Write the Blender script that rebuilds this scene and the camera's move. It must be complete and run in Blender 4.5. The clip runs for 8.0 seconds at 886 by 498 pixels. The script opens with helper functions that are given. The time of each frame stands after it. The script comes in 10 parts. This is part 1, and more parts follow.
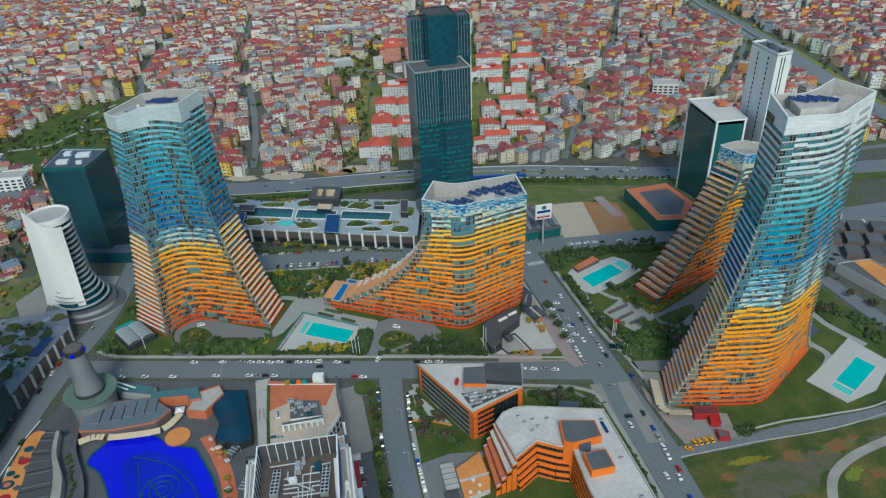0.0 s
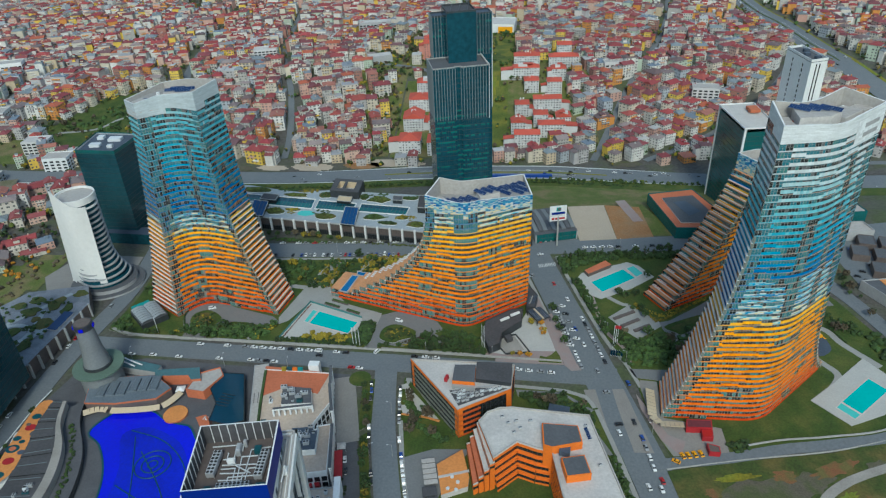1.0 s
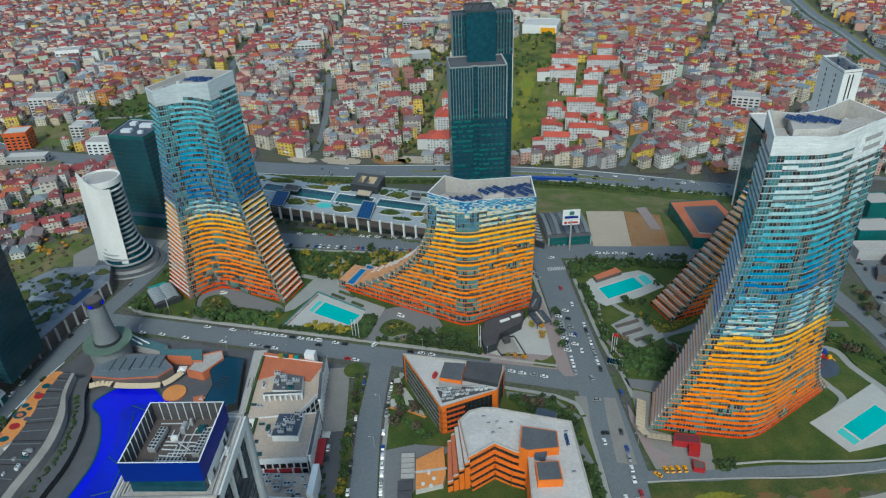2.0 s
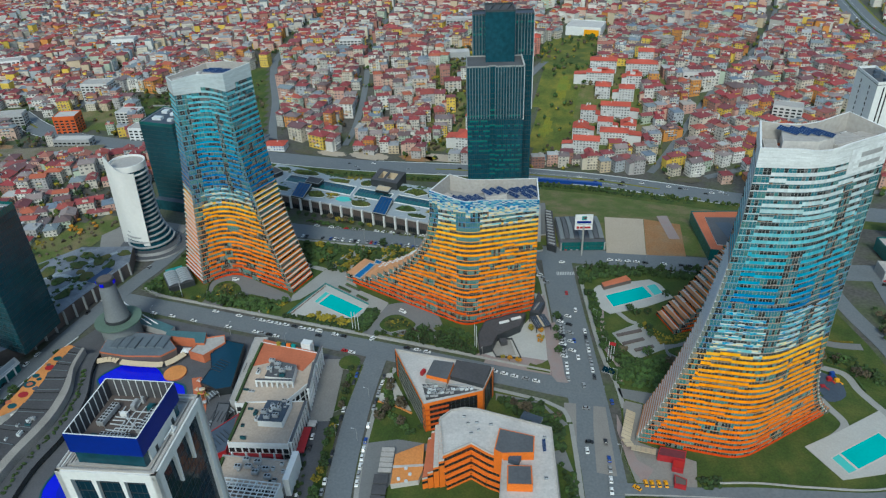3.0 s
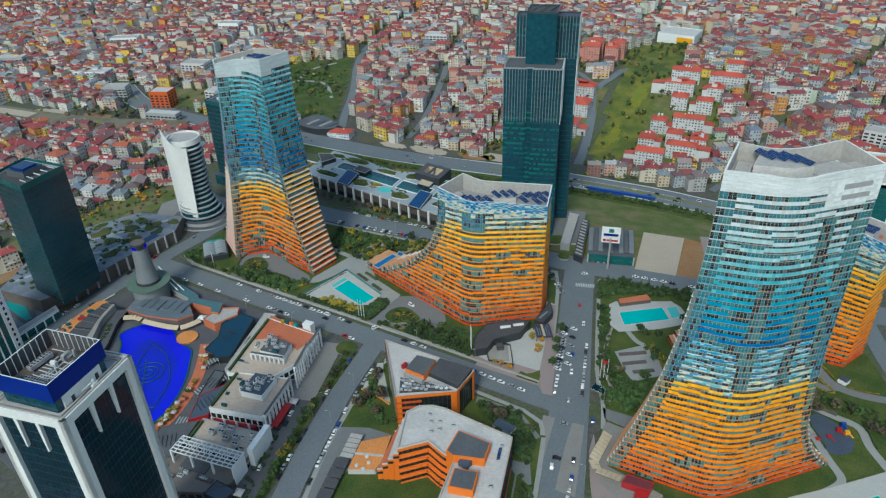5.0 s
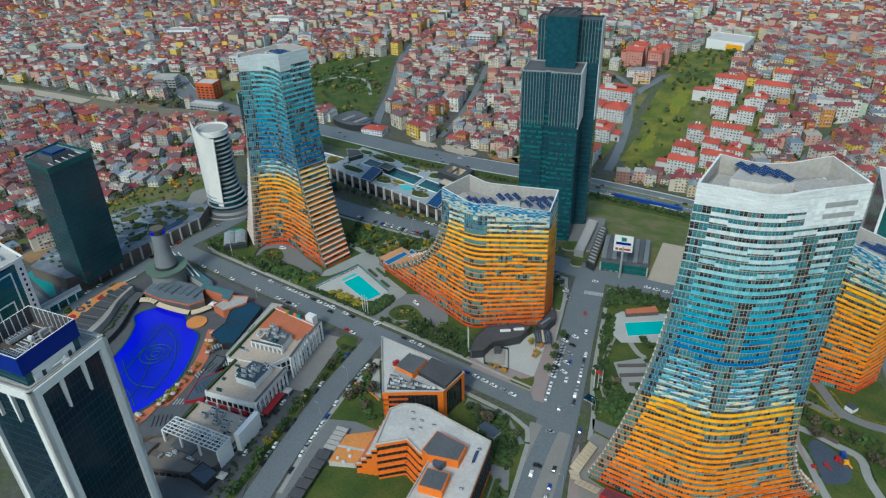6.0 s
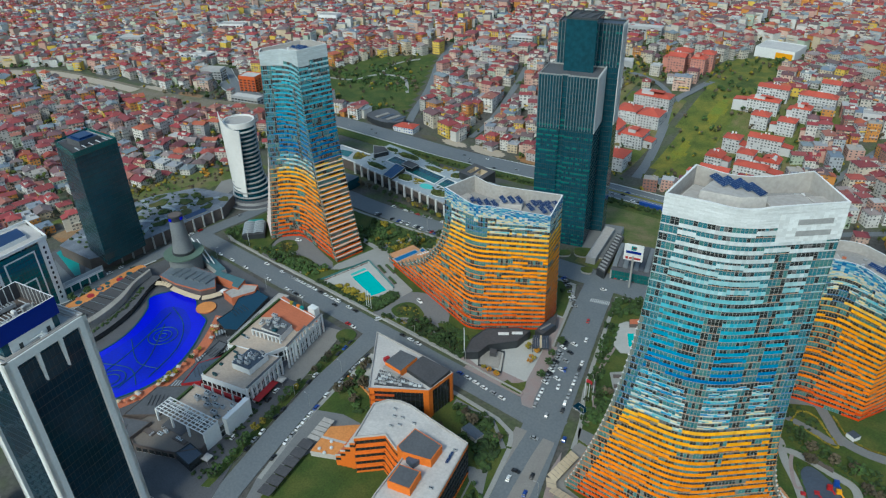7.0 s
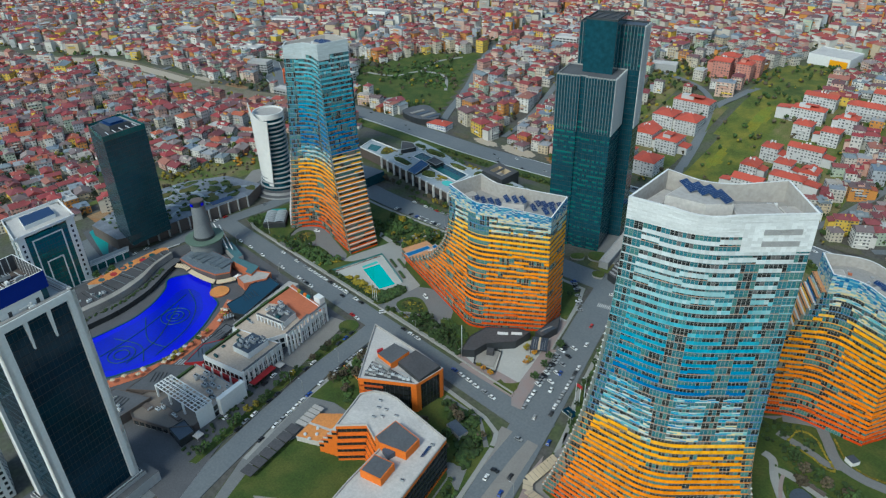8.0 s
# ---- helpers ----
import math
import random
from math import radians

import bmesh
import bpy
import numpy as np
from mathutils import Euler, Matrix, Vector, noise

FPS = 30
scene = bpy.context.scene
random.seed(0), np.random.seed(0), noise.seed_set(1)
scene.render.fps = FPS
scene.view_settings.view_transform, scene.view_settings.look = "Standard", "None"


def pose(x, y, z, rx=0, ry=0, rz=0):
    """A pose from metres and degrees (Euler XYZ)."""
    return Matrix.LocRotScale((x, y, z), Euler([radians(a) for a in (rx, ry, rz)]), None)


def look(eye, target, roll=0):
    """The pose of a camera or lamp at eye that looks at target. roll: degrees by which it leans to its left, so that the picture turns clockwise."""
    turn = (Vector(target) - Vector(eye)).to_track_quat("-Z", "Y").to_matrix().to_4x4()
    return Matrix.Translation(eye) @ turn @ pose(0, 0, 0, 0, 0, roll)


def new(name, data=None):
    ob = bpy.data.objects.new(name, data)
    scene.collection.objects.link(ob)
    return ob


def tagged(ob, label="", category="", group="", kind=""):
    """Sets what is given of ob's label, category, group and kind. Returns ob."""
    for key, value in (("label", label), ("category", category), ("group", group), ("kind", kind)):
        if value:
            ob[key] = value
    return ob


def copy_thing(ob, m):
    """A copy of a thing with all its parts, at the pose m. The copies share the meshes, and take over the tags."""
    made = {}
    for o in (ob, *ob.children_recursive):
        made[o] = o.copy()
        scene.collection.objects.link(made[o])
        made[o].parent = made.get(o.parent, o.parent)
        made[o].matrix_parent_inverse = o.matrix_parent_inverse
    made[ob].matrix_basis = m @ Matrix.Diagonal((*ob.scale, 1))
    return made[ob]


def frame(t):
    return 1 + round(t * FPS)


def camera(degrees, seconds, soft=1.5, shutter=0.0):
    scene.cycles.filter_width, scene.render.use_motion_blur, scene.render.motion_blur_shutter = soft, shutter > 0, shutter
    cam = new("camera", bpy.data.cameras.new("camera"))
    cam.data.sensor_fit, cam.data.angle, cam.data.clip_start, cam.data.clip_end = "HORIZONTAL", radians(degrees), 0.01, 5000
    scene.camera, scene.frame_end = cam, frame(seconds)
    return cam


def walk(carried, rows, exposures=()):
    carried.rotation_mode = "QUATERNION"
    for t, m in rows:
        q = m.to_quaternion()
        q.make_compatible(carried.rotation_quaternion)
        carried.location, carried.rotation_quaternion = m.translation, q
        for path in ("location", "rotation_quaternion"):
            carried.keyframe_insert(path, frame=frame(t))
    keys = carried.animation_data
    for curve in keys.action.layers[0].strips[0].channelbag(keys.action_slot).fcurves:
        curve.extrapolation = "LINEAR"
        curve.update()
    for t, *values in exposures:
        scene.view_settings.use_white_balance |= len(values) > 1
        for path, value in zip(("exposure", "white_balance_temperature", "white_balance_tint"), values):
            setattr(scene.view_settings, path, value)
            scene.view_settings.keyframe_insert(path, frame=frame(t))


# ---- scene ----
# ---- camera and its walk ----
cam = camera(65.39, 8.0, soft=1.25)
# seconds, eye x y z in metres, then the turn rx ry rz in degrees
PATH = [
    (0.0, 0.00, 0.00, 272.22, 58.641, 2.374, -0.016),
    (0.5, 15.27, -0.03, 271.76, 58.627, 2.441, 2.545),
    (1.0, 30.64, 0.20, 271.29, 58.625, 2.314, 5.231),
    (1.5, 46.00, 0.92, 270.87, 58.675, 2.202, 7.851),
    (3.0, 93.07, 8.92, 269.48, 58.843, 1.881, 15.859),
    (3.5, 107.91, 13.33, 268.84, 58.893, 1.817, 18.459),
    (4.0, 122.67, 18.40, 268.30, 58.956, 1.685, 21.200),
    (4.5, 137.30, 24.14, 267.98, 58.977, 1.624, 23.887),
    (6.0, 180.43, 46.20, 268.14, 59.076, 1.471, 32.136),
    (6.5, 193.86, 54.86, 267.97, 59.141, 1.433, 34.753),
    (7.0, 207.24, 64.00, 267.63, 59.193, 1.300, 37.497),
    (7.5, 220.45, 73.55, 267.07, 59.196, 1.355, 40.136),
    (8.0, 233.67, 83.45, 266.36, 59.244, 1.300, 42.991),
]
walk(cam, [(t, pose(x, y, z, rx, ry, rz)) for t, x, y, z, rx, ry, rz in PATH], [(0.0, 0.26, 6100, -5), (8.0, 0.33, 6100, -5)])

# ---- world, sun and exposure ----
world = bpy.data.worlds.new("sky")
scene.world = world
world.use_nodes = True
wn = world.node_tree.nodes
sky = wn.new("ShaderNodeTexSky")
sky.sky_type = "NISHITA"
sky.sun_disc = False
SUN_UP, SUN_ROUND = 44.0, 172.0
sky.sun_elevation, sky.sun_rotation = radians(SUN_UP), radians(SUN_ROUND)
sky.air_density, sky.dust_density = 1.2, 1.2
wn["Background"].inputs["Strength"].default_value = 0.13
world.node_tree.links.new(sky.outputs[0], wn["Background"].inputs["Color"])
sun_data = bpy.data.lights.new("sun", "SUN")
sun_data.energy, sun_data.angle, sun_data.color = 1.9, radians(14), (1.0, 0.965, 0.92)
sun = new("sun", sun_data)
sun_from = Vector((math.sin(radians(SUN_ROUND)) * math.cos(radians(SUN_UP)), math.cos(radians(SUN_ROUND)) * math.cos(radians(SUN_UP)), math.sin(radians(SUN_UP))))
sun.matrix_world = look(sun_from * 800, (0, 0, 0))

# ---- materials ----


def tint(c, k):
    return tuple(min(1.0, v * k) for v in c)


def mat(name, base, rough=0.8, metal=0.0, vary=0.25, size=0.2, bump=0.0, bump_size=2.0, spec=0.5, island=0.0, per_object=0.0, other=None, paint=False):
    """A surface with a colour that varies at two scales, in metres. other: a second colour for stains or growth. paint: its colour comes from the panels."""
    m = bpy.data.materials.new(name)
    m.use_nodes = True
    nt = m.node_tree
    n, l = nt.nodes, nt.links
    b = n["Principled BSDF"]
    b.inputs["Roughness"].default_value, b.inputs["Metallic"].default_value = rough, metal
    b.inputs["Specular IOR Level"].default_value = spec
    co = n.new("ShaderNodeNewGeometry")
    big = n.new("ShaderNodeTexNoise")
    big.inputs["Scale"].default_value, big.inputs["Detail"].default_value = size * 0.2, 4
    fine = n.new("ShaderNodeTexNoise")
    fine.inputs["Scale"].default_value, fine.inputs["Detail"].default_value = size * 3, 6
    l.new(co.outputs["Position"], big.inputs["Vector"])
    l.new(co.outputs["Position"], fine.inputs["Vector"])
    add = n.new("ShaderNodeMath")
    add.operation = "ADD"
    l.new(big.outputs["Fac"], add.inputs[0])
    l.new(fine.outputs["Fac"], add.inputs[1])
    rng = n.new("ShaderNodeMapRange")
    rng.inputs["From Min"].default_value, rng.inputs["From Max"].default_value = 0.65, 1.35
    rng.inputs["To Min"].default_value, rng.inputs["To Max"].default_value = 1 - vary, 1 + vary
    l.new(add.outputs[0], rng.inputs["Value"])
    if paint:
        src = n.new("ShaderNodeAttribute")
        src.attribute_name = "paint"
        colour = src.outputs["Color"]
    else:
        src = n.new("ShaderNodeMix")
        src.data_type = "RGBA"
        src.inputs["A"].default_value = (*base, 1)
        src.inputs["B"].default_value = (*(other or base), 1)
        step = n.new("ShaderNodeMapRange")
        step.inputs["From Min"].default_value, step.inputs["From Max"].default_value = 0.42, 0.62
        l.new(big.outputs["Fac"], step.inputs["Value"])
        l.new(step.outputs[0], src.inputs["Factor"])
        colour = src.outputs["Result"]
    value = rng.outputs[0]
    for amount, source in ((island, co.outputs["Random Per Island"]), (per_object, None)):
        if amount:
            if source is None:
                source = n.new("ShaderNodeObjectInfo").outputs["Random"]
            r2 = n.new("ShaderNodeMapRange")
            r2.inputs["To Min"].default_value, r2.inputs["To Max"].default_value = 1 - amount, 1 + amount
            l.new(source, r2.inputs["Value"])
            mul = n.new("ShaderNodeMath")
            mul.operation = "MULTIPLY"
            l.new(value, mul.inputs[0])
            l.new(r2.outputs[0], mul.inputs[1])
            value = mul.outputs[0]
    sc = n.new("ShaderNodeVectorMath")
    sc.operation = "SCALE"
    l.new(colour, sc.inputs[0])
    l.new(value, sc.inputs["Scale"])
    l.new(sc.outputs[0], b.inputs["Base Color"])
    if bump:
        bn = n.new("ShaderNodeTexNoise")
        bn.inputs["Scale"].default_value, bn.inputs["Detail"].default_value = bump_size, 5
        l.new(co.outputs["Position"], bn.inputs["Vector"])
        bp = n.new("ShaderNodeBump")
        bp.inputs["Strength"].default_value, bp.inputs["Distance"].default_value = bump, 0.3
        l.new(bn.outputs["Fac"], bp.inputs["Height"])
        l.new(bp.outputs[0], b.inputs["Normal"])
    return m


def choice_mat(name, colours, rough=0.85, by_object=True, vary=0.15):
    """One of several colours, drawn for each object, or for each loose piece."""
    m = mat(name, (1, 1, 1), rough, vary=vary, size=0.3)
    n, l = m.node_tree.nodes, m.node_tree.links
    ramp = n.new("ShaderNodeValToRGB")
    ramp.color_ramp.interpolation = "CONSTANT"
    e = ramp.color_ramp.elements
    while len(e) < len(colours):
        e.new(0.5)
    for i, c in enumerate(colours):
        e[i].position, e[i].color = i / len(colours), (*c, 1)
    src = n.new("ShaderNodeObjectInfo").outputs["Random"] if by_object else n.new("ShaderNodeNewGeometry").outputs["Random Per Island"]
    l.new(src, ramp.inputs[0])
    mix = next(x for x in n if x.bl_idname == "ShaderNodeVectorMath")
    l.new(ramp.outputs[0], mix.inputs[0])
    return m


M = {}
M["ground"] = mat("ground", (0.11, 0.10, 0.06), 0.95, vary=0.4, size=0.12, other=(0.07, 0.085, 0.03), bump=0.3)
M["town_ground"] = mat("town_ground", (0.092, 0.086, 0.077), 0.95, vary=0.45, size=0.15, other=(0.058, 0.072, 0.030))
M["asphalt"] = mat("asphalt", (0.148, 0.162, 0.172), 0.85, vary=0.22, size=0.25, other=(0.12, 0.133, 0.144), bump=0.1, bump_size=6)
M["line"] = mat("line", (0.55, 0.55, 0.53), 0.7, vary=0.2)
M["paving"] = mat("paving", (0.24, 0.225, 0.205), 0.85, vary=0.2, size=0.5, other=(0.20, 0.185, 0.17))
M["pink_paving"] = mat("pink_paving", (0.26, 0.165, 0.15), 0.85, vary=0.25, size=0.5, other=(0.21, 0.16, 0.15))
M["kerb"] = mat("kerb", (0.33, 0.32, 0.30), 0.85, vary=0.2)
M["lawn"] = mat("lawn", (0.044, 0.076, 0.009), 0.95, vary=0.45, size=0.35, other=(0.062, 0.074, 0.012), bump=0.4, bump_size=3)
M["dry_lawn"] = mat("dry_lawn", (0.20, 0.18, 0.012), 0.95, vary=0.5, size=0.25, other=(0.11, 0.14, 0.016), bump=0.4)
M["earth"] = mat("earth", (0.30, 0.15, 0.06), 0.95, vary=0.4, size=0.3, other=(0.22, 0.14, 0.075), bump=0.4)
M["gravel"] = mat("gravel", (0.27, 0.25, 0.225), 0.95, vary=0.25, size=0.5)
M["leaf"] = mat("leaf", (0.032, 0.060, 0.013), 0.9, vary=0.5, size=0.9, per_object=0.35, island=0.35)
M["field_leaf"] = mat("field_leaf", (0.075, 0.095, 0.016), 0.9, vary=0.45, size=0.9, per_object=0.3, island=0.35)
M["leaf_yellow"] = mat("leaf_yellow", (0.20, 0.155, 0.012), 0.9, vary=0.45, size=0.9, per_object=0.3, island=0.3)
M["leaf_orange"] = mat("leaf_orange", (0.36, 0.16, 0.012), 0.9, vary=0.4, size=0.9, island=0.3)
M["red_leaf"] = mat("red_leaf", (0.11, 0.035, 0.02), 0.9, vary=0.4, size=0.9, island=0.3)
M["leaf_bare"] = mat("leaf_bare", (0.075, 0.06, 0.035), 0.95, vary=0.4, size=0.9, per_object=0.35, island=0.35)
M["bark"] = mat("bark", (0.09, 0.065, 0.045), 0.95, vary=0.3, size=1)
M["white_wall"] = mat("white_wall", (0.66, 0.66, 0.65), 0.7, vary=0.1, size=0.25)
M["grey_wall"] = mat("grey_wall", (0.34, 0.34, 0.34), 0.75, vary=0.15, size=0.25)
M["dark_metal"] = mat("dark_metal", (0.045, 0.05, 0.056), 0.5, vary=0.2, metal=0.3)
M["dark_roof"] = mat("dark_roof", (0.062, 0.06, 0.064), 0.8, vary=0.3, size=0.3)
M["mid_roof"] = mat("mid_roof", (0.085, 0.087, 0.095), 0.8, vary=0.25, size=0.3)
M["slate_roof"] = mat("slate_roof", (0.055, 0.072, 0.10), 0.6, vary=0.25, size=0.3)
M["pale_roof"] = mat("pale_roof", (0.40, 0.37, 0.34), 0.85, vary=0.2, size=0.22, other=(0.33, 0.31, 0.29))
M["white_roof"] = mat("white_roof", (0.52, 0.49, 0.46), 0.85, vary=0.2, size=0.3, other=(0.40, 0.375, 0.355))
M["orange_wall"] = mat("orange_wall", (0.68, 0.155, 0.012), 0.7, vary=0.15, size=0.3)
M["deep_orange_wall"] = mat("deep_orange_wall", (0.52, 0.085, 0.012), 0.7, vary=0.18, size=0.3)
M["terracotta"] = mat("terracotta", (0.45, 0.13, 0.06), 0.85, vary=0.2, size=0.3)
M["orange_floor"] = mat("orange_floor", (0.56, 0.22, 0.06), 0.85, vary=0.2, size=0.3)
M["red_wall"] = mat("red_wall", (0.33, 0.014, 0.02), 0.6, vary=0.2)
M["brown_wall"] = mat("brown_wall", (0.105, 0.083, 0.075), 0.8, vary=0.2)
M["panel"] = mat("panel", (1, 1, 1), 0.6, spec=0.12, vary=0.10, size=0.6, paint=True)
M["glass_dark"] = mat("glass_dark", (0.022, 0.026, 0.028), 0.12, vary=0.35, size=0.8, spec=0.6)
M["glass_teal"] = mat("glass_teal", (0.06, 0.19, 0.185), 0.18, vary=0.22, size=0.7, spec=0.6)
M["glass_tower"] = mat("glass_tower", (0.009, 0.055, 0.078), 0.09, vary=0.4, size=0.12, spec=0.5)
M["glass_night"] = mat("glass_night", (0.003, 0.024, 0.042), 0.08, vary=0.4, size=0.12, spec=0.22)
M["glass_green"] = mat("glass_green", (0.012, 0.1, 0.1), 0.12, vary=0.3, size=0.3, spec=0.5)
# lit look of some panes, put into a brighter teal base colour
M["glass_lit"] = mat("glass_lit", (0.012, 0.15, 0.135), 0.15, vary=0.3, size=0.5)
M["frame"] = mat("frame", (0.30, 0.30, 0.29), 0.5, vary=0.1)
M["fin"] = mat("fin", (0.55, 0.57, 0.58), 0.4, vary=0.08)
M["grey_fin"] = mat("grey_fin", (0.13, 0.155, 0.17), 0.4, vary=0.1)
M["maroon_roof"] = mat("maroon_roof", (0.12, 0.025, 0.035), 0.7, vary=0.2)
M["cream"] = mat("cream", (0.50, 0.40, 0.27), 0.8, vary=0.12)
M["balcony"] = mat("balcony", (0.60, 0.585, 0.555), 0.7, vary=0.15)
M["balcony_floor"] = mat("balcony_floor", (0.50, 0.24, 0.11), 0.8, vary=0.25, size=0.6)
M["solar"] = mat("solar", (0.006, 0.028, 0.10), 0.35, vary=0.2, spec=0.25)
M["pool"] = mat("pool", (0.0, 0.40, 0.37), 0.12, vary=0.08, size=0.3)
M["roof_water"] = mat("roof_water", (0.01, 0.12, 0.30), 0.15, vary=0.1)
M["field"] = mat("field", (0.046, 0.070, 0.011), 0.95, vary=0.45, size=0.3, other=(0.085, 0.072, 0.018), bump=0.4)
M["mud"] = mat("mud", (0.105, 0.092, 0.065), 0.95, vary=0.4, size=0.5, other=(0.06, 0.07, 0.025), bump=0.3)
M["pond"] = mat("pond", (0.006, 0.038, 0.07), 0.15, vary=0.15)
M["red_earth"] = mat("red_earth", (0.20, 0.085, 0.035), 0.95, vary=0.4, size=0.6, other=(0.10, 0.085, 0.025), bump=0.3)
M["slope_grass"] = mat("slope_grass", (0.085, 0.112, 0.016), 0.95, vary=0.45, size=0.25, other=(0.145, 0.132, 0.018), bump=0.3)
M["glass_blue"] = mat("glass_blue", (0.012, 0.056, 0.072), 0.15, vary=0.45, size=0.15, spec=0.4)
M["roof_grey"] = mat("roof_grey", (0.30, 0.285, 0.27), 0.85, vary=0.2, size=0.3, other=(0.25, 0.24, 0.23))
M["pink_wall"] = mat("pink_wall", (0.52, 0.22, 0.17), 0.85, vary=0.15, per_object=0.1)
M["bay_grey"] = mat("bay_grey", (0.30, 0.32, 0.33), 0.35, vary=0.12)
M["deck_stone"] = mat("deck_stone", (0.42, 0.41, 0.38), 0.85, vary=0.12, size=0.4, other=(0.37, 0.36, 0.335))
M["pale_glass"] = mat("pale_glass", (0.15, 0.168, 0.145), 0.35, vary=0.25, size=0.5)
M["glass_sea"] = mat("glass_sea", (0.03, 0.155, 0.195), 0.18, vary=0.3, size=0.7, spec=0.6)
M["brown_deck"] = mat("brown_deck", (0.185, 0.15, 0.125), 0.85, vary=0.25, size=0.5, other=(0.13, 0.115, 0.10))
M["pink_paving"] = mat("pink_paving", (0.285, 0.215, 0.20), 0.85, vary=0.2, size=0.8, other=(0.24, 0.20, 0.19))
M["moss_stone"] = mat("moss_stone", (0.10, 0.15, 0.115), 0.8, vary=0.2, size=0.4)
M["olive_concrete"] = mat("olive_concrete", (0.135, 0.14, 0.115), 0.8, vary=0.2, size=0.4)
M["dusty_ground"] = mat("dusty_ground", (0.20, 0.165, 0.12), 0.95, vary=0.4, size=0.25, other=(0.10, 0.095, 0.045), bump=0.3)
M["panel_roof"] = mat("panel_roof", (0.125, 0.15, 0.175), 0.6, vary=0.25, size=0.3)
M["teal_slate"] = mat("teal_slate", (0.06, 0.135, 0.15), 0.6, vary=0.25, size=0.3)
M["stone"] = mat("stone", (0.30, 0.295, 0.275), 0.85, vary=0.15, size=0.5, other=(0.255, 0.25, 0.235))
M["dark_stone"] = mat("dark_stone", (0.17, 0.172, 0.17), 0.85, vary=0.2, size=0.5, other=(0.145, 0.147, 0.148))
M["scrub_ground"] = mat("scrub_ground", (0.095, 0.125, 0.022), 0.95, vary=0.45, size=0.3, other=(0.14, 0.115, 0.05), bump=0.4)
M["mall_deck"] = mat("mall_deck", (0.33, 0.365, 0.39), 0.8, vary=0.25, size=0.5, other=(0.25, 0.285, 0.31))
M["podium_deck"] = mat("podium_deck", (0.20, 0.215, 0.25), 0.8, vary=0.3, size=0.5, other=(0.11, 0.125, 0.15))
M["entrance_blue"] = mat("entrance_blue", (0.006, 0.05, 0.15), 0.2, vary=0.25, size=0.6)
M["dark_paving"] = mat("dark_paving", (0.085, 0.085, 0.092), 0.85, vary=0.25, size=0.4)
M["pool_shallow"] = mat("pool_shallow", (0.09, 0.47, 0.42), 0.12, vary=0.08)
M["lake_blue"] = mat("lake_blue", (0.002, 0.004, 0.62), 0.25, vary=0.15, size=0.2)
M["lake_deep"] = mat("lake_deep", (0.002, 0.010, 0.46), 0.25, vary=0.3, size=0.25)
M["lake_pipe"] = mat("lake_pipe", (0.008, 0.07, 0.085), 0.4, vary=0.2)
M["brand_blue"] = mat("brand_blue", (0.001, 0.018, 0.20), 0.5, spec=0.15, vary=0.12, size=0.3)
M["beige_roof"] = mat("beige_roof", (0.50, 0.39, 0.30), 0.85, vary=0.2, size=0.3, other=(0.40, 0.33, 0.27))
M["sand"] = mat("sand", (0.42, 0.35, 0.27), 0.95, vary=0.2, size=0.3, other=(0.36, 0.30, 0.23))
M["sail"] = mat("sail", (0.70, 0.685, 0.66), 0.6, vary=0.06, size=0.15)
M["steel"] = mat("steel", (0.45, 0.46, 0.47), 0.4, metal=0.4, vary=0.15)
M["teal_roof"] = mat("teal_roof", (0.01, 0.23, 0.22), 0.5, vary=0.15)
M["tyre"] = mat("tyre", (0.02, 0.02, 0.02), 0.9)
M["car_glass"] = mat("car_glass", (0.012, 0.014, 0.017), 0.12, vary=0.1)
for _n, _c in dict(white=(0.68, 0.68, 0.67), grey=(0.26, 0.27, 0.28), black=(0.02, 0.021, 0.024), red=(0.36, 0.012, 0.014), blue=(0.012, 0.055, 0.26), yellow=(0.75, 0.33, 0.008)).items():
    M["car_" + _n] = mat("car_" + _n, _c, 0.3, vary=0.05)
ROOFS = [(0.251, 0.049, 0.05), (0.195, 0.041, 0.047), (0.298, 0.067, 0.054), (0.158, 0.049, 0.056), (0.233, 0.063, 0.063), (0.353, 0.092, 0.05), (0.214, 0.054, 0.06), (0.27, 0.043, 0.049), (0.186, 0.216, 0.235), (0.307, 0.056, 0.056), (0.149, 0.076, 0.081), (0.223, 0.045, 0.047), (0.17, 0.13, 0.13), (0.25, 0.2, 0.19), (0.13, 0.09, 0.09), (0.3, 0.12, 0.09)]
WALLS = [(0.515, 0.469, 0.405), (0.626, 0.607, 0.57), (0.515, 0.414, 0.285), (0.534, 0.368, 0.294), (0.405, 0.386, 0.377), (0.644, 0.442, 0.074), (0.534, 0.23, 0.055), (0.607, 0.58, 0.534), (0.35, 0.377, 0.405), (0.478, 0.442, 0.386), (0.313, 0.156, 0.12), (0.57, 0.543, 0.497), (0.405, 0.386, 0.35), (0.552, 0.488, 0.386), (0.5, 0.3, 0.24), (0.4, 0.46, 0.36)]
M["roof_tile"] = choice_mat("roof_tile", ROOFS, 0.85)
FLATS = [(0.30, 0.30, 0.31), (0.22, 0.24, 0.27), (0.42, 0.41, 0.40), (0.16, 0.20, 0.25), (0.36, 0.32, 0.28), (0.26, 0.09, 0.08)]
M["flat_roof"] = choice_mat("flat_roof", FLATS, 0.85)
M["flat_roof_far"] = choice_mat("flat_roof_far", FLATS, 0.85, by_object=False)
M["cone_grey"] = mat("cone_grey", (0.16, 0.172, 0.178), 0.7, vary=0.15, size=0.3)
M["house_wall"] = choice_mat("house_wall", WALLS, 0.85)
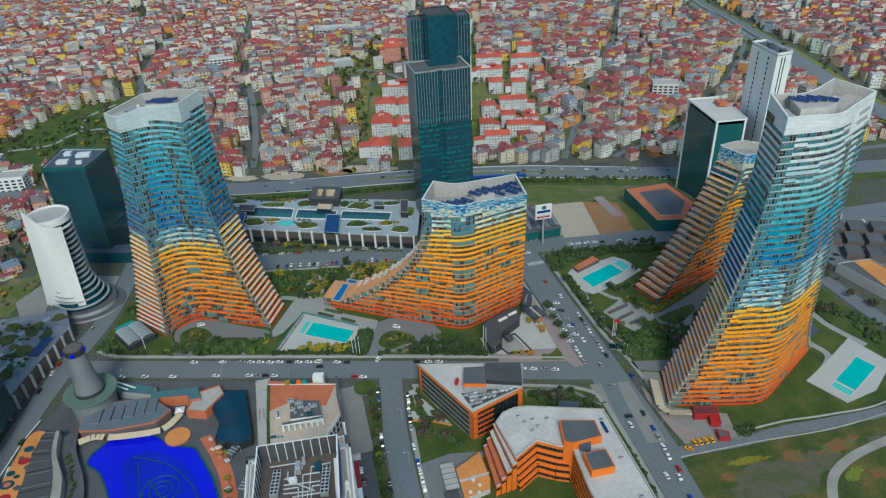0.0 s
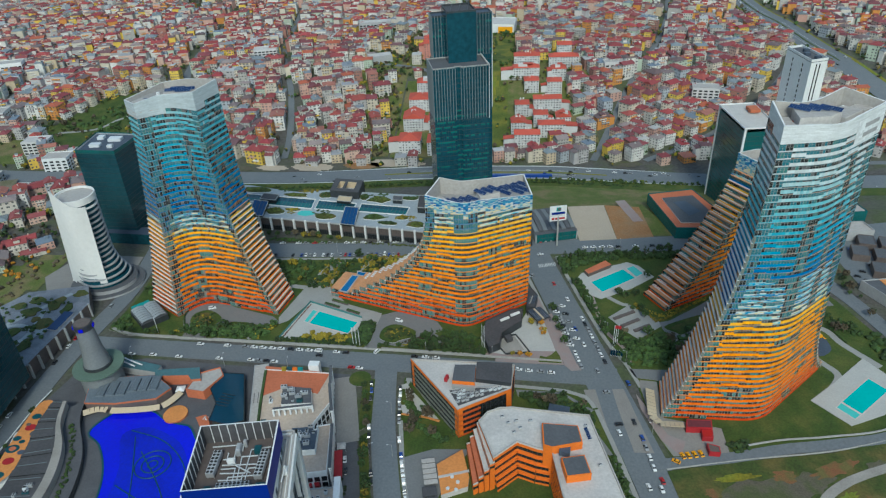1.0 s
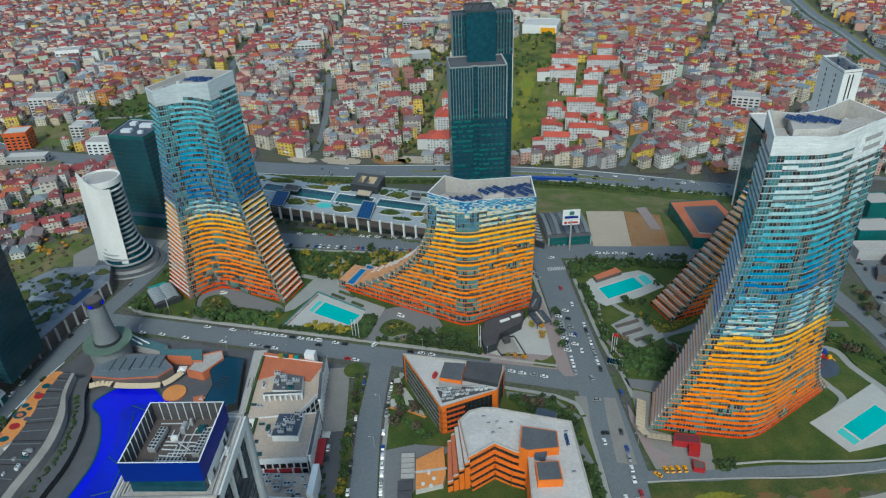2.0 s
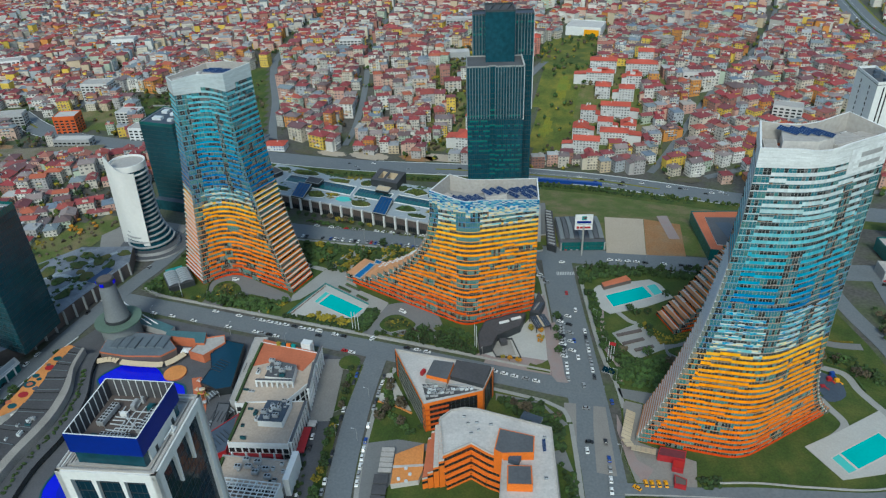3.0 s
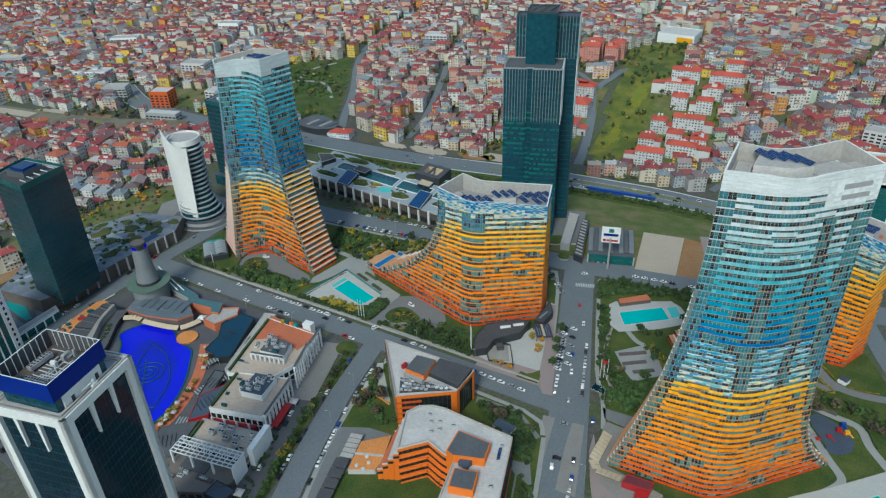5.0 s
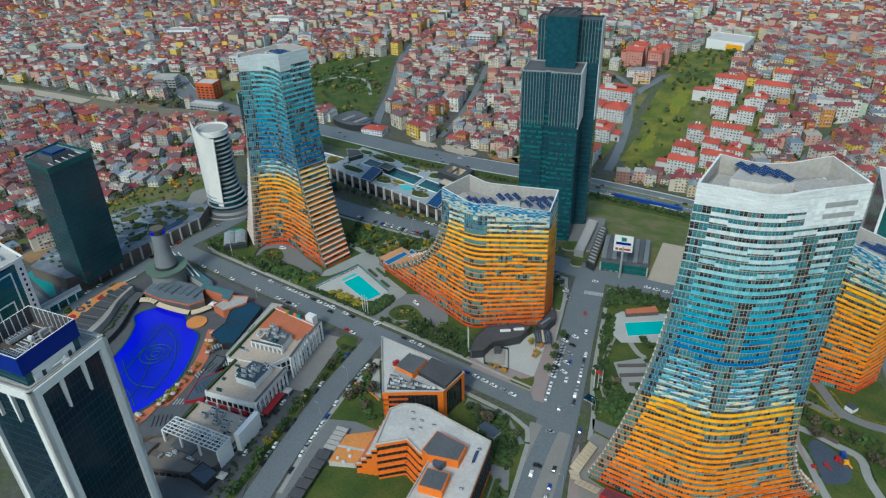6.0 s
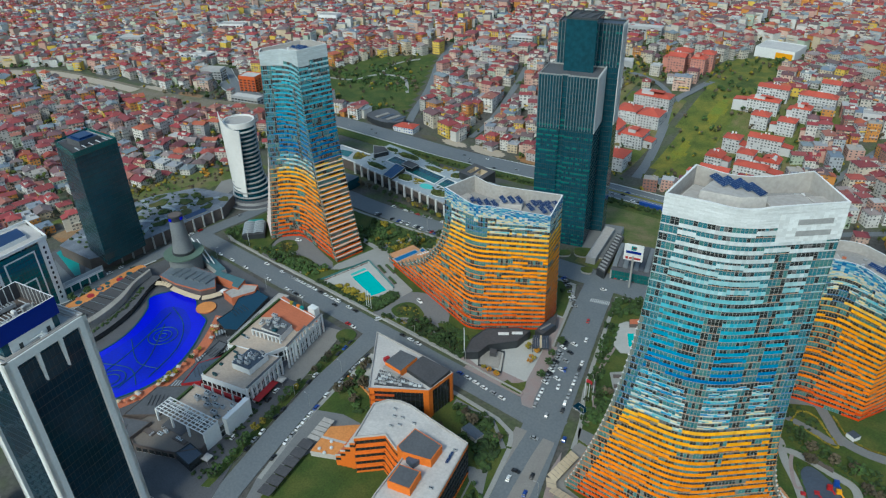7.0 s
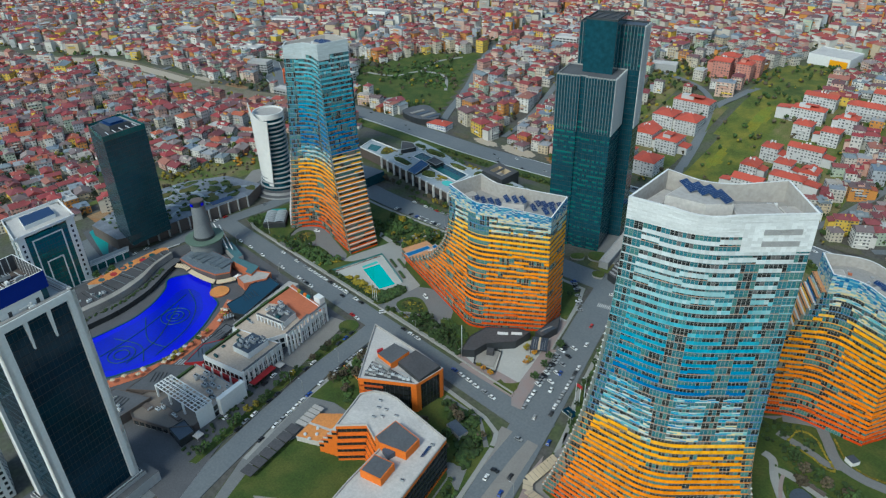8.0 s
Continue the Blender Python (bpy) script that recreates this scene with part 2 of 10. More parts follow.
M["roof_tile_far"] = choice_mat("roof_tile_far", ROOFS, 0.85, by_object=False)
M["house_wall_far"] = choice_mat("house_wall_far", WALLS, 0.85, by_object=False)
M["orange_tile"] = mat("orange_tile", (0.42, 0.072, 0.045), 0.85, vary=0.18, size=0.3, per_object=0.12)
M["apt_wall"] = mat("apt_wall", (0.52, 0.51, 0.5), 0.85, vary=0.1, per_object=0.1)
M["house_glass"] = mat("house_glass", (0.12, 0.12, 0.125), 0.2, vary=0.3)

# ---- building helpers ----


class Shell:
    """Collects faces, with a material and a paint colour each, for one mesh."""

    def __init__(self):
        self.v, self.f, self.m, self.c = [], [], [], []

    def face(self, pts, m=0, c=(1, 1, 1)):
        i = len(self.v)
        self.v.extend(tuple(p) for p in pts)
        self.f.append(tuple(range(i, i + len(pts))))
        self.m.append(m)
        self.c.append(c)

    def wall(self, a, b, z0, z1, m=0, c=(1, 1, 1)):
        """An upright face from a to b, seen from the right of that way."""
        self.face(((a[0], a[1], z0), (b[0], b[1], z0), (b[0], b[1], z1), (a[0], a[1], z1)), m, c)

    def prism(self, poly, z0, z1, side=0, top=None, c=(1, 1, 1), bottom=False):
        """Upright block over a polygon that runs anticlockwise."""
        top = side if top is None else top
        for a, b in zip(poly, poly[1:] + poly[:1]):
            self.wall(a, b, z0, z1, side, c)
        self.face([(x, y, z1) for x, y in poly], top, c)
        if bottom:
            self.face([(x, y, z0) for x, y in reversed(poly)], side, c)

    def box(self, x, y, z, sx, sy, sz, turn=0.0, m=0, top=None, c=(1, 1, 1), bottom=True):
        """A box that stands at z on (x, y), turned by degrees."""
        self.prism(rect(x, y, sx, sy, turn), z, z + sz, m, top, c, bottom)

    def bar(self, a, b, w, h, m=0, c=(1, 1, 1)):
        """A beam from a to b."""
        a, b = Vector(a), Vector(b)
        d = (b - a).normalized()
        s = d.cross(Vector((0, 0, 1)))
        s = (s.normalized() if s.length > 1e-4 else Vector((1, 0, 0))) * (w / 2)
        u = s.cross(d).normalized() * (h / 2)
        k = [s + u, -s + u, -s - u, s - u]
        for i in range(4):
            j = (i + 1) % 4
            self.face((a + k[i], b + k[i], b + k[j], a + k[j]), m, c)
        self.face([a + q for q in reversed(k)], m, c)
        self.face([b + q for q in k], m, c)

    def mesh(self, name, mats, smooth=False):
        me = bpy.data.meshes.new(name)
        me.from_pydata(self.v, [], self.f)
        for k in mats:
            me.materials.append(M[k])
        me.polygons.foreach_set("material_index", self.m)
        if "panel" in mats:
            at = me.color_attributes.new("paint", "FLOAT_COLOR", "CORNER")
            vals = []
            for f, c in zip(self.f, self.c):
                vals.extend((*c, 1.0) * len(f))
            at.data.foreach_set("color", vals)
        if smooth:
            me.polygons.foreach_set("use_smooth", [True] * len(self.f))
        me.update()
        return me


def part(name, shell, mats, parent=None, label="", smooth=False):
    """Links a shell as ONE mesh object under a thing or a part."""
    mats = [mats] if isinstance(mats, str) else mats
    ob = new(name, shell.mesh(name, mats, smooth) if isinstance(shell, Shell) else shell)
    if parent:
        ob.parent = parent
    if label:
        ob["label"] = label
    return ob


def thing(name, label, category, group="", at=(0, 0, 0), kind=""):
    ob = new(name)
    ob.location = at
    ob.empty_display_size = 0.5
    return tagged(ob, label, category, group, kind)


def solid(name, shell, mats, label, category, group="", kind=""):
    return tagged(part(name, shell, mats), label, category, group, kind)


def rect(x, y, sx, sy, turn=0.0):
    c, s = math.cos(radians(turn)), math.sin(radians(turn))
    return [(x + c * a - s * b, y + s * a + c * b) for a, b in ((-sx / 2, -sy / 2), (sx / 2, -sy / 2), (sx / 2, sy / 2), (-sx / 2, sy / 2))]


def area(poly):
    return 0.5 * sum(a[0] * b[1] - b[0] * a[1] for a, b in zip(poly, poly[1:] + poly[:1]))


def anti(poly):
    return list(poly) if area(poly) > 0 else list(reversed(poly))


def inset(poly, d):
    """The polygon (anticlockwise) with each edge moved inwards by d."""
    n, out = len(poly), []
    for i in range(n):
        p, a, b = Vector(poly[i]), Vector(poly[i - 1]), Vector(poly[(i + 1) % n])
        e1, e2 = (p - a).normalized(), (b - p).normalized()
        n1, n2 = Vector((-e1.y, e1.x)), Vector((-e2.y, e2.x))
        k = (n1 + n2) / max(0.35, 1 + n1.dot(n2))
        out.append((p.x + k.x * d, p.y + k.y * d))
    return out


def inside(x, y, poly):
    hit = False
    for (x1, y1), (x2, y2) in zip(poly, poly[1:] + poly[:1]):
        if (y1 > y) != (y2 > y) and x < (x2 - x1) * (y - y1) / (y2 - y1) + x1:
            hit = not hit
    return hit


def near_line(x, y, line, d):
    for (x1, y1), (x2, y2) in zip(line, line[1:]):
        dx, dy = x2 - x1, y2 - y1
        u = max(0.0, min(1.0, ((x - x1) * dx + (y - y1) * dy) / (dx * dx + dy * dy + 1e-9)))
        if math.hypot(x - x1 - u * dx, y - y1 - u * dy) < d:
            return True
    return False


def smooth_line(pts, n=6):
    """A smooth line through the points."""
    out = []
    for i in range(len(pts) - 1):
        p0, p1, p2, p3 = (Vector(pts[max(0, min(len(pts) - 1, j))]) for j in (i - 1, i, i + 1, i + 2))
        for k in range(n):
            u = k / n
            q = 0.5 * (2 * p1 + (p2 - p0) * u + (2 * p0 - 5 * p1 + 4 * p2 - p3) * u * u + (3 * p1 - p0 - 3 * p2 + p3) * u ** 3)
            out.append(tuple(q))
    out.append(tuple(pts[-1]))
    return out


def closed_curve(pts, n=5):
    q = pts[-1:] + list(pts) + pts[:2]
    line = smooth_line(q, n)
    return line[n:-n][: n * len(pts)]


def ring(x, y, r, n=24, sy=1.0):
    return [(x + r * math.cos(2 * math.pi * i / n), y + sy * r * math.sin(2 * math.pi * i / n)) for i in range(n)]


def ease(a, b, v):
    u = min(1.0, max(0.0, (v - a) / (b - a)))
    return u * u * (3 - 2 * u)


def land(x, y):
    """Height of the ground: level round the towers, a valley with the highway, a hill behind it."""
    east = ease(-420, -120, x)
    return -(6 + 10 * east) * ease(480, 600, y) + (14 + 22 * east) * ease(660, 870, y) + 14 * ease(870, 1500, y)


def sheet(name, poly, z, m, kind="structure", label="", category="ground", thick=0.0, edge=None):
    """A flat patch of ground, or a raised one with kerb sides."""
    s = Shell()
    poly = anti(poly)
    if thick:
        s.prism(poly, z - thick, z, 1, 0)
    else:
        s.face([(x, y, z) for x, y in poly])
    return solid(name, s, [m, edge or "kerb"], label or "patch of ground", category, kind=kind)


def ribbon(name, line, width, m, lift=0.05, label="", category="road", n=6, side=0.0):
    """A strip along a line that follows the land."""
    line = smooth_line(line, n)
    s = Shell()
    rows = []
    for i, p in enumerate(line):
        a, b = Vector(line[max(0, i - 1)]), Vector(line[min(len(line) - 1, i + 1)])
        d = (b - a).normalized()
        nx, ny = -d.y, d.x
        l_, r_ = (p[0] + nx * (width / 2 + side), p[1] + ny * (width / 2 + side)), (p[0] - nx * (width / 2 - side), p[1] - ny * (width / 2 - side))
        z = max(land(*l_), land(*r_), land(*p[:2])) + lift
        rows.append((l_, r_, z))
    for (l0, r0, z0), (l1, r1, z1) in zip(rows, rows[1:]):
        s.face(((*r0, z0), (*r1, z1), (*l1, z1), (*l0, z0)))
        s.face(((*r0, z0 - 0.6), (*r1, z1 - 0.6), (*r1, z1), (*r0, z0)))
        s.face(((*l1, z1 - 0.6), (*l0, z0 - 0.6), (*l0, z0), (*l1, z1)))
    return solid(name, s, m, label, category, kind="structure")

# ---- ground, roads and pavements ----
s = Shell()
xs = [-6000, -3500, -2200, -1600] + list(range(-1280, 1281, 32)) + [1600, 2200, 3500, 6000]
ys = [-3000, -1200, -500, -200] + list(range(0, 1921, 32)) + [2300, 3000, 4200, 6000]
for x0, x1 in zip(xs, xs[1:]):
    for y0, y1 in zip(ys, ys[1:]):
        s.face([(x, y, land(x, y) - 0.35) for x, y in ((x0, y0), (x1, y0), (x1, y1), (x0, y1))])
solid("ground", s, ["town_ground"], "dusty town ground with patches of grass", "ground", kind="structure")
HIGHWAY = [(-640, 640), (-560, 596), (-490, 578), (-411, 574), (-321, 582), (-211, 590), (-136, 600), (-48, 610), (53, 612), (107, 607), (159, 600), (210, 594), (300, 588), (500, 600), (900, 640)]
MOTORWAY = [(372, 1600), (380, 1135), (396, 1014), (409, 860), (440, 760), (480, 690), (560, 600), (680, 500)]
AVENUE = [(-244, 322), (-215, 320.5), (-144, 317.0), (-40, 312.0), (61, 306.5), (92, 305)]
NORTH_ROAD = [(170, -160), (138, 20), (112, 160), (104, 215), (96.5, 250), (87.5, 286), (74, 338), (56, 405), (46, 446)]
BACK_ROAD = [(-246, 446), (-163, 437.5), (-30, 443.5), (47, 447), (147, 455), (262, 470), (420, 500)]
SIDE_ROAD = [(-42, 306), (-37, 265), (-29, 225), (-19, 185), (-4, 130), (10, 70), (40, -40), (80, -160)]
SERVICE_ROAD = [(-60, 285), (-53, 250), (-43, 213), (-34, 175), (-22, 130)]
WEST_ROAD = [(-215, -160), (-228, 20), (-236, 150), (-243, 200), (-243, 256), (-243, 300), (-241, 340), (-238, 372), (-240, 405), (-246, 446)]
EAST_ROAD = [(222, 470), (236, 420), (250, 385), (262, 345), (285, 290), (320, 230)]
PARK_ROAD = [(-285, 632), (-304, 667), (-333, 731), (-371, 800), (-400, 870), (-420, 960)]
LEFT_ROAD = [(-1400, 300), (-1050, 372), (-900, 425), (-809, 478), (-691, 497), (-602, 505), (-522, 520), (-440, 552)]
FORK_A = [(-18, 650), (-23, 690), (-33, 745), (-44, 800), (-36, 830), (-26, 870)]
FORK_B = [(-44, 800), (-66, 826), (-95, 845), (-150, 862)]
ribbon("road", HIGHWAY, 27, "asphalt", 0.3, "wide grey dual highway", n=8)
ribbon("road", MOTORWAY, 34, "asphalt", 0.3, "wide motorway across the hill", n=8)
for line, w in ((AVENUE, 15), (NORTH_ROAD, 21), (BACK_ROAD, 20), (SIDE_ROAD, 13), (SERVICE_ROAD, 7), (WEST_ROAD, 13), (EAST_ROAD, 11), (PARK_ROAD, 9), (FORK_A, 9), (FORK_B, 7)):
    ribbon("road", line, w, "asphalt", 0.03 + 0.004 * len(line) + 0.0007 * w, "grey asphalt street between the blocks")
ribbon("verge", LEFT_ROAD, 44, "dusty_ground", 0.1, "bare muddy verge of the country road", "verge", side=-8)
ribbon("road", LEFT_ROAD, 15, "sand", 0.35, "pale dusty country road through the town")
for off in (-4.4, 4.4):
    ribbon("lane_line", HIGHWAY, 0.35, "line", 0.36, "white painted lane line", "lane line", n=8, side=off)
ribbon("central_strip", HIGHWAY, 2.2, "dry_lawn", 0.5, "grassy central strip of the highway", "verge", n=8)
for off in (-13.4, 13.4):
    ribbon("crash_barrier", HIGHWAY, 0.4, "fin", 1.0, "steel crash barrier beside the highway", "barrier", n=8, side=off)
for off in (-5.5, 5.5):
    ribbon("lane_line", MOTORWAY, 0.35, "line", 0.36, "white painted lane line", "lane line", n=8, side=off)
ribbon("central_strip", MOTORWAY, 2.5, "lawn", 0.6, "grassy central strip of the motorway", "verge", n=8)
for off in (-17.5, 17.5):
    ribbon("verge", MOTORWAY, 5, "dry_lawn", 0.25, "dry grass verge of the motorway", "verge", n=8, side=off)
ribbon("verge", HIGHWAY[2:-1], 14, "lawn", 0.1, "green verge between highway and mall", "verge", n=8, side=-24)
ribbon("footpath", HIGHWAY[4:-2], 2.4, "paving", 0.3, "pale footpath on the verge", "path", n=8, side=-27)
for i in range(11):
    s = Shell()
    x0 = 50.5 + i * 1.15
    s.face([(x, y, 0.16) for x, y in anti(rect(x0, 421 + i * 0.28, 0.55, 4.2, 12))])
    tagged(part("crossing_bar", s, ["line"]), "white bar of a zebra crossing", "road marking", "zebra crossing", "structure")

# raised blocks between the streets
ESTATE_W = [(-231, 336), (-215, 330.5), (-144, 327), (-40, 322.5), (30, 318.5), (62, 317), (66, 322), (60, 345), (44, 405), (34, 432), (-30, 431.5), (-163, 425.5), (-228, 431), (-230, 400), (-228, 372)]
ESTATE_E = [(102, 297), (96, 318), (86, 342), (69, 405), (62, 434), (90, 440), (147, 443), (212, 455), (226, 420), (240, 385), (252, 345), (268, 302), (226, 262), (180, 255), (137, 249), (112, 246), (106, 262)]
BLOCK_S = [(-30, 299), (62, 294), (78, 280), (87, 245), (95, 205), (100, 165), (24, 160), (0, 165), (-12, 190), (-22, 226), (-29, 265)]
sheet("estate_ground_west", ESTATE_W, 0.2, "lawn", label="planted green estate ground round the towers", category="lawn", thick=0.25)
sheet("estate_ground_east", ESTATE_E, 0.2, "lawn", label="planted green estate ground round the towers", category="lawn", thick=0.25)
sheet("estate_ground_south", BLOCK_S, 0.2, "lawn", label="green planted ground round the offices", category="lawn", thick=0.25)
for k, (poly, m) in enumerate((([(-29, 297), (-22, 280), (-12, 258), (-4, 262), (-20, 290), (-12, 294)], "stone"), ([(34, 292), (60, 291), (76, 278), (72, 274), (56, 282), (36, 284)], "dark_stone"), ([(66, 256), (76, 262), (84, 244), (94, 200), (99, 168), (90, 168), (82, 212), (73, 250)], "dark_stone"), ([(40, 266), (60, 262), (58, 256), (36, 260)], "stone"), ([(-22, 240), (-8, 246), (12, 247), (4, 236), (-8, 200), (6, 166), (0, 166), (-12, 190), (-20, 226)], "dark_stone"))):
    sheet("paved_court", poly, 0.25 + 0.01 * k, m, label="pale paved strip round the offices", category="pavement", thick=0.1)
sheet("median", [(-54, 296), (-47, 297), (-43, 262), (-49, 256)], 0.2, "lawn", label="planted median beside the side road", category="median", thick=0.25)
sheet("median", [(-48, 252), (-44, 256), (-34, 212), (-26, 172), (-30, 170), (-39, 210)], 0.2, "lawn", label="planted median beside the side road", category="median", thick=0.25)
sheet("roundel", ring(-56, 297, 6.5, 18), 0.24, "lawn", label="round planted island at the junction", category="median", thick=0.25)
sheet("pavement_mall", [(-60, 299), (-56, 286), (-47, 250), (-60, 246), (-68, 262), (-72, 296)], 0.22, "paving", label="paved forecourt of the leisure block", category="pavement", thick=0.2)
L_APRON = [(-178.7, 327.6), (-178.7, 335.2), (-184.8, 346.6), (-187.2, 356.1), (-183.8, 363.7), (-174.6, 372), (-153.7, 363), (-125.5, 354), (-118.4, 347.2), (-131.1, 344.4), (-140.9, 347.2), (-150.1, 347.7), (-159.1, 343.6), (-163.6, 334.4), (-162.3, 327.9)]
WALKWAY = [(-121.5, 353), (-117.8, 368.1), (-112.4, 390.4), (-107.5, 407.5), (-100, 425), (-90, 425), (-95.2, 406.8), (-94, 388.3), (-79.7, 370), (-53.8, 360), (-54.0, 347.8), (-64.8, 350.7), (-104.5, 371.7), (-114.2, 349.9), (-119.6, 346)]
B_APRON = [(-60.1, 323), (-56.1, 331.2), (-55.5, 343.9), (-53.6, 358), (-45.9, 362.0), (-34.9, 363.5), (-16.2, 352.5), (-11.5, 344.5), (-16.8, 340.8), (-9.1, 333.2), (4.7, 327.1), (-9.1, 329.9), (-24.8, 332.9), (-35.0, 326.9), (-40.2, 327.2), (-50.1, 329.8), (-51.5, 323)]
PLAZA = [(18, 321.5), (62, 318), (64, 322), (57, 346), (45, 393), (39, 393), (44, 372), (36, 352), (22, 344), (12, 338)]
COURT_2 = [(92.7, 361.3), (107.9, 375.5), (123.9, 357.7), (124.6, 353.5), (108.8, 339.8), (103.1, 345.8)]
DRIVE_2 = [(123.7, 357.1), (130.4, 359.2), (150.7, 375.0), (166, 388), (178, 398), (172, 384), (160.0, 371.2), (150.3, 353.2), (140.6, 330.9), (132, 310.5), (128, 301.0), (102, 304.9), (99, 312.3), (123.7, 312.3), (131.6, 342.6), (125.1, 348.7)]
R_FORECOURT = [(103, 300), (106, 264), (112, 248), (140, 251), (140, 268), (112, 274), (113, 302), (104, 303)]
for k, (poly, m) in enumerate(((L_APRON, "dark_stone"), (WALKWAY, "stone"), (B_APRON, "dark_stone"), (PLAZA, "deck_stone"), (COURT_2, "stone"), (DRIVE_2, "dark_stone"), (R_FORECOURT, "paving"))):
    sheet("paved_court", poly, 0.25 + 0.012 * k, m, label="pale paved court round the towers' feet", category="pavement", thick=0.1)
LAWNS = [
    ([(-226, 340), (-212, 334), (-205, 338), (-193, 346), (-197, 350), (-224, 348)], "lawn"),
    ([(-222, 365), (-226, 395), (-224, 424), (-165, 421), (-150, 402), (-200, 402), (-214, 392)], "lawn"),
    ([(-188, 333), (-150, 330.5), (-126, 331), (-118, 344), (-140, 345), (-160, 342), (-178, 345)], "lawn"),
    ([(-150, 346), (-136, 347), (-122, 352), (-150, 353)], "lawn"),
    ([(-116, 330), (-62, 328), (-60, 337), (-100, 333), (-112, 336)], "dry_lawn"),
    ([(-110, 388), (-95, 384), (-60, 404), (-40, 428), (-112, 425), (-145, 420), (-130, 395)], "lawn"),
    ([(-60, 403), (-20, 396), (34, 402), (32, 428), (-34, 428)], "lawn"),
    ([(-30, 326), (10, 322), (18, 322), (10, 331), (-12, 338), (-28, 334)], "lawn"),
    ([(-12, 340), (10, 334), (13, 338), (2, 345)], "lawn"),
    ([(47, 322), (59, 320.5), (57, 329), (51, 330), (49, 327)], "lawn"),
    ([(70, 408), (65, 431), (92, 437), (146, 440), (160, 432), (150, 424), (110, 425), (82, 418)], "lawn"),
    ([(88, 348), (76, 405), (84, 410), (90, 396), (97, 384), (100, 370)], "lawn"),
    ([(100, 365), (98, 385), (118, 398), (140, 405), (160, 412), (166, 424), (146, 420), (120, 408), (112, 380), (126, 362), (118, 360)], "lawn"),
    ([(100, 318), (94, 345), (106, 344), (128, 342), (140, 350), (148, 338), (130, 320)], "lawn"),
    ([(134, 352), (150, 366), (160, 362), (158, 344), (148, 340)], "lawn"),
    ([(142, 256), (160, 270), (186, 292), (204, 276), (226, 268), (222, 262.5), (178, 257)], "lawn"),
    ([(196, 300), (212, 318), (216, 314), (226, 322), (232, 334), (224, 348), (206, 352), (196, 340), (186, 330), (170, 322), (176, 312)], "lawn"),
    ([(170, 345), (196, 372), (218, 366), (240, 352), (246, 338), (232, 346), (208, 358)], "lawn"),
    ([(174, 372), (170, 390), (190, 398), (206, 386), (190, 368)], "lawn"),
    ([(206, 392), (216, 400), (226, 404), (232, 390), (220, 380)], "lawn"),
    ([(-26, 296), (-18, 284), (2, 256), (0, 250), (-14, 254), (-24, 270), (-28, 290)], "lawn"),
    ([(36, 290), (60, 289), (74, 276), (78, 262), (72, 258), (40, 260), (34, 272)], "lawn"),
    ([(82, 246), (90, 210), (96, 175), (92, 174), (80, 224), (74, 250)], "lawn"),
    ([(107.4, 238.3), (147.2, 246.8), (189.2, 254.1), (221.4, 264.0), (262, 280), (330, 250), (320, 120), (240, 90), (122, 150)], "field"),
]
for k, (poly, m) in enumerate(LAWNS):
    if k in (0, 15, 16, 17, 18, 19, 20, 21, 22, 23):
        sheet("lawn", poly, 0.32 + 0.004 * k, m, label="patch of mown winter grass" if m == "lawn" else "rough green field of winter grass", category="lawn", thick=0.3, edge=m)


def blot(cx, cy, rx, ry, turn, seed, z, m, label):
    """An irregular blotch of bare ground."""
    r_ = random.Random(seed)
    pts = []
    for k in range(22):
        an = k * 2 * math.pi / 22
        q = r_.uniform(0.62, 1.12)
        x, y = rx * q * math.cos(an), ry * q * math.sin(an)
        c, s_ = math.cos(radians(turn)), math.sin(radians(turn))
        pts.append((cx + c * x - s_ * y, cy + s_ * x + c * y))
    sheet("dirt_patch", closed_curve(pts, 3), z, m, label=label, category="earth")


for k, (cx, cy, rx, ry, tn, m) in enumerate(((150, 224, 24, 13, 20, "mud"), (136, 216, 12, 8, -20, "mud"), (172, 234, 14, 7, 20, "mud"), (150, 198, 16, 12, 40, "mud"), (188, 244, 15, 4, 22, "red_earth"), (162, 238, 6.5, 4.2, 10, "red_earth"), (126, 226, 4, 3, 0, "red_earth"), (208, 246, 9, 4, 20, "mud"), (200, 226, 7, 4, 0, "red_earth"), (140, 236, 12, 2.5, 12, "dry_lawn"), (186, 226, 8, 3, 40, "dry_lawn"))):
    blot(cx, cy, rx, ry, tn, 60 + k, 0.43 + 0.006 * k, m, "bare trodden mud in the field" if m == "mud" else "bare reddish earth in the field" if m == "red_earth" else "dry yellow grass in the field")
ribbon("track", [(262, 268), (232, 255), (211.7, 246.1), (200.0, 241.3), (187.7, 235.0), (176.2, 225.7), (169.4, 212.7), (160, 185), (150, 150)], 4.5, "gravel", 0.53, "trodden dirt track over the field", "track")
ribbon("lane", [(100, 241), (116, 244.5), (139, 248.2), (168, 255.5), (193, 260), (226, 268), (262, 288)], 6.5, "asphalt", 0.52, "narrow paved lane beside the field", "lane")
ribbon("lane_kerb", [(107.4, 239.3), (147.2, 247.6), (189.2, 255.1), (221.4, 264.6)], 0.5, "kerb", 0.75, "pale kerb wall along the field", "wall")
L_ISLE = [(-180.0, 347.5), (-179.7, 354.5), (-173.6, 358.9), (-166.6, 356.8), (-160.4, 351.7), (-160.0, 346.5), (-166.9, 337.3), (-173.7, 336.0), (-176.6, 341.7)]
B_ISLE = [(-50.4, 333.6), (-51.0, 340.8), (-47.8, 346.4), (-41.4, 348.3), (-32.3, 344.4), (-28.6, 340.8), (-30.2, 335.9), (-37.0, 332.9), (-42.1, 329.9)]
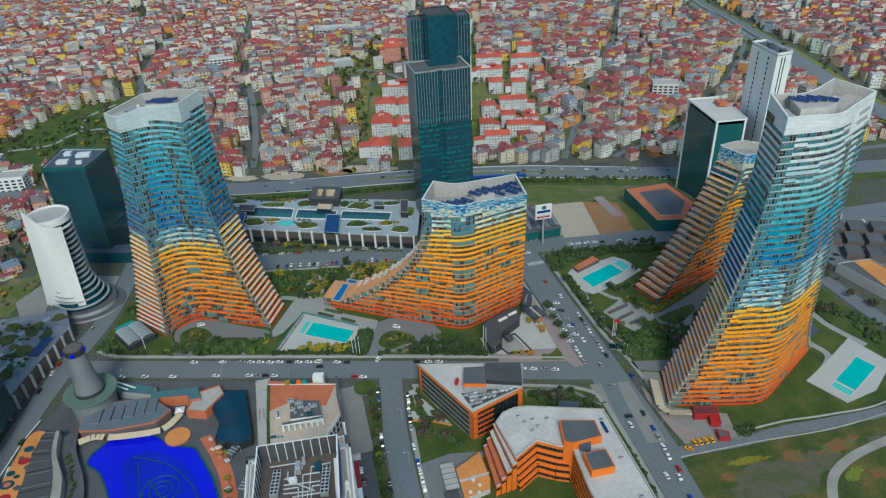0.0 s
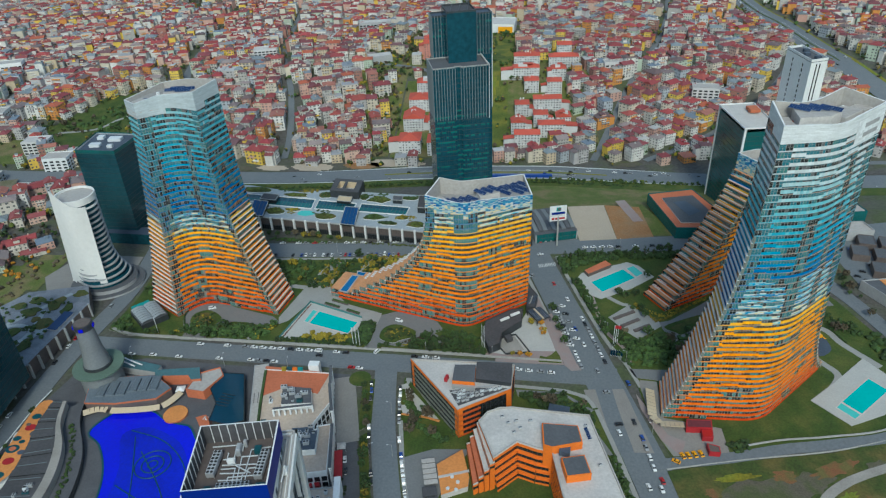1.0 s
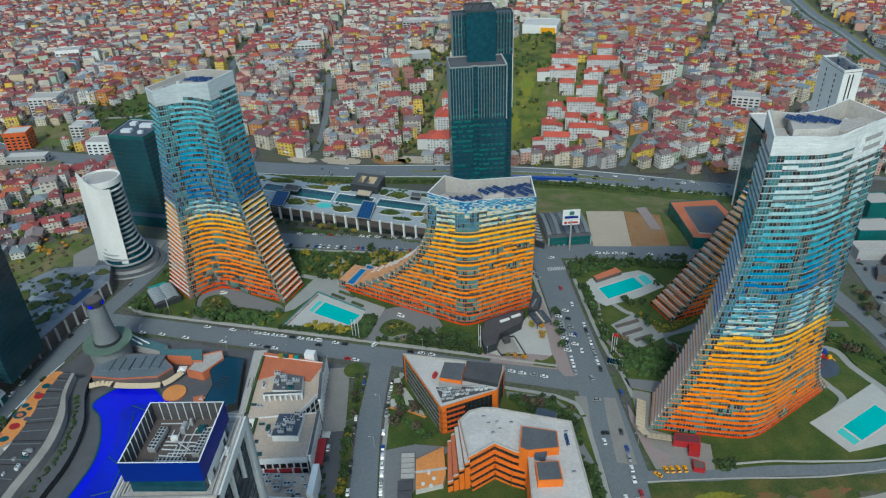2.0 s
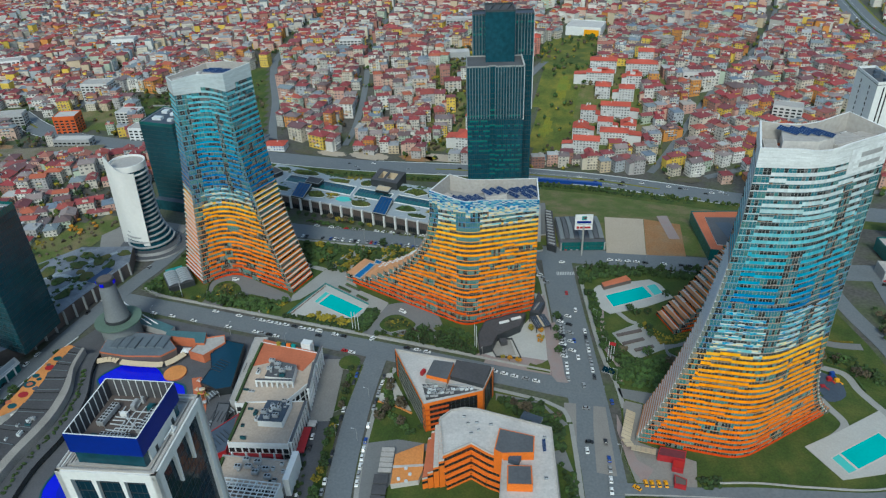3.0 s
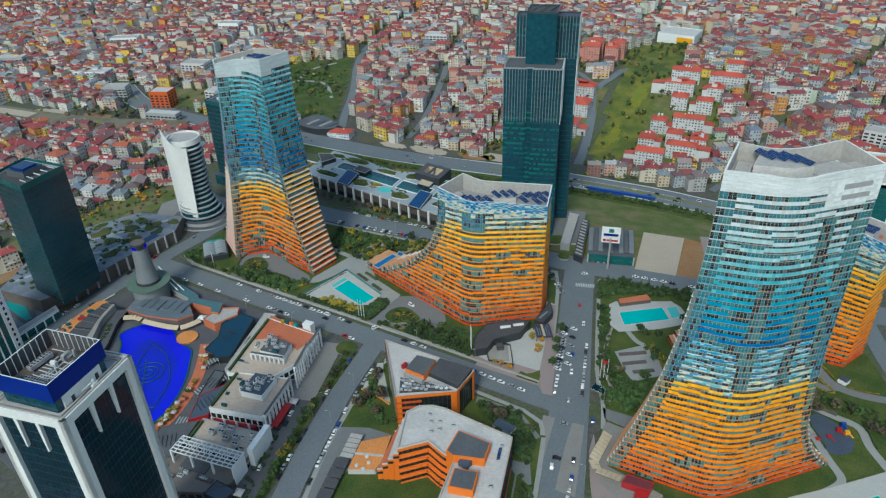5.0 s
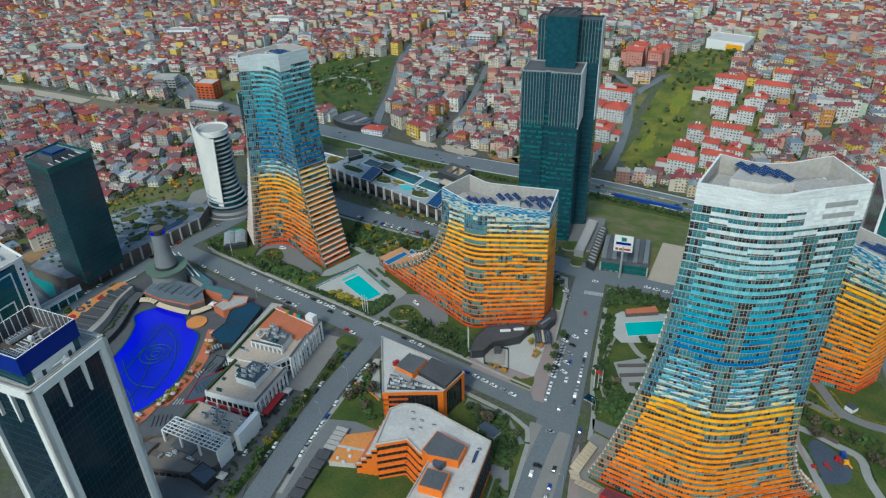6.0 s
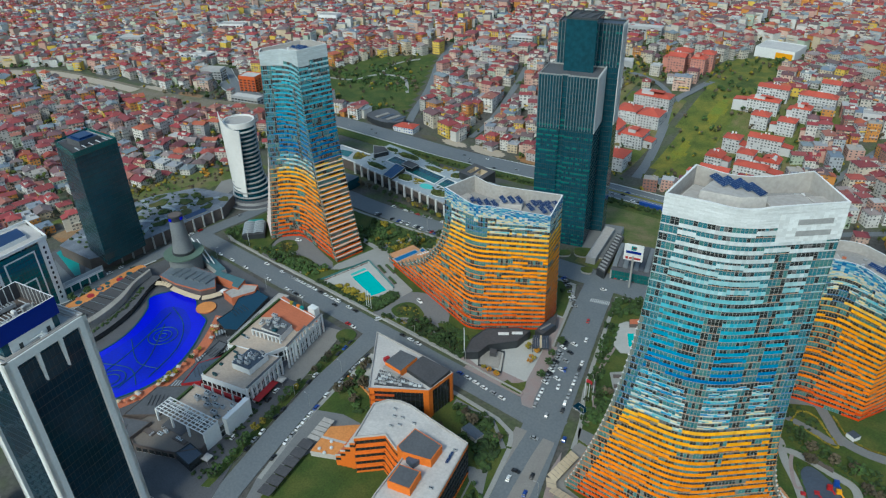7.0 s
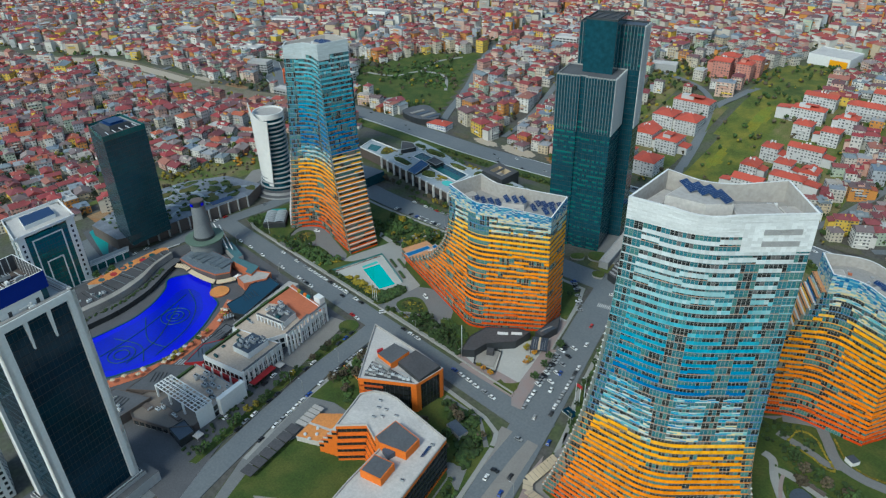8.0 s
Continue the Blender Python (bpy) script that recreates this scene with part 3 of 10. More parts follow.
TRI_LAWN = [(126.2, 352.8), (143.4, 362.7), (151.5, 365.4), (151.1, 359.2), (136.7, 345.7), (131.4, 347.2)]
for poly in (L_ISLE, B_ISLE, TRI_LAWN):
    sheet("island", closed_curve(poly, 4), 0.6, "lawn", label="planted turning island in the forecourt", category="median", thick=0.5, edge="kerb")
    sheet("island_bed", closed_curve(inset(anti(poly), 2.6), 4), 0.66, "field", label="planted grassy bed on an island", category="bed")
sheet("table_terrace", [(131.2, 342.6), (148.0, 355.1), (137.6, 331.1), (129.3, 314.6), (124.2, 312.8)], 0.42, "stone", label="pale terrace with small tables", category="terrace")
for x, y in ((139.5, 346), (136, 340), (133.5, 334), (137.8, 336), (131.5, 327), (129, 320), (141.5, 349.5)):
    tb = thing("garden_table", "small dark round garden table on a terrace", "table", "terrace tables")
    s = Shell()
    s.prism(ring(x, y, 0.9, 12), 1.1, 1.18, 0, 0, bottom=True)
    part("tabletop", s, ["dark_metal"], tb)
    s = Shell()
    s.prism(ring(x, y, 0.12, 8), 0.42, 1.1, 0, 0)
    part("leg", s, ["dark_metal"], tb)
for line in ([(-229, 338), (-214, 332.2), (-182, 330.5)], [(-158, 329.2), (-144, 328.6), (-64, 325)], [(-48, 324.4), (-40, 324), (30, 320), (60, 318.8)], [(64, 322), (58.5, 345), (42.5, 405), (33, 430)], [(34, 430.3), (-30, 430), (-163, 424), (-226, 429.5)],
             [(103.5, 297), (97.5, 318), (87.5, 342), (70.5, 405), (63.5, 433)], [(63, 432.5), (90, 438.5), (147, 441.5), (211, 453)], [(-29, 297.5), (61, 292.5), (76.5, 279.5)], [(77.5, 278.5), (85.5, 245), (93.5, 205), (98.5, 165)], [(-27.5, 265), (-20.5, 226), (-10.5, 190)]):
    ribbon("footway", line, 2.4, "stone", 0.31, "pale paved footway along the street", "footway", n=3)
sheet("plaza", [(22, 320.8), (62, 318.5), (58, 345), (50, 368), (44, 362), (34, 342), (30, 330)], 0.34, "deck_stone", label="pale stone plaza beside the tower", category="plaza")
for poly in ([(40, 318.6), (64, 317.4), (64, 324), (58, 347), (52, 370), (46, 392), (42, 391), (49, 366), (54, 345), (58, 326), (42, 326)], [(14, 320.5), (40, 318.7), (42, 324), (27, 321.8), (18, 324)], [(100, 292), (112, 262), (120, 258), (116, 248), (108, 258), (101, 280)], [(116, 522), (124, 524), (134, 488), (126, 487)]):
    sheet("pink_pavement", poly, 0.39, "pink_paving", label="pink paved footway", category="pavement")
sheet("dirt_lot", [(82, 457), (110, 460), (106, 515), (76, 512)], 0.1, "sand", label="bare pale building lot", category="lot")
sheet("dirt_lot", [(110.2, 460), (138, 464), (134, 512), (106.4, 515)], 0.12, "earth", label="bare reddish building lot", category="lot")
sheet("parking_yard", [(256, 480), (262, 402), (330, 396), (345, 470)], 0.08, "asphalt", label="grey yard among the sheds", category="yard")
sheet("pavement", [(-296, 372), (-262, 376), (-246, 395), (-250, 425), (-300, 428), (-312, 395)], 0.12, "paving", label="pale forecourt of the sail tower", category="pavement", thick=0.2)
sheet("hotel_yard", [(-296, 160), (-228, 165), (-236, 200), (-238, 250), (-300, 240)], 0.1, "asphalt", label="grey hotel yard", category="yard")


def pool_set(deck, water, shallow, label):
    """A terrace with a swimming pool let into it."""
    sheet("pool_deck", deck, 0.55, "deck_stone", label="pale stone pool terrace", category="terrace", thick=0.5)
    ob = thing("swimming_pool", label, "swimming pool", "estate pools")
    for nm, poly, m in (("water", water, "pool"), ("shallow_basin", shallow, "pool_shallow")):
        poly = anti(poly)
        s = Shell()
        s.face([(x, y, 0.62) for x, y in poly])
        part(nm, s, [m], ob)
        o, i_ = inset(poly, -0.5), poly
        r = Shell()
        for k in range(len(poly)):
            j = (k + 1) % len(poly)
            r.face(((*o[k], 0.72), (*o[j], 0.72), (*i_[j], 0.72), (*i_[k], 0.72)))
            r.wall(i_[j], i_[k], 0.55, 0.72)
            r.wall(o[k], o[j], 0.5, 0.72)
        part("coping", r, ["white_roof"], ob)


pool_set([(-114.8, 331), (-104.6, 370.5), (-65.9, 354.3), (-64.4, 347.2), (-67.7, 340.6), (-76.3, 337), (-84.9, 335.5), (-100.8, 334.5), (-106, 331)], [(-99.2, 347.3), (-95.8, 360.1), (-67.9, 349.2), (-71.9, 337.9)], [(-103.1, 349.3), (-100.5, 361.6), (-97.2, 360.4), (-100.6, 348.2)], "turquoise swimming pool on a pale terrace between two towers")
rail_ = Shell()
for a, b in (((-114.6, 331.4), (-104.4, 370.3)), ((-104.4, 370.3), (-66.0, 354.2))):
    rail_.bar((*a, 1.2), (*b, 1.2), 0.25, 1.4)
solid("glass_railing", rail_, ["glass_teal"], "green glass railing round the pool terrace", "railing")
for a, b in (((-94, 369.6), (-83.5, 365.2)), ((-77.5, 362.6), (-68.5, 358.8)), ((-90, 373.6), (-78, 368.8))):
    pl = thing("planter", "long brown planter with low green plants", "planter", "terrace planters")
    s = Shell()
    s.bar((*a, 0.75), (*b, 0.75), 2.0, 0.9)
    part("trough", s, ["brown_wall"], pl)
    s = Shell()
    s.bar((*a, 1.3), (*b, 1.3), 1.5, 0.3)
    part("planting", s, ["leaf"], pl)
pool_set([(77.1, 406.8), (79.8, 411.8), (113.1, 427.0), (120.3, 422.7), (129.1, 408.6), (112.0, 394.0), (96.6, 384.8), (90.2, 381.1), (83.4, 385.6), (79.6, 398.1)], [(85.5, 400.6), (109.0, 417.3), (115.9, 406.6), (91.7, 389.1)], [(111.6, 418.4), (116.9, 422.1), (122.1, 412.8), (117.2, 408.2)], "turquoise swimming pool in a hedged garden")
pool_set([(192, 291), (210, 306), (233, 327), (246, 304), (226, 282), (206, 273)], [(229, 309.5), (235.5, 300.5), (214.5, 282), (208, 290.5)], [(207, 289.5), (213.5, 281.2), (209.5, 278), (203.5, 286)], "turquoise swimming pool beside the tallest tower")
s = Shell()
s.prism(anti([(81.8, 411.6), (97.4, 424.7), (101.2, 419.6), (84.0, 407.0)]), 0.3, 3.2, 1, 0)
solid("pergola", s, ["terracotta", "brown_wall"], "terracotta-roofed pergola beside a pool", "pergola")
for a, b in (((95.9, 359.3), (109.9, 367.8)), ((99.8, 351.8), (111.7, 359.6)), ((107.0, 347.3), (117.5, 353.8))):
    s = Shell()
    av, bv = Vector(a), Vector(b)
    s.bar((*av, 0.7), (*bv, 0.7), 2.2, 0.9)
    solid("planter", s, ["brown_wall"], "long planted bench bed in a paved court", "planter", "court planters")
sheet("play_court", closed_curve([(198.7, 350.1), (202.4, 355.5), (212.5, 350.7), (218.1, 346.2), (218.6, 334.4), (208.9, 328.0), (201.9, 339.6)], 3), 0.5, "slate_roof", label="dark rubber playground with bright equipment", category="playground")
for x, y, z, m in ((214, 350, 3.2, "car_blue"), (212, 346, 2.4, "car_red"), (208, 340, 1.0, "red_wall"), (203, 336, 0.8, "red_wall"), (216, 346, 2.0, "car_yellow")):
    s = Shell()
    s.box(x, y, 0.4, 2.2, 1.8, z, 20)
    s.bar((x, y, z), (x + 3, y - 2, 0.6), 0.8, 0.15)
    solid("play_frame", s, [m], "bright painted playground frame", "play frame", "playground equipment")
for k, (line, w, m) in enumerate((([(178, 396), (192.8, 403), (200.0, 395.9), (208.6, 384.1), (220.9, 380.4), (236.0, 381.8)], 5.5, "dark_stone"), ([(180, 384), (197.0, 381.3), (205.7, 379), (211, 381)], 4, "dark_stone"), ([(180, 366), (185.3, 364.0), (190.2, 353.3), (199.4, 340.0), (208, 324), (214, 312), (206, 300)], 4, "stone"),
                              ([(189, 360), (198.4, 359.5), (211.6, 356.5), (222.0, 352.9), (227.0, 339.7), (240, 320)], 4.2, "stone"), ([(192.5, 358), (194, 350.6), (199.1, 338.6), (203, 341)], 1.8, "pink_paving"),
                              ([(94.6, 384.2), (102.3, 376.5), (107.0, 375)], 3, "stone"), ([(84.7, 384), (86.8, 362.8), (89.3, 347.7), (99.4, 329.2), (100.2, 318)], 2.4, "pink_paving"),
                              ([(-135, 330), (-128, 340), (-124, 347)], 2.6, "stone"), ([(-150, 400), (-132, 392), (-113, 388)], 4, "stone"), ([(-70, 428), (-80, 408), (-86, 398)], 3, "stone"))):
    ribbon("garden_path", line, w, m, 0.40 + 0.006 * k, "pale garden path between lawns", "path")
for a, b in (((197.9, 361.0), (211.3, 358.0)),):
    s = Shell()
    for k in range(3):
        s.bar((a[0], a[1] - k * 0.9 + 1.5, 0.9 - 0.2 * k), (b[0], b[1] - k * 0.9 + 1.5, 0.9 - 0.2 * k), 0.8, 0.4)
    solid("stepped_bench", s, ["brown_wall"], "long stepped brown timber bench", "bench")
s = Shell()
s.prism(anti(rect(214.2, 387.7, 4.6, 4.6, -30)), 0.3, 2.8, 0, 1)
solid("garden_hut", s, ["white_wall", "slate_roof"], "small white garden hut with dark roof", "hut")
ribbon("hedge_wall", [(150, 256), (168, 260.5), (192, 264), (225, 272), (262, 298)], 0.8, "kerb", 1.9, "pale boundary wall along the field", "wall")
wl = Shell()
for a, b in zip(AVENUE[1:4], AVENUE[2:5]):
    wl.bar((a[0], a[1] + 10.2, 0.9), (b[0], b[1] + 10.2, 0.9), 0.5, 1.4)
solid("boundary_wall", wl, ["kerb"], "pale boundary wall along the avenue", "wall", kind="structure")
# parks and slopes in the distance


def draped(name, poly, m, label, category, lift=0.05, step=24.0):
    """A patch that follows the land."""
    s = Shell()
    x0, x1 = min(p[0] for p in poly), max(p[0] for p in poly)
    y0, y1 = min(p[1] for p in poly), max(p[1] for p in poly)
    nx, ny = int((x1 - x0) / step) + 1, int((y1 - y0) / step) + 1
    for i in range(nx):
        for j in range(ny):
            x, y = x0 + i * step, y0 + j * step
            if inside(x + step / 2, y + step / 2, poly):
                s.face([(a, b, land(a, b) + lift) for a, b in ((x, y), (x + step, y), (x + step, y + step), (x, y + step))])
    return solid(name, s, [m], label, category, kind="structure")


SLOPE = [(-8, 645), (-16, 715), (-22, 780), (-28, 848), (-40, 925), (-34, 970), (-2, 1003), (50, 985), (62, 950), (36, 928), (36, 842), (33, 777), (30, 723), (31, 655)]
HILL_W = [(-170, 985), (-90, 1010), (-62, 930), (-72, 850), (-102, 815), (-98, 742), (-95, 650), (-118, 650), (-140, 730), (-158, 818)]
PARK = [(-503, 699), (-466, 785), (-394, 824), (-345, 735), (-302, 640), (-387, 615), (-460, 640)]
PARK_L = [(-580, 640), (-509, 680), (-448, 612), (-520, 600)]
BANK_L = [(-365, 250), (-372, 330), (-345, 410), (-300, 445), (-312, 380), (-325, 330), (-330, 285)]
for cx, cy, rx, ry, k in ((5, 800, 10, 26, 1), (8, 880, 14, 18, 2), (-2, 720, 8, 20, 3)):
    pts_ = [(cx + rx * math.cos(a_ * 0.6) * (0.7 + 0.3 * math.sin(3 * a_ + k)), cy + ry * math.sin(a_ * 0.6)) for a_ in range(11)]
    draped("grass_patch", pts_, "dry_lawn" if k != 2 else "lawn", "patch of yellower grass on the slope", "slope", 0.16, 3.0)
for poly, m in ((SLOPE, "slope_grass"), (HILL_W, "scrub_ground"), (PARK, "lawn"), (PARK_L, "scrub_ground"), (BANK_L, "scrub_ground")):
    draped("grass_slope", poly, m, "open grassy slope among the houses", "slope", 0.1, 8.0)
ribbon("park_path", [(-480, 690), (-440, 700), (-420, 730), (-380, 735), (-345, 700)], 4, "stone", 0.4, "pale curving park path", "path")
ribbon("park_path", [(-420, 730), (-425, 770), (-405, 800)], 4, "stone", 0.42, "pale curving park path", "path")
draped("grass_bank", [(20, 458), (205, 474), (205, 572), (120, 588), (-25, 590), (-30, 520), (20, 520)], "scrub_ground", "rough grass bank above the highway", "bank", 0.06, 8.0)
for cx, cy, rx, m in ((-210, 617, 16, "sand"), (-170, 622, 22, "sand"), (-120, 628, 20, "earth"), (-95, 634, 22, "sand"), (-240, 612, 12, "mud"), (-70, 632, 14, "sand"), (140, 632, 16, "mud"), (-150, 640, 12, "mud")):
    draped("dirt_patch", ring(cx, cy, rx, 12, 0.42), m, "bare trodden ground beside the highway", "earth", 0.2, 2.5)
for cx, cy, r in ((-620, 520, 26), (-560, 535, 22), (-700, 480, 24), (-820, 455, 30), (-470, 520, 26)):
    draped("dirt_patch", ring(cx, cy, r, 10, 0.5), "sand" if cx % 40 else "earth", "bare pale building ground beside the road", "earth", 0.12, 4.0)
draped("estate_yard", [(24, 658), (118, 658), (122, 900), (30, 900)], "scrub_ground", "worn grassy ground between apartment blocks", "yard", 0.12, 8.0)
draped("estate_yard", [(-96, 648), (-28, 648), (-28, 805), (-92, 805)], "scrub_ground", "worn grassy ground between apartment blocks", "yard", 0.14, 8.0)
draped("earth_bank", [(-340, 250), (-330, 300), (-318, 296), (-322, 250)], "earth", "bare orange earth bank", "bank", 0.2, 6.0)

# ---- the four bent residential towers ----
SHADES = [(0, (0.58, 0.058, 0.005)), (7, (0.68, 0.105, 0.003)), (17, (0.77, 0.18, 0.001)), (36, (0.81, 0.24, 0.001)), (52, (0.83, 0.30, 0.002)), (62, (0.85, 0.39, 0.006)), (68, (0.82, 0.52, 0.09))]
CROWN_TILES = [(0.010, 0.10, 0.27), (0.04, 0.21, 0.37), (0.42, 0.47, 0.48), (0.58, 0.50, 0.30), (0.19, 0.36, 0.40)]
SHADES_UP = [(90, (0.002, 0.13, 0.35)), (98, (0.003, 0.20, 0.40)), (107, (0.010, 0.275, 0.43)), (116, (0.04, 0.345, 0.455)), (125, (0.15, 0.44, 0.50)), (134, (0.38, 0.54, 0.57)), (146, (0.54, 0.585, 0.60)), (170, (0.60, 0.625, 0.64))]
MOSAIC = [(0.004, 0.19, 0.43), (0.02, 0.34, 0.53), (0.52, 0.58, 0.57), (0.74, 0.60, 0.28), (0.16, 0.44, 0.48)]


def blend(stops, z):
    for (z0, c0), (z1, c1) in zip(stops, stops[1:]):
        if z <= z1:
            u = max(0.0, (z - z0) / (z1 - z0))
            return tuple(a + (b - a) * u for a, b in zip(c0, c1))
    return stops[-1][1]


def mosaic_colour(z, rnd, up=0.0, tiles=MOSAIC):
    """A small tile between the orange and the blue: cream below, white and blue above."""
    u = min(1.0, max(0.0, (z - 66 - up) / 22))
    weights = (0.12 + 1.7 * u, 0.15 + 2.2 * u, 1.05 - 0.45 * u, 1.6 * max(0.0, 1 - 2.2 * u), 1.0)
    return tint(rnd.choices(tiles, weights)[0], rnd.uniform(0.9, 1.1))


def panel_colour(z, rnd):
    """Cladding colour at a height: red and orange below, then blue, and white on top."""
    if 66 < z < 90:
        return mosaic_colour(z, rnd)
    return tint(blend(SHADES if z <= 66 else SHADES_UP, z), rnd.uniform(0.86, 1.10))


def rounded(poly, which, cut, n=5):
    """The polygon with the corners named in which rounded, with the same number of points at every height."""
    out, tags = [], []
    m = len(poly)
    for i in range(m):
        p = Vector(poly[i])
        if i in which:
            a, b = Vector(poly[i - 1]), Vector(poly[(i + 1) % m])
            a, b = p + (a - p) * min(0.45, cut / (a - p).length), p + (b - p) * min(0.45, cut / (b - p).length)
            for k in range(n + 1):
                u = k / n
                q = a * (1 - u) ** 2 + p * 2 * u * (1 - u) + b * u * u
                out.append((q.x, q.y))
                tags.append(i if k == n else -1)
        else:
            out.append((p.x, p.y))
            tags.append(i)
    return out, tags


CELL = 1.45


def bent_tower(label, top, foot, height, crown, storeys, powers, ends, smooth, seed, crown_white, rims, cut, deck_z, plinth=0, strips=()):
    """top, foot: corners at the roof and on the ground, anticlockwise from the front. powers: how each corner flares. rims: the sloping roof edge's height at each corner.
    ends: edges (by first corner) with stepped balconies, and the height up to which they step. plinth: storeys that keep the foot's plan.
    cut: how far the bends in smooth are rounded. strips: upright strips of bare windows, metres from the front bend and heights."""
    rnd = random.Random(seed)
    tower = thing("residential_tower", label, "tower block", "bent residential towers")
    rise = (height - crown) / storeys

    def plan(z):
        s = max(0.0, 1 - z / height)
        return [(t[0] + (f[0] - t[0]) * s ** p, t[1] + (f[1] - t[1]) * s ** p) for t, f, p in zip(top, foot, powers)]

    def edge_heights(poly):
        """Roof edge height at each point of the rounded plan."""
        hs = []
        for q in poly:
            w = [1 / (0.3 + (Vector(q) - Vector(t)).length) ** 2.2 for t in top]
            hs.append(sum(a_ * r_ for a_, r_ in zip(w, rims)) / sum(w))
        return hs

    top_poly, _ = rounded(plan(height), smooth, cut)
    rim_z = edge_heights(top_poly)
    # the crown reaches down to a whole storey, so its lower edge goes in steps
    crown_foot = []
    for i in range(len(top_poly)):
        j = (i + 1) % len(top_poly)
        n_ = max(1, round((Vector(top_poly[j]) - Vector(top_poly[i])).length / 1.6))
        crown_foot.append([rise * math.floor((rim_z[i] + (rim_z[j] - rim_z[i]) * (m_ + 0.5) / n_ - crown + (2.4 if crown_white else 0.6)) / rise) for m_ in range(n_)])
    highest = max(max(c_) for c_ in crown_foot)
    k = -1
    while (k + 1) * rise < highest - 0.1:
        k += 1
        z0, z1 = k * rise, (k + 1) * rise
        poly, tags = rounded(plan(z0 + rise / 2 if k >= plinth else 0.0), smooth, cut)
        cur = -1
        start = next(i for i, t in enumerate(tags) if t >= 0)
        order = list(range(start, len(poly))) + list(range(start))
        first = {}
        for i in order:
            if tags[i] >= 0:
                cur = tags[i]
            first[i] = cur
        slab, bands, glass = Shell(), Shell(), Shell()
        slab.face([(x, y, z1 - 0.02) for x, y in poly], 1)
        zc = z0 if height > 150 or not crown_white else (z0 * 1.14 if z0 < 78 else 89 + (z0 - 78) * 0.70)
        mosaic_low, mosaic_high = 65 if crown_white else 69, 89 if height > 150 or not crown_white else 80
        run, bend = 0.0, 0.0
        seen = [i for i, t in enumerate(tags) if t == smooth[0]]
        for i in range(seen[0] - 3 if seen else 0):
            bend += (Vector(poly[i + 1]) - Vector(poly[i])).length
        run = -bend
        # distance of each run from the front corners
        lens = [(Vector(poly[(i + 1) % len(poly)]) - Vector(poly[i])).length for i in range(len(poly))]
        corner_a = [sum(lens[:i]) for i in range(len(poly))]
        last = next(i for i, t in enumerate(tags) if t == smooth[0] + 1)
        corner_b = [sum(lens[i + 1:last]) if i < last else 99.0 for i in range(len(poly))]
        bay_teal = noise.noise(Vector((k * 1.31, seed * 4.1, 2))) > 0.02
        tile_c, tile_left = [None] * 4, [0] * 4
        for i, a in enumerate(poly):
            b = poly[(i + 1) % len(poly)]
            av, bv = Vector(a), Vector(b)
            length = (bv - av).length
            if length < 0.05:
                continue
            d = (bv - av) / length
            out = Vector((d.y, -d.x))
            balcony = first[i] in ends and tags[i] >= 0 and z0 < ends[first[i]]
            count = max(1, round(length / CELL))
            back = 1.25 if balcony else 0.28
            foots = crown_foot[i]
            if balcony:
                slab.box((a[0] + b[0]) / 2 + out.x * 0.2, (a[1] + b[1]) / 2 + out.y * 0.2, z0 - 0.12, length + 0.5, 0.8, 0.30, math.degrees(math.atan2(d.y, d.x)))
            elif z0 < min(foots) - 0.1:
                e0, e1 = av + out * 0.1, bv + out * 0.1
                lip = (0.27, 0.31, 0.32) if z0 > 66 else (0.42, 0.25, 0.12)
                bands.wall(e0, e1, z0 - 0.14, z0, 0, lip)
                bands.face(((*e0, z0), (*e1, z0), (*bv, z0), (*av, z0)), 0, lip)
            if balcony and k > max(1, plinth):
                low_poly, _ = rounded(plan(z0 - rise / 2), smooth, cut)
                gap = (Vector(low_poly[i]).lerp(Vector(low_poly[(i + 1) % len(poly)]), 0.5) - av.lerp(bv, 0.5)).dot(out)
                if gap > 1.6:
                    wide = min(2.0, gap * 0.5)
                    c_ = av.lerp(bv, 0.30 + 0.05 * math.sin(k * 2.1)) + out * (wide * 0.5 + 0.7)
                    for m_ in range(4):
                        slab.box(c_.x + d.x * (m_ - 1.5) * length * 0.09, c_.y + d.y * (m_ - 1.5) * length * 0.09, z0 + 2.1, length * 0.055, wide, 0.14, math.degrees(math.atan2(d.y, d.x)))
            if balcony:
                for e_, w_ in ((av, 1), (bv, -1)):
                    r0, r1 = e_ - out * 0.2, e_ - out * back
                    glass.wall(*((r0, r1) if w_ > 0 else (r1, r0)), z0 + 0.2, z1, 4)
            for j in range(count):
                p, q = av + d * (length * j / count), av + d * (length * (j + 1) / count)
                if z0 > foots[min(len(foots) - 1, int((j + 0.5) / count * len(foots)))] - 0.1:
                    continue
                mid = run + (p - av).length
                near_end = corner_a[i] + (p - av).length < 4.6 and first[i] == 0 or corner_b[i] + length - (p - av).length < 4.6 and first[i] == smooth[0] and seed in (1, 2)
                under_crown = height > 150 and z1 > highest - 0.1
                inn, jnn = p - out * back, q - out * back
                block = math.floor((mid + 4.0 * math.sin(k * 1.7)) / 8.5)
                pick = noise.noise(Vector((block * 3.17 + seed * 11, k * 0.83, seed * 2.3)))
                tone = noise.noise(Vector((mid * 0.10 + 90 + seed, k * 0.9, 5 + seed)))
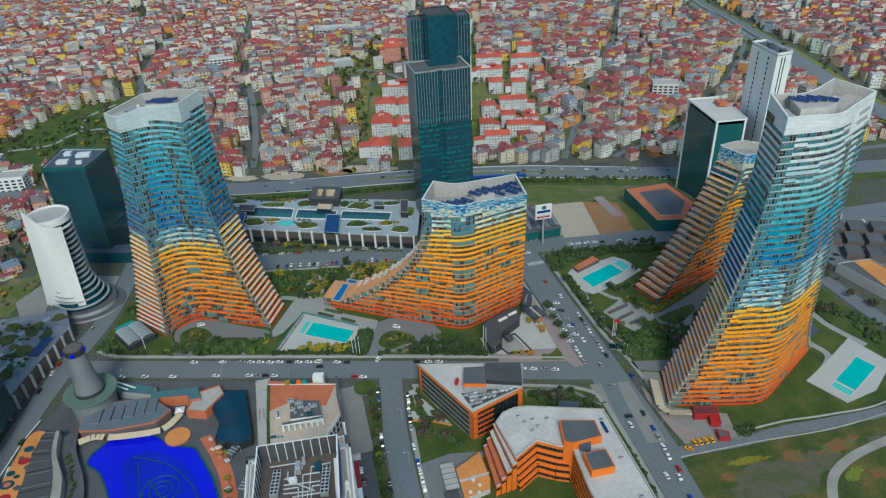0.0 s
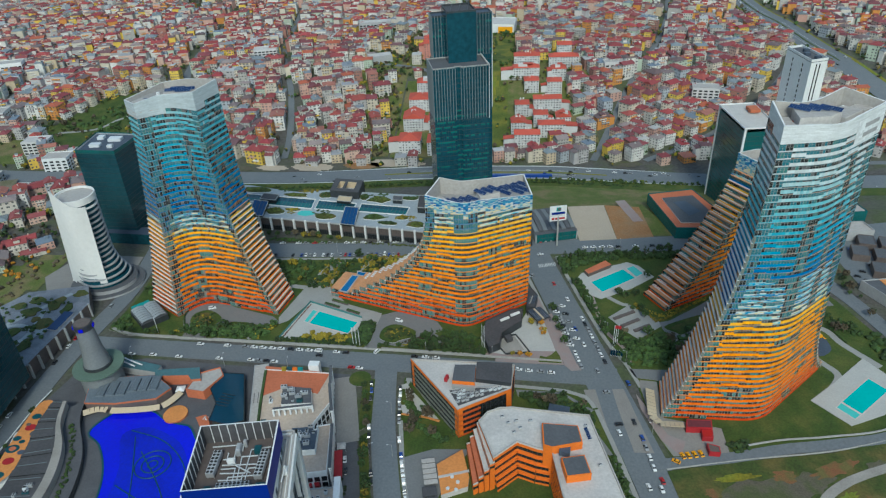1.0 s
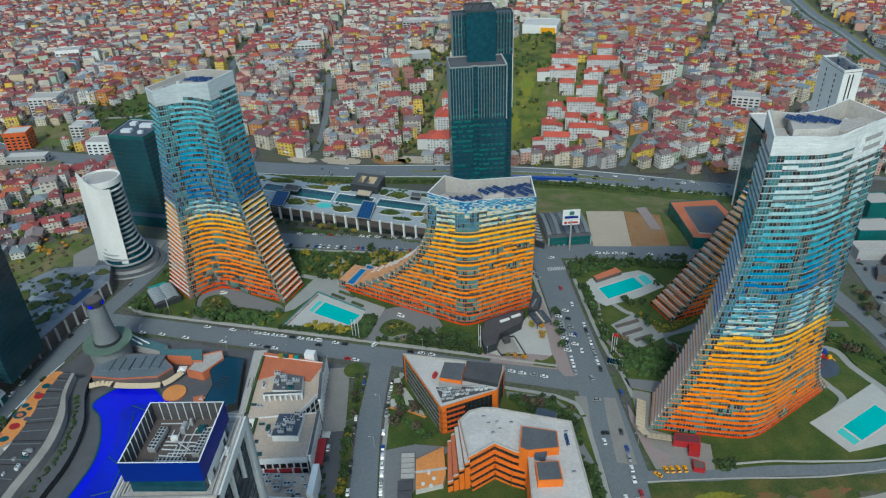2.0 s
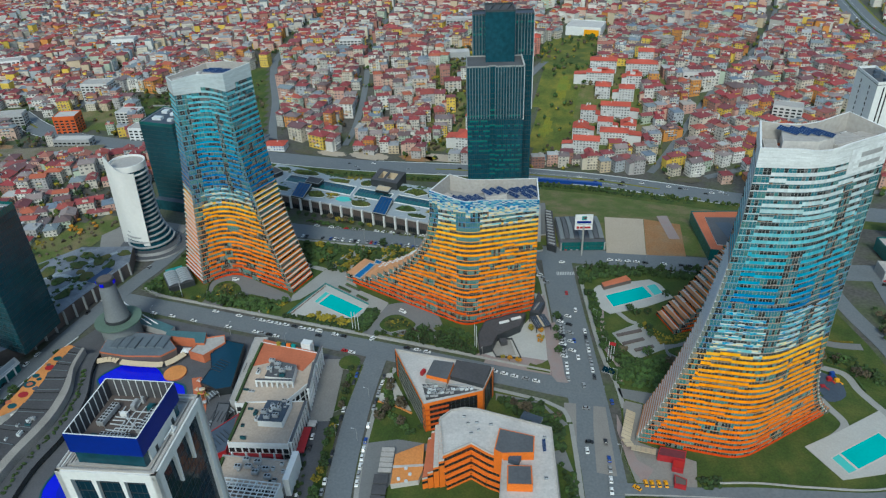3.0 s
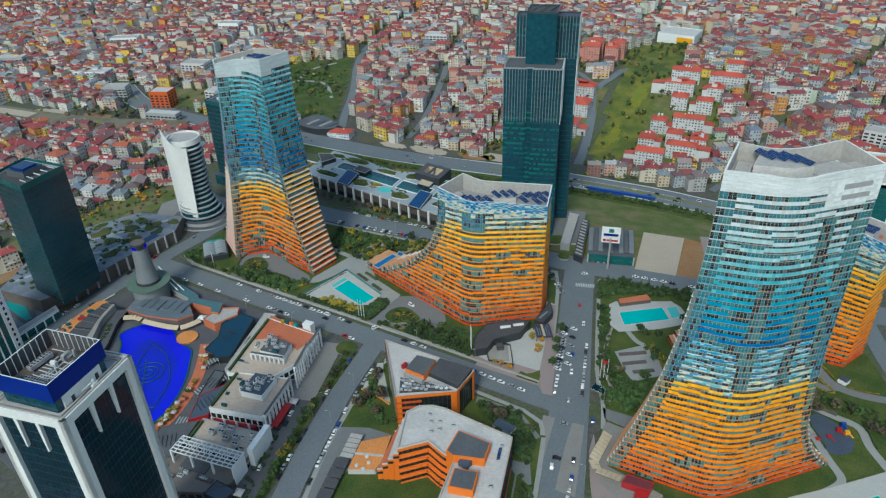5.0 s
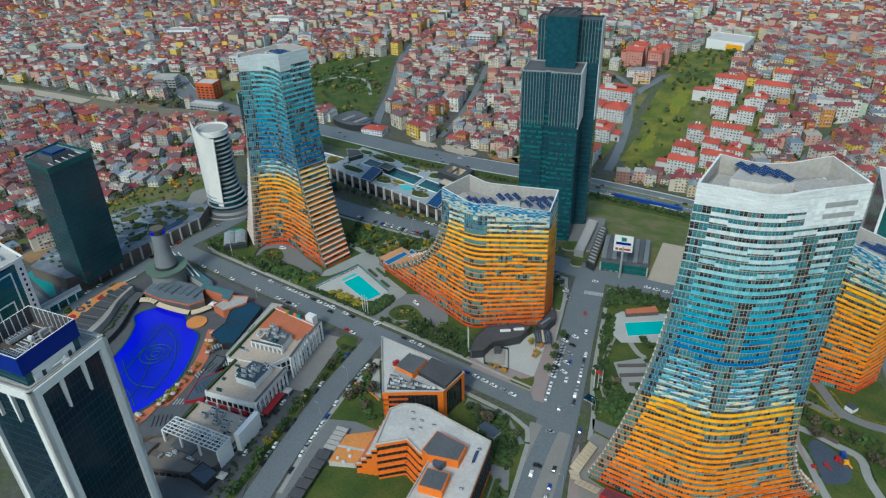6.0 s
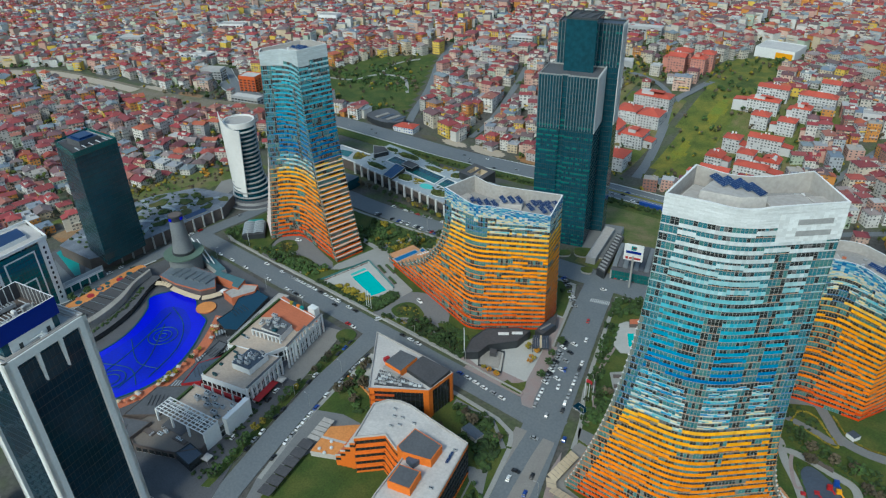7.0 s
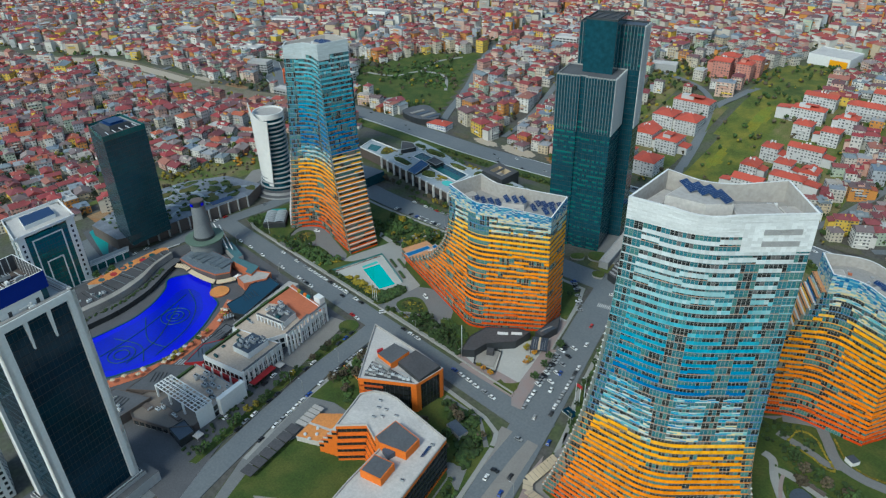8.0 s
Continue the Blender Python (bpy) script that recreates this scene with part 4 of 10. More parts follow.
                if balcony:
                    if pick > -0.3:
                        o0, o1 = p - out * 0.3, q - out * 0.3
                        c = panel_colour(min(z0 + 2, 65.9), rnd) if z0 < 72 else panel_colour(max(90.1, zc), rnd)
                        bands.wall(o0, o1, z0 + 0.24, z0 + 1.25, 0, c)
                        bands.wall(o1 - out * 0.15, o0 - out * 0.15, z0 + 0.24, z0 + 1.25, 0, c)
                        bands.face(((*o0, z0 + 1.25), (*o1, z0 + 1.25), (*(o1 - out * 0.15), z0 + 1.25), (*(o0 - out * 0.15), z0 + 1.25)), 0, c)
                    glass.wall(inn, jnn, z0 + 0.2, z1, (0 if tone < -0.25 else 1) if tone < 0.2 else 4)
                    glass.wall(inn + out * 0.1 - d * 0.1, inn + out * 0.1 + d * 0.1, z0 + 0.2, z1, 3)
                    continue
                bay = tags[i] < 0 and not crown_white and i < len(poly) // 2
                bare = pick > (0.5 if z0 > 66 else 0.46) or bay and bay_teal or any(s0 <= mid < s1 and h0 <= z0 < h1 and noise.noise(Vector((k * 0.9, s0, seed))) > (-0.32 if z0 > 66 else 0.05) for s0, s1, h0, h1 in strips)
                low, high = z0, z0 + (1.46 if zc < 66 else 1.32 if height > 150 else 1.2)
                if near_end:
                    bare = True
                if under_crown:
                    bare = True
                if pick < -0.34:
                    low, high = z0 + 0.62, z0 + 2.2
                elif pick > 0.3 and z0 < 66:
                    low, high = z0 - 0.5, z0 + 1.05
                teal = tone > (0.16 if zc < 66 else -0.02) and not under_crown
                dark_one = rnd.random() < 0.16
                kind = (1 if not dark_one else 0) if teal or bare and rnd.random() < 0.5 else (1 if rnd.random() < 0.13 else (2 if rnd.random() < 0.22 else 0))
                if near_end or bare and not bay:
                    kind = rnd.choices((0, 1, 4), (5, 4, 1.4) if zc < 66 else (3, 6, 0))[0]
                if under_crown:
                    kind = 0
                if bay:
                    kind = 0 if not bay_teal or rnd.random() < 0.3 else 1
                if kind == 1 and zc > 66 and rnd.random() < 0.75:
                    kind = 5
                glass.wall(inn, jnn, z0 - 0.5, z1 + 0.3, kind)
                f0 = inn + out * 0.12
                glass.wall(f0 - d * 0.075, f0 + d * 0.075, z0 - 0.1, z1, 3)
                glass.wall(inn + out * 0.1, jnn + out * 0.1, z0 + rise * 0.72, z0 + rise * 0.72 + 0.06, 3)
                if bare:
                    for zz in (z0 + 0.35, z0 + rise * 0.5):
                        glass.wall(inn + out * 0.1, jnn + out * 0.1, zz, zz + 0.08, 3)
                    if bay or near_end:
                        bands.wall(p, q, z0, z0 + 0.4, 0, panel_colour(min(zc, 65.9), rnd) if zc < 66 else panel_colour(max(90.1, zc), rnd))
                    continue
                ragged = 4.5 * noise.noise(Vector((mid * 0.22 + seed, k * 0.7, 3.3)))
                if mosaic_low + ragged < zc < mosaic_high:
                    for r in range(4):
                        if tile_left[r] <= 0:
                            tile_left[r] = rnd.choice((1, 1, 2, 2, 3))
                            full = 0.88 if r < 3 else 0.10
                            tile_c[r] = mosaic_colour(r * 0.5 + zc + rnd.uniform(-5, 5), rnd, 0 if crown_white else 10) if rnd.random() < full else None
                        tile_left[r] -= 1
                        ma, mb = z0 + 0.06 + r * 0.5, z0 + 0.06 + r * 0.5 + 0.47
                        if tile_c[r]:
                            bands.wall(p, q, ma, mb, 0, tile_c[r])
                            bands.face(((*p, mb), (*q, mb), (*jnn, mb), (*inn, mb)), 0, (0.5, 0.52, 0.5))
                    continue
                c = panel_colour(min(zc + 5 * pick, 65.9) if zc < 70 else max(90.1, zc + 5 * pick), rnd)
                if not crown_white and zc > 69:
                    c = tint((0.66, 0.60, 0.44), rnd.uniform(0.85, 1.1))
                if zc > 100 and rnd.random() < 0.3:
                    c = panel_colour(zc + rnd.uniform(-6, 10), rnd)
                bands.wall(p, q, low, high, 0, c)
                bands.face(((*p, high), (*q, high), (*jnn, high), (*inn, high)), 0, c)
                bands.face(((*inn, low), (*jnn, low), (*q, low), (*p, low)), 0, c)
            run += length
        if z1 > deck_z - 0.3:
            slab.f, slab.m, slab.c = slab.f[1:], slab.m[1:], slab.c[1:]
        part("floor_slab", slab, ["balcony", "balcony_floor"], tower)
        part("spandrel_band", bands, ["panel"], tower)
        part("window_band", glass, ["glass_dark", "glass_teal", "house_glass", "frame", "pale_glass", "glass_sea"], tower)
    # crown, parapet and roof deck
    poly = top_poly
    inner = inset(poly, 0.7)
    wall = Shell()
    for i, a in enumerate(poly):
        j_ = (i + 1) % len(poly)
        av, bv = Vector(a), Vector(poly[j_])
        if (bv - av).length < 0.05:
            continue
        count, rows = len(crown_foot[i]), max(4, round(crown / 0.52))
        for j in range(count):
            p, q = av.lerp(bv, j / count), av.lerp(bv, (j + 1) / count)
            hp, hq = rim_z[i] + (rim_z[j_] - rim_z[i]) * j / count, rim_z[i] + (rim_z[j_] - rim_z[i]) * (j + 1) / count
            low = crown_foot[i][j]
            for r in range(rows):
                u0, u1 = r / rows, (r + 1) / rows
                shade = 0.92 + 0.16 * noise.noise(Vector((p.x * 0.10, p.y * 0.10, r * 0.9)))
                c = tint(crown_white, shade * rnd.uniform(0.94, 1.07)) if crown_white else mosaic_colour(64 + 15 * min(1.0, 1.35 * u0), rnd, 0.0, CROWN_TILES)
                wall.face(((*p, low + (hp - low) * u0), (*q, low + (hq - low) * u0), (*q, low + (hq - low) * u1), (*p, low + (hp - low) * u1)), 0, c)
    part("crown_cladding", wall, ["panel"], tower, "white stone cladding of the crown" if crown_white else "mosaic cladding of the crown in blue, white and cream")
    rim = Shell()
    for i in range(len(poly)):
        j = (i + 1) % len(poly)
        rim.face(((*poly[i], rim_z[i]), (*poly[j], rim_z[j]), (*inner[j], rim_z[j]), (*inner[i], rim_z[i])), 1)
        rim.face(((*inner[j], deck_z), (*inner[i], deck_z), (*inner[i], rim_z[i]), (*inner[j], rim_z[j])))
    part("parapet", rim, ["pale_roof", "white_wall"], tower)
    deck = Shell()
    deck.face([(x, y, deck_z) for x, y in inner])
    part("roof_deck", deck, ["roof_grey"], tower)
    return tower, deck_z


def crown_apron(tower, a, b, u0, u1, z0, z1, seed):
    """White cladding that hangs lower than the crown over a stretch of one face, with two louvre strips."""
    rnd = random.Random(seed)
    av, bv = Vector(a), Vector(b)
    d = (bv - av).normalized()
    out = Vector((d.y, -d.x)) * 0.16
    s = Shell()
    n, rows = 14, 10
    for r in range(rows):
        for j in range(n):
            p, q = av.lerp(bv, u0 + (u1 - u0) * j / n) + out, av.lerp(bv, u0 + (u1 - u0) * (j + 1) / n) + out
            s.wall(p, q, z0 + (z1 - z0) * r / rows, z0 + (z1 - z0) * (r + 1) / rows, 0, tint((0.63, 0.65, 0.66), rnd.uniform(0.86, 1.08)))
    for u, w in ((u0, 1), (u1, -1)):
        p = av.lerp(bv, u)
        s.wall(*((p, p + out) if w > 0 else (p + out, p)), z0, z1, 0, (0.6, 0.6, 0.6))
    part("crown_apron", s, ["panel"], tower, "white stone apron below the crown")
    for zc in (z0 + 2.2, z0 + 6.4):
        g = Shell()
        for k in range(6):
            p, q = av.lerp(bv, u0 + 0.18) + out * 1.4, av.lerp(bv, u1 - 0.12) + out * 1.4
            g.bar((*p, zc + k * 0.34), (*q, zc + k * 0.34), 0.2, 0.24)
        part("louvre_strip", g, ["grey_wall"], tower, "grey ventilation louvre")


R_TOP = [(138.2, 271.5), (163.0, 275.2), (189.0, 298.7), (174.8, 310.0), (155.8, 295.5), (139.8, 294.4)]
R_FOOT = [(110.0, 275.0), (161.0, 274.0), (209.0, 321.0), (195.0, 333.0), (156.0, 297.0), (113.0, 300.0)]
B_TOP = [(-20.0, 355.0), (4.0, 352.5), (42.8, 371.4), (37.8, 394.3), (3.5, 374.8), (-13.4, 376.6)]
B_FOOT = [(-92.0, 379.0), (3.0, 346.8), (41.4, 374.5), (38.0, 396.0), (4.0, 378.0), (-86.0, 400.0)]
L_TOP = [(-187.0, 364.0), (-172.5, 375.5), (-152.0, 368.0), (-146.0, 390.0), (-168.0, 397.0), (-186.0, 402.0), (-198.0, 374.0)]
L_FOOT = [(-190.0, 350.5), (-176.5, 369.5), (-121.5, 355.5), (-117.0, 378.0), (-168.0, 399.0), (-198.0, 400.0), (-215.0, 367.0)]
C_TOP = [(180.5, 396.5), (189.0, 402.0), (214.0, 391.0), (222.0, 411.0), (186.0, 424.0), (170.5, 413.0)]
C_FOOT = [(127.5, 368.0), (181.0, 401.0), (214.5, 402.5), (224.0, 420.0), (176.0, 424.0), (117.0, 386.0)]
tower_r, deck_r = bent_tower("tallest bent apartment tower, cladding fading from orange through blue to white", R_TOP, R_FOOT, 165.0, 8.5, 47, (2.25, 1.5, 7.0, 7.0, 1.5, 2.25), {5: 110, 2: 40}, (1, 4), 1, (0.63, 0.65, 0.66), (164.5, 163.4, 164.6, 167.6, 165.8, 167.0), 10.0, 159.8, 0, ((15, 21, 66, 149), (28, 36, 70, 149), (-3, 3, 66, 118), (-30, -27, 80, 150), (13, 17, 24, 62), (27, 31, 14, 58)))
crown_apron(tower_r, R_TOP[1], R_TOP[2], 0.36, 1.0, 151.0, 161.5, 5)
tower_l, deck_l = bent_tower("tall bent apartment tower, orange foot, blue shaft and white crown", L_TOP, L_FOOT, 144.5, 10.5, 40, (1.6, 1.8, 2.3, 2.3, 1.5, 2.0, 1.8), {2: 70, 6: 64}, (1,), 2, (0.46, 0.51, 0.53), (143.2, 145.5, 148.6, 149.2, 147.5, 144.0, 142.3), 15.0, 140.6, 0, ((-14, -10, 60, 132), (6, 10, 66, 120), (-3, 2, 14, 26)))
tower_b, deck_b = bent_tower("lower bent apartment tower, orange bands under a blue mosaic crown", B_TOP, B_FOOT, 86.5, 8.0, 24, (2.6, 1.5, 1.5, 1.5, 1.5, 2.6), {5: 60}, (1, 4), 3, False, (90.0, 85.8, 82.5, 85.4, 89.6, 91.4), 7.5, 80.6, 2, ((-6, 5, 58, 72), (15, 18, 36, 58)))
tower_c, deck_c = bent_tower("bent apartment tower with stepped terraces and a blue mosaic crown", C_TOP, C_FOOT, 89.0, 8.5, 24, (1.5, 1.5, 1.5, 1.5, 1.5, 1.5), {5: 75}, (1, 4), 4, False, (91.0, 89.5, 86.5, 87.0, 90.0, 91.5), 7.5, 84.5, 0, ((-2, 3, 56, 75),))


def solar_panel():
    s = Shell()
    edges = [(-4.5, -4.44, 1)]
    for k in range(9):
        edges += [(-4.44 + k * 0.987, -4.44 + k * 0.987 + 0.927, 0), (-4.44 + k * 0.987 + 0.927, -4.44 + (k + 1) * 0.987, 1)]
    for x0, x1, m in edges:
        s.face(((x0, -1.3, 0.45), (x1, -1.3, 0.45), (x1, 1.3, 1.35), (x0, 1.3, 1.35)), m)
        s.face(((x0, 1.3, 1.29), (x1, 1.3, 1.29), (x1, -1.3, 0.39), (x0, -1.3, 0.39)), 1)
        s.face(((x0, -1.3, 0.39), (x1, -1.3, 0.39), (x1, -1.3, 0.45), (x0, -1.3, 0.45)), 1)
    ob = thing("solar_panel", "blue solar panel on a steel frame on a tower roof", "solar panel", "roof solar panels")
    part("panel", s, ["solar", "steel"], ob)
    legs = Shell()
    for x in (-3.9, 3.9):
        legs.bar((x, -0.9, 0), (x, -0.9, 0.5), 0.08, 0.08)
        legs.bar((x, 0.9, 0), (x, 0.9, 1.25), 0.08, 0.08)
    part("stand", legs, "steel", ob)
    return ob


def roof_room(poly, z, h, label="pale plant room on the tower roof"):
    s = Shell()
    poly = anti(poly)
    s.prism(poly, z, z + h, 0, 0)
    inner = inset(poly, 0.4)
    s.prism(inner, z + h, z + h + 0.15, 1, 1)
    return solid("plant_room", s, ["white_roof", "pale_roof"], label, "plant room")


roof_room([(147, 279.5), (160, 281.5), (166.5, 287.5), (161.5, 293.2), (148, 291.8)], deck_r, 4.8)
roof_room([(168, 287), (179, 297), (174, 302.5), (163.5, 293)], deck_r, 1.8, "low plant enclosure on the tower roof")
roof_room([(11.9, 365.2), (23.4, 371.5), (20.4, 378.4), (9.2, 372.0)], deck_b, 3.2)
roof_room([(-178, 384), (-163, 382), (-161, 391), (-176, 393)], deck_l, 2.6)
roof_room([(196, 404), (206, 400), (209, 408), (199, 412)], deck_c, 2.2)
for poly, z in (([(141, 277), (146, 277.6), (146.5, 290), (141.5, 290)], deck_r), ([(180, 298), (186, 302), (180, 306), (175.5, 302)], deck_r), ([(-16, 360), (-11, 359), (-9, 368), (-14, 370)], deck_b), ([(20, 364), (24, 366), (22, 370), (18, 368)], deck_b), ([(-192, 372), (-187, 369), (-184, 374), (-189, 378)], deck_l), ([(-158, 374), (-153, 372), (-151, 380), (-156, 382)], deck_l), ([(178, 403), (184, 408), (181, 413), (175, 409)], deck_c)):
    roof_room(poly, z, 1.4, "low pale plant plinth on the tower roof")
rnd = random.Random(8)
for cx, cy, rx, ry, z, n in ((155, 283, 12, 6, deck_r, 0), (146, 283, 4, 6, deck_r, 6), (176, 300, 6, 5, deck_r, 5), (-12, 364, 5, 4, deck_b, 5), (14, 370, 6, 3, deck_b, 6), (-180, 386, 8, 7, deck_l, 8), (-158, 382, 6, 6, deck_l, 5), (190, 410, 8, 6, deck_c, 7), (210, 402, 7, 5, deck_c, 6)):
    for _ in range(n):
        s = Shell()
        s.box(0, 0, 0, rnd.uniform(0.8, 2.4), rnd.uniform(0.8, 1.8), rnd.uniform(0.6, 1.6))
        ob = solid("roof_box", s, [rnd.choice(("steel", "white_wall", "grey_wall", "terracotta"))], "small boxed fitting on a tower roof", "roof box", "tower roof boxes")
        ob.matrix_world = pose(cx + rnd.uniform(-rx, rx), cy + rnd.uniform(-ry, ry), z, 0, 0, rnd.uniform(0, 90))
PB = -36
first_panel = solar_panel()
first_panel.matrix_world = pose(150.0, 289.4, deck_r + 4.95, 0, 0, -40)
for x, y, z, a in ((154.0, 289.6, deck_r + 4.95, -40), (158.0, 290.0, deck_r + 4.95, -40), (162.2, 288.8, deck_r + 4.95, -40),
                   (-8.0, 366.0, deck_b, PB), (-2.2, 365.4, deck_b, PB), (2.4, 367.0, deck_b, PB), (6.6, 368.6, deck_b, PB), (11.4, 370.4, deck_b + 3.35, PB), (15.6, 372.8, deck_b + 3.35, PB), (19.4, 375.4, deck_b + 3.35, PB),
                   (26.2, 376.6, deck_b, PB), (24.8, 383.0, deck_b, PB), (28.8, 384.0, deck_b, PB), (34.0, 377.8, deck_b, PB), (33.3, 384.6, deck_b, PB), (36.2, 389.0, deck_b, PB), (30.2, 388.6, deck_b, PB), (37.6, 381.0, deck_b, PB),
                   (-173, 386, deck_l + 2.75, 10), (-166, 385.0, deck_l + 2.75, 10), (-171, 389.4, deck_l + 2.75, 10), (-164.5, 388.6, deck_l + 2.75, 10), (-184, 377, deck_l, 20), (-179, 381, deck_l, 20),
                   (199.5, 406.5, deck_c + 2.35, -25), (203.6, 403.4, deck_c + 2.35, -25), (205.6, 407.4, deck_c + 2.35, -25)):
    copy_thing(first_panel, pose(x, y, z, 0, 0, a))

# roof pool on the low terrace of the middle tower
rp_ = thing("roof_pool", "narrow blue pool on the tower's low terrace", "swimming pool")
for poly in ([(-84.5, 376.0), (-79.8, 394.5), (-75.8, 393.4), (-79.8, 374.6)], [(-77.0, 399.6), (-66.0, 396.4), (-66.6, 393.2), (-76.4, 395.6)]):
    poly = anti(poly)
    s = Shell()
    s.face([(x, y, 6.75) for x, y in poly])
    part("water", s, ["roof_water"], rp_)
    o, c_ = inset(poly, -0.7), Shell()
    for k in range(4):
        j = (k + 1) % 4
        c_.face(((*o[k], 6.9), (*o[j], 6.9), (*poly[j], 6.9), (*poly[k], 6.9)))
        c_.wall(o[k], o[j], 6.4, 6.9)
        c_.wall(poly[j], poly[k], 6.4, 6.9)
    part("coping", c_, ["pale_roof"], rp_)

# ---- glass and white towers round them ----


def frame_of(origin, along):
    """A plan frame: place of (u, v) metres from origin, u along, v to its left."""
    ex = Vector((along[0], along[1])).normalized()
    return lambda u, v: (origin[0] + ex.x * u - ex.y * v, origin[1] + ex.y * u + ex.x * v)


def curtain_wall(tower, a, b, z0, z1, floor_h, bay, glass="glass_tower", lit=0.0, lit_top=1e9, rnd=random, fins=0.0, fin_from=0.0, name="curtain_wall", proud=0.35, fin_m="fin"):
    """A glazed face from a to b (seen from its right), with panes set back between mullions; fins stand proud from fin_from up."""
    s, f = Shell(), Shell()
    av, bv = Vector(a), Vector(b)
    length = (bv - av).length
    d = (bv - av) / length
    out = Vector((d.y, -d.x))
    n, rows = max(1, round(length / bay)), max(1, round((z1 - z0) / floor_h))
    for r in range(rows):
        za, zb = z0 + (z1 - z0) * r / rows, z0 + (z1 - z0) * (r + 1) / rows
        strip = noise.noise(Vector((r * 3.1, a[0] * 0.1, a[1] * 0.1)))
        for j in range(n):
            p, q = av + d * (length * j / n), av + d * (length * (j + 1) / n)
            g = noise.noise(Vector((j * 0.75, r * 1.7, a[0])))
            # on: pane's upper part takes the brighter teal that paints it as lit
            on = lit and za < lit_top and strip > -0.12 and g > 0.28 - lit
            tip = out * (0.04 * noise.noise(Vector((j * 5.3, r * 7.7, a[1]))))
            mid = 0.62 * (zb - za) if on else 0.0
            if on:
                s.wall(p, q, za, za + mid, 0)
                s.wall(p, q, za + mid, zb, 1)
            else:
                s.face(((*(p + tip), za), (*(q + tip), za), (*(q - tip), zb), (*(p - tip), zb)), 0)
        f.bar((*(av + out * 0.06), za), (*(bv + out * 0.06), za), 0.12, 0.22, 0)
    for j in range(1, n):
        p = av + d * (length * j / n) + out * 0.05
        f.wall(p - d * 0.06, p + d * 0.06, z0, z1, 0)
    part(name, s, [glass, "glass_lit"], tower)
    part("mullions", f, ["dark_metal"], tower)
    if fins:
        k = max(2, round(length / fins))
        for j in range(k + 1):
            p = av + d * (length * j / k)
            g = Shell()
            g.bar((*(p + out * proud * 0.5), fin_from), (*(p + out * proud * 0.5), z1 + 1.0), 0.44 if fin_m != "fin" else 0.62, proud)
            part("fin", g, [fin_m], tower)


def roof_slab(tower, poly, z, m="mid_roof", rim="dark_metal", high=1.1):
    s = Shell()
    poly = anti(poly)
    inner = inset(poly, 0.5)
    for i in range(len(poly)):
        j = (i + 1) % len(poly)
        s.wall(poly[i], poly[j], z - 0.2, z + high, 1)
        s.wall(inner[j], inner[i], z, z + high, 1)
        s.face(((*poly[i], z + high), (*poly[j], z + high), (*inner[j], z + high), (*inner[i], z + high)), 1)
    s.face([(*p, z) for p in inner], 0)
    part("roof", s, [m, rim], tower)


def glass_block(tower, poly, z0, z1, **k):
    poly = anti(poly)
    for a, b in zip(poly, poly[1:] + poly[:1]):
        curtain_wall(tower, a, b, z0, z1, **k)


rnd = random.Random(11)
# stepped black glass skyscraper
dt = thing("glass_skyscraper", "stepped black-green glass skyscraper with vertical white fins", "skyscraper")
D = frame_of((-25.5, 469.5), (0.967, 0.255))
low = [D(0, 0), D(16, 0), D(16, 1.6), D(20, 1.6), D(20, 0), D(40, 0), D(40, 27), D(0, 27)]
for a, b, fin in ((0, 1, 2.0), (1, 2, 0), (2, 3, 0), (3, 4, 0), (4, 5, 2.0), (5, 6, 1.6), (6, 7, 0), (7, 0, 2.0)):
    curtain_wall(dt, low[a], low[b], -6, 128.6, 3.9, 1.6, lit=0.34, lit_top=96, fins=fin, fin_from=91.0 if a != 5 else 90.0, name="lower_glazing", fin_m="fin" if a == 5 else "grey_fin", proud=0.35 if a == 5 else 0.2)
roof_slab(dt, low, 128.6, "mid_roof", "frame", 0.8)
rear = [D(5, 27.2), D(48.5, 27.2), D(49, 41), D(5, 41)]
for a, b, fin in ((0, 1, 2.2), (1, 2, 1.6), (2, 3, 0), (3, 0, 2.2)):
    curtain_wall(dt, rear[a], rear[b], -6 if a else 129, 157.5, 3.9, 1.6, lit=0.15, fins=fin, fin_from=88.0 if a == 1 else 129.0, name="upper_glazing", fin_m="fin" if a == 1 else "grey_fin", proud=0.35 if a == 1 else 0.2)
curtain_wall(dt, D(40.2, 27.2), D(48.5, 27.2), -6, 129, 3.9, 1.6, name="side_glazing")
roof_slab(dt, rear, 157.5, "slate_roof", "dark_metal", 1.0)
core = [D(13.5, 12), D(34, 12), D(34, 36), D(13.5, 36)]
cs = Shell()
cs.prism(anti(core), 128.6, 163.0, 0, 1)
part("lift_core", cs, ["glass_tower", "mid_roof"], dt, "plain dark lift core")
roof_slab(dt, core, 163.05, "dark_roof", "dark_metal", 1.2)
for u in (16, 22, 28):
    r = Shell()
    r.bar((*D(u, 14), 164.0), (*D(u + 5, 34), 164.0), 0.5, 0.5)
    part("roof_rail", r, ["dark_metal"], dt)
pod = Shell()
pod.prism(anti([D(40, -14), D(62, -12), D(64, 40), D(49.2, 40), D(49.2, 27), D(40.2, 26)]), -8, 1.2, 1, 0)
part("podium", pod, ["dark_stone", "grey_wall"], dt, "low grey paved podium")

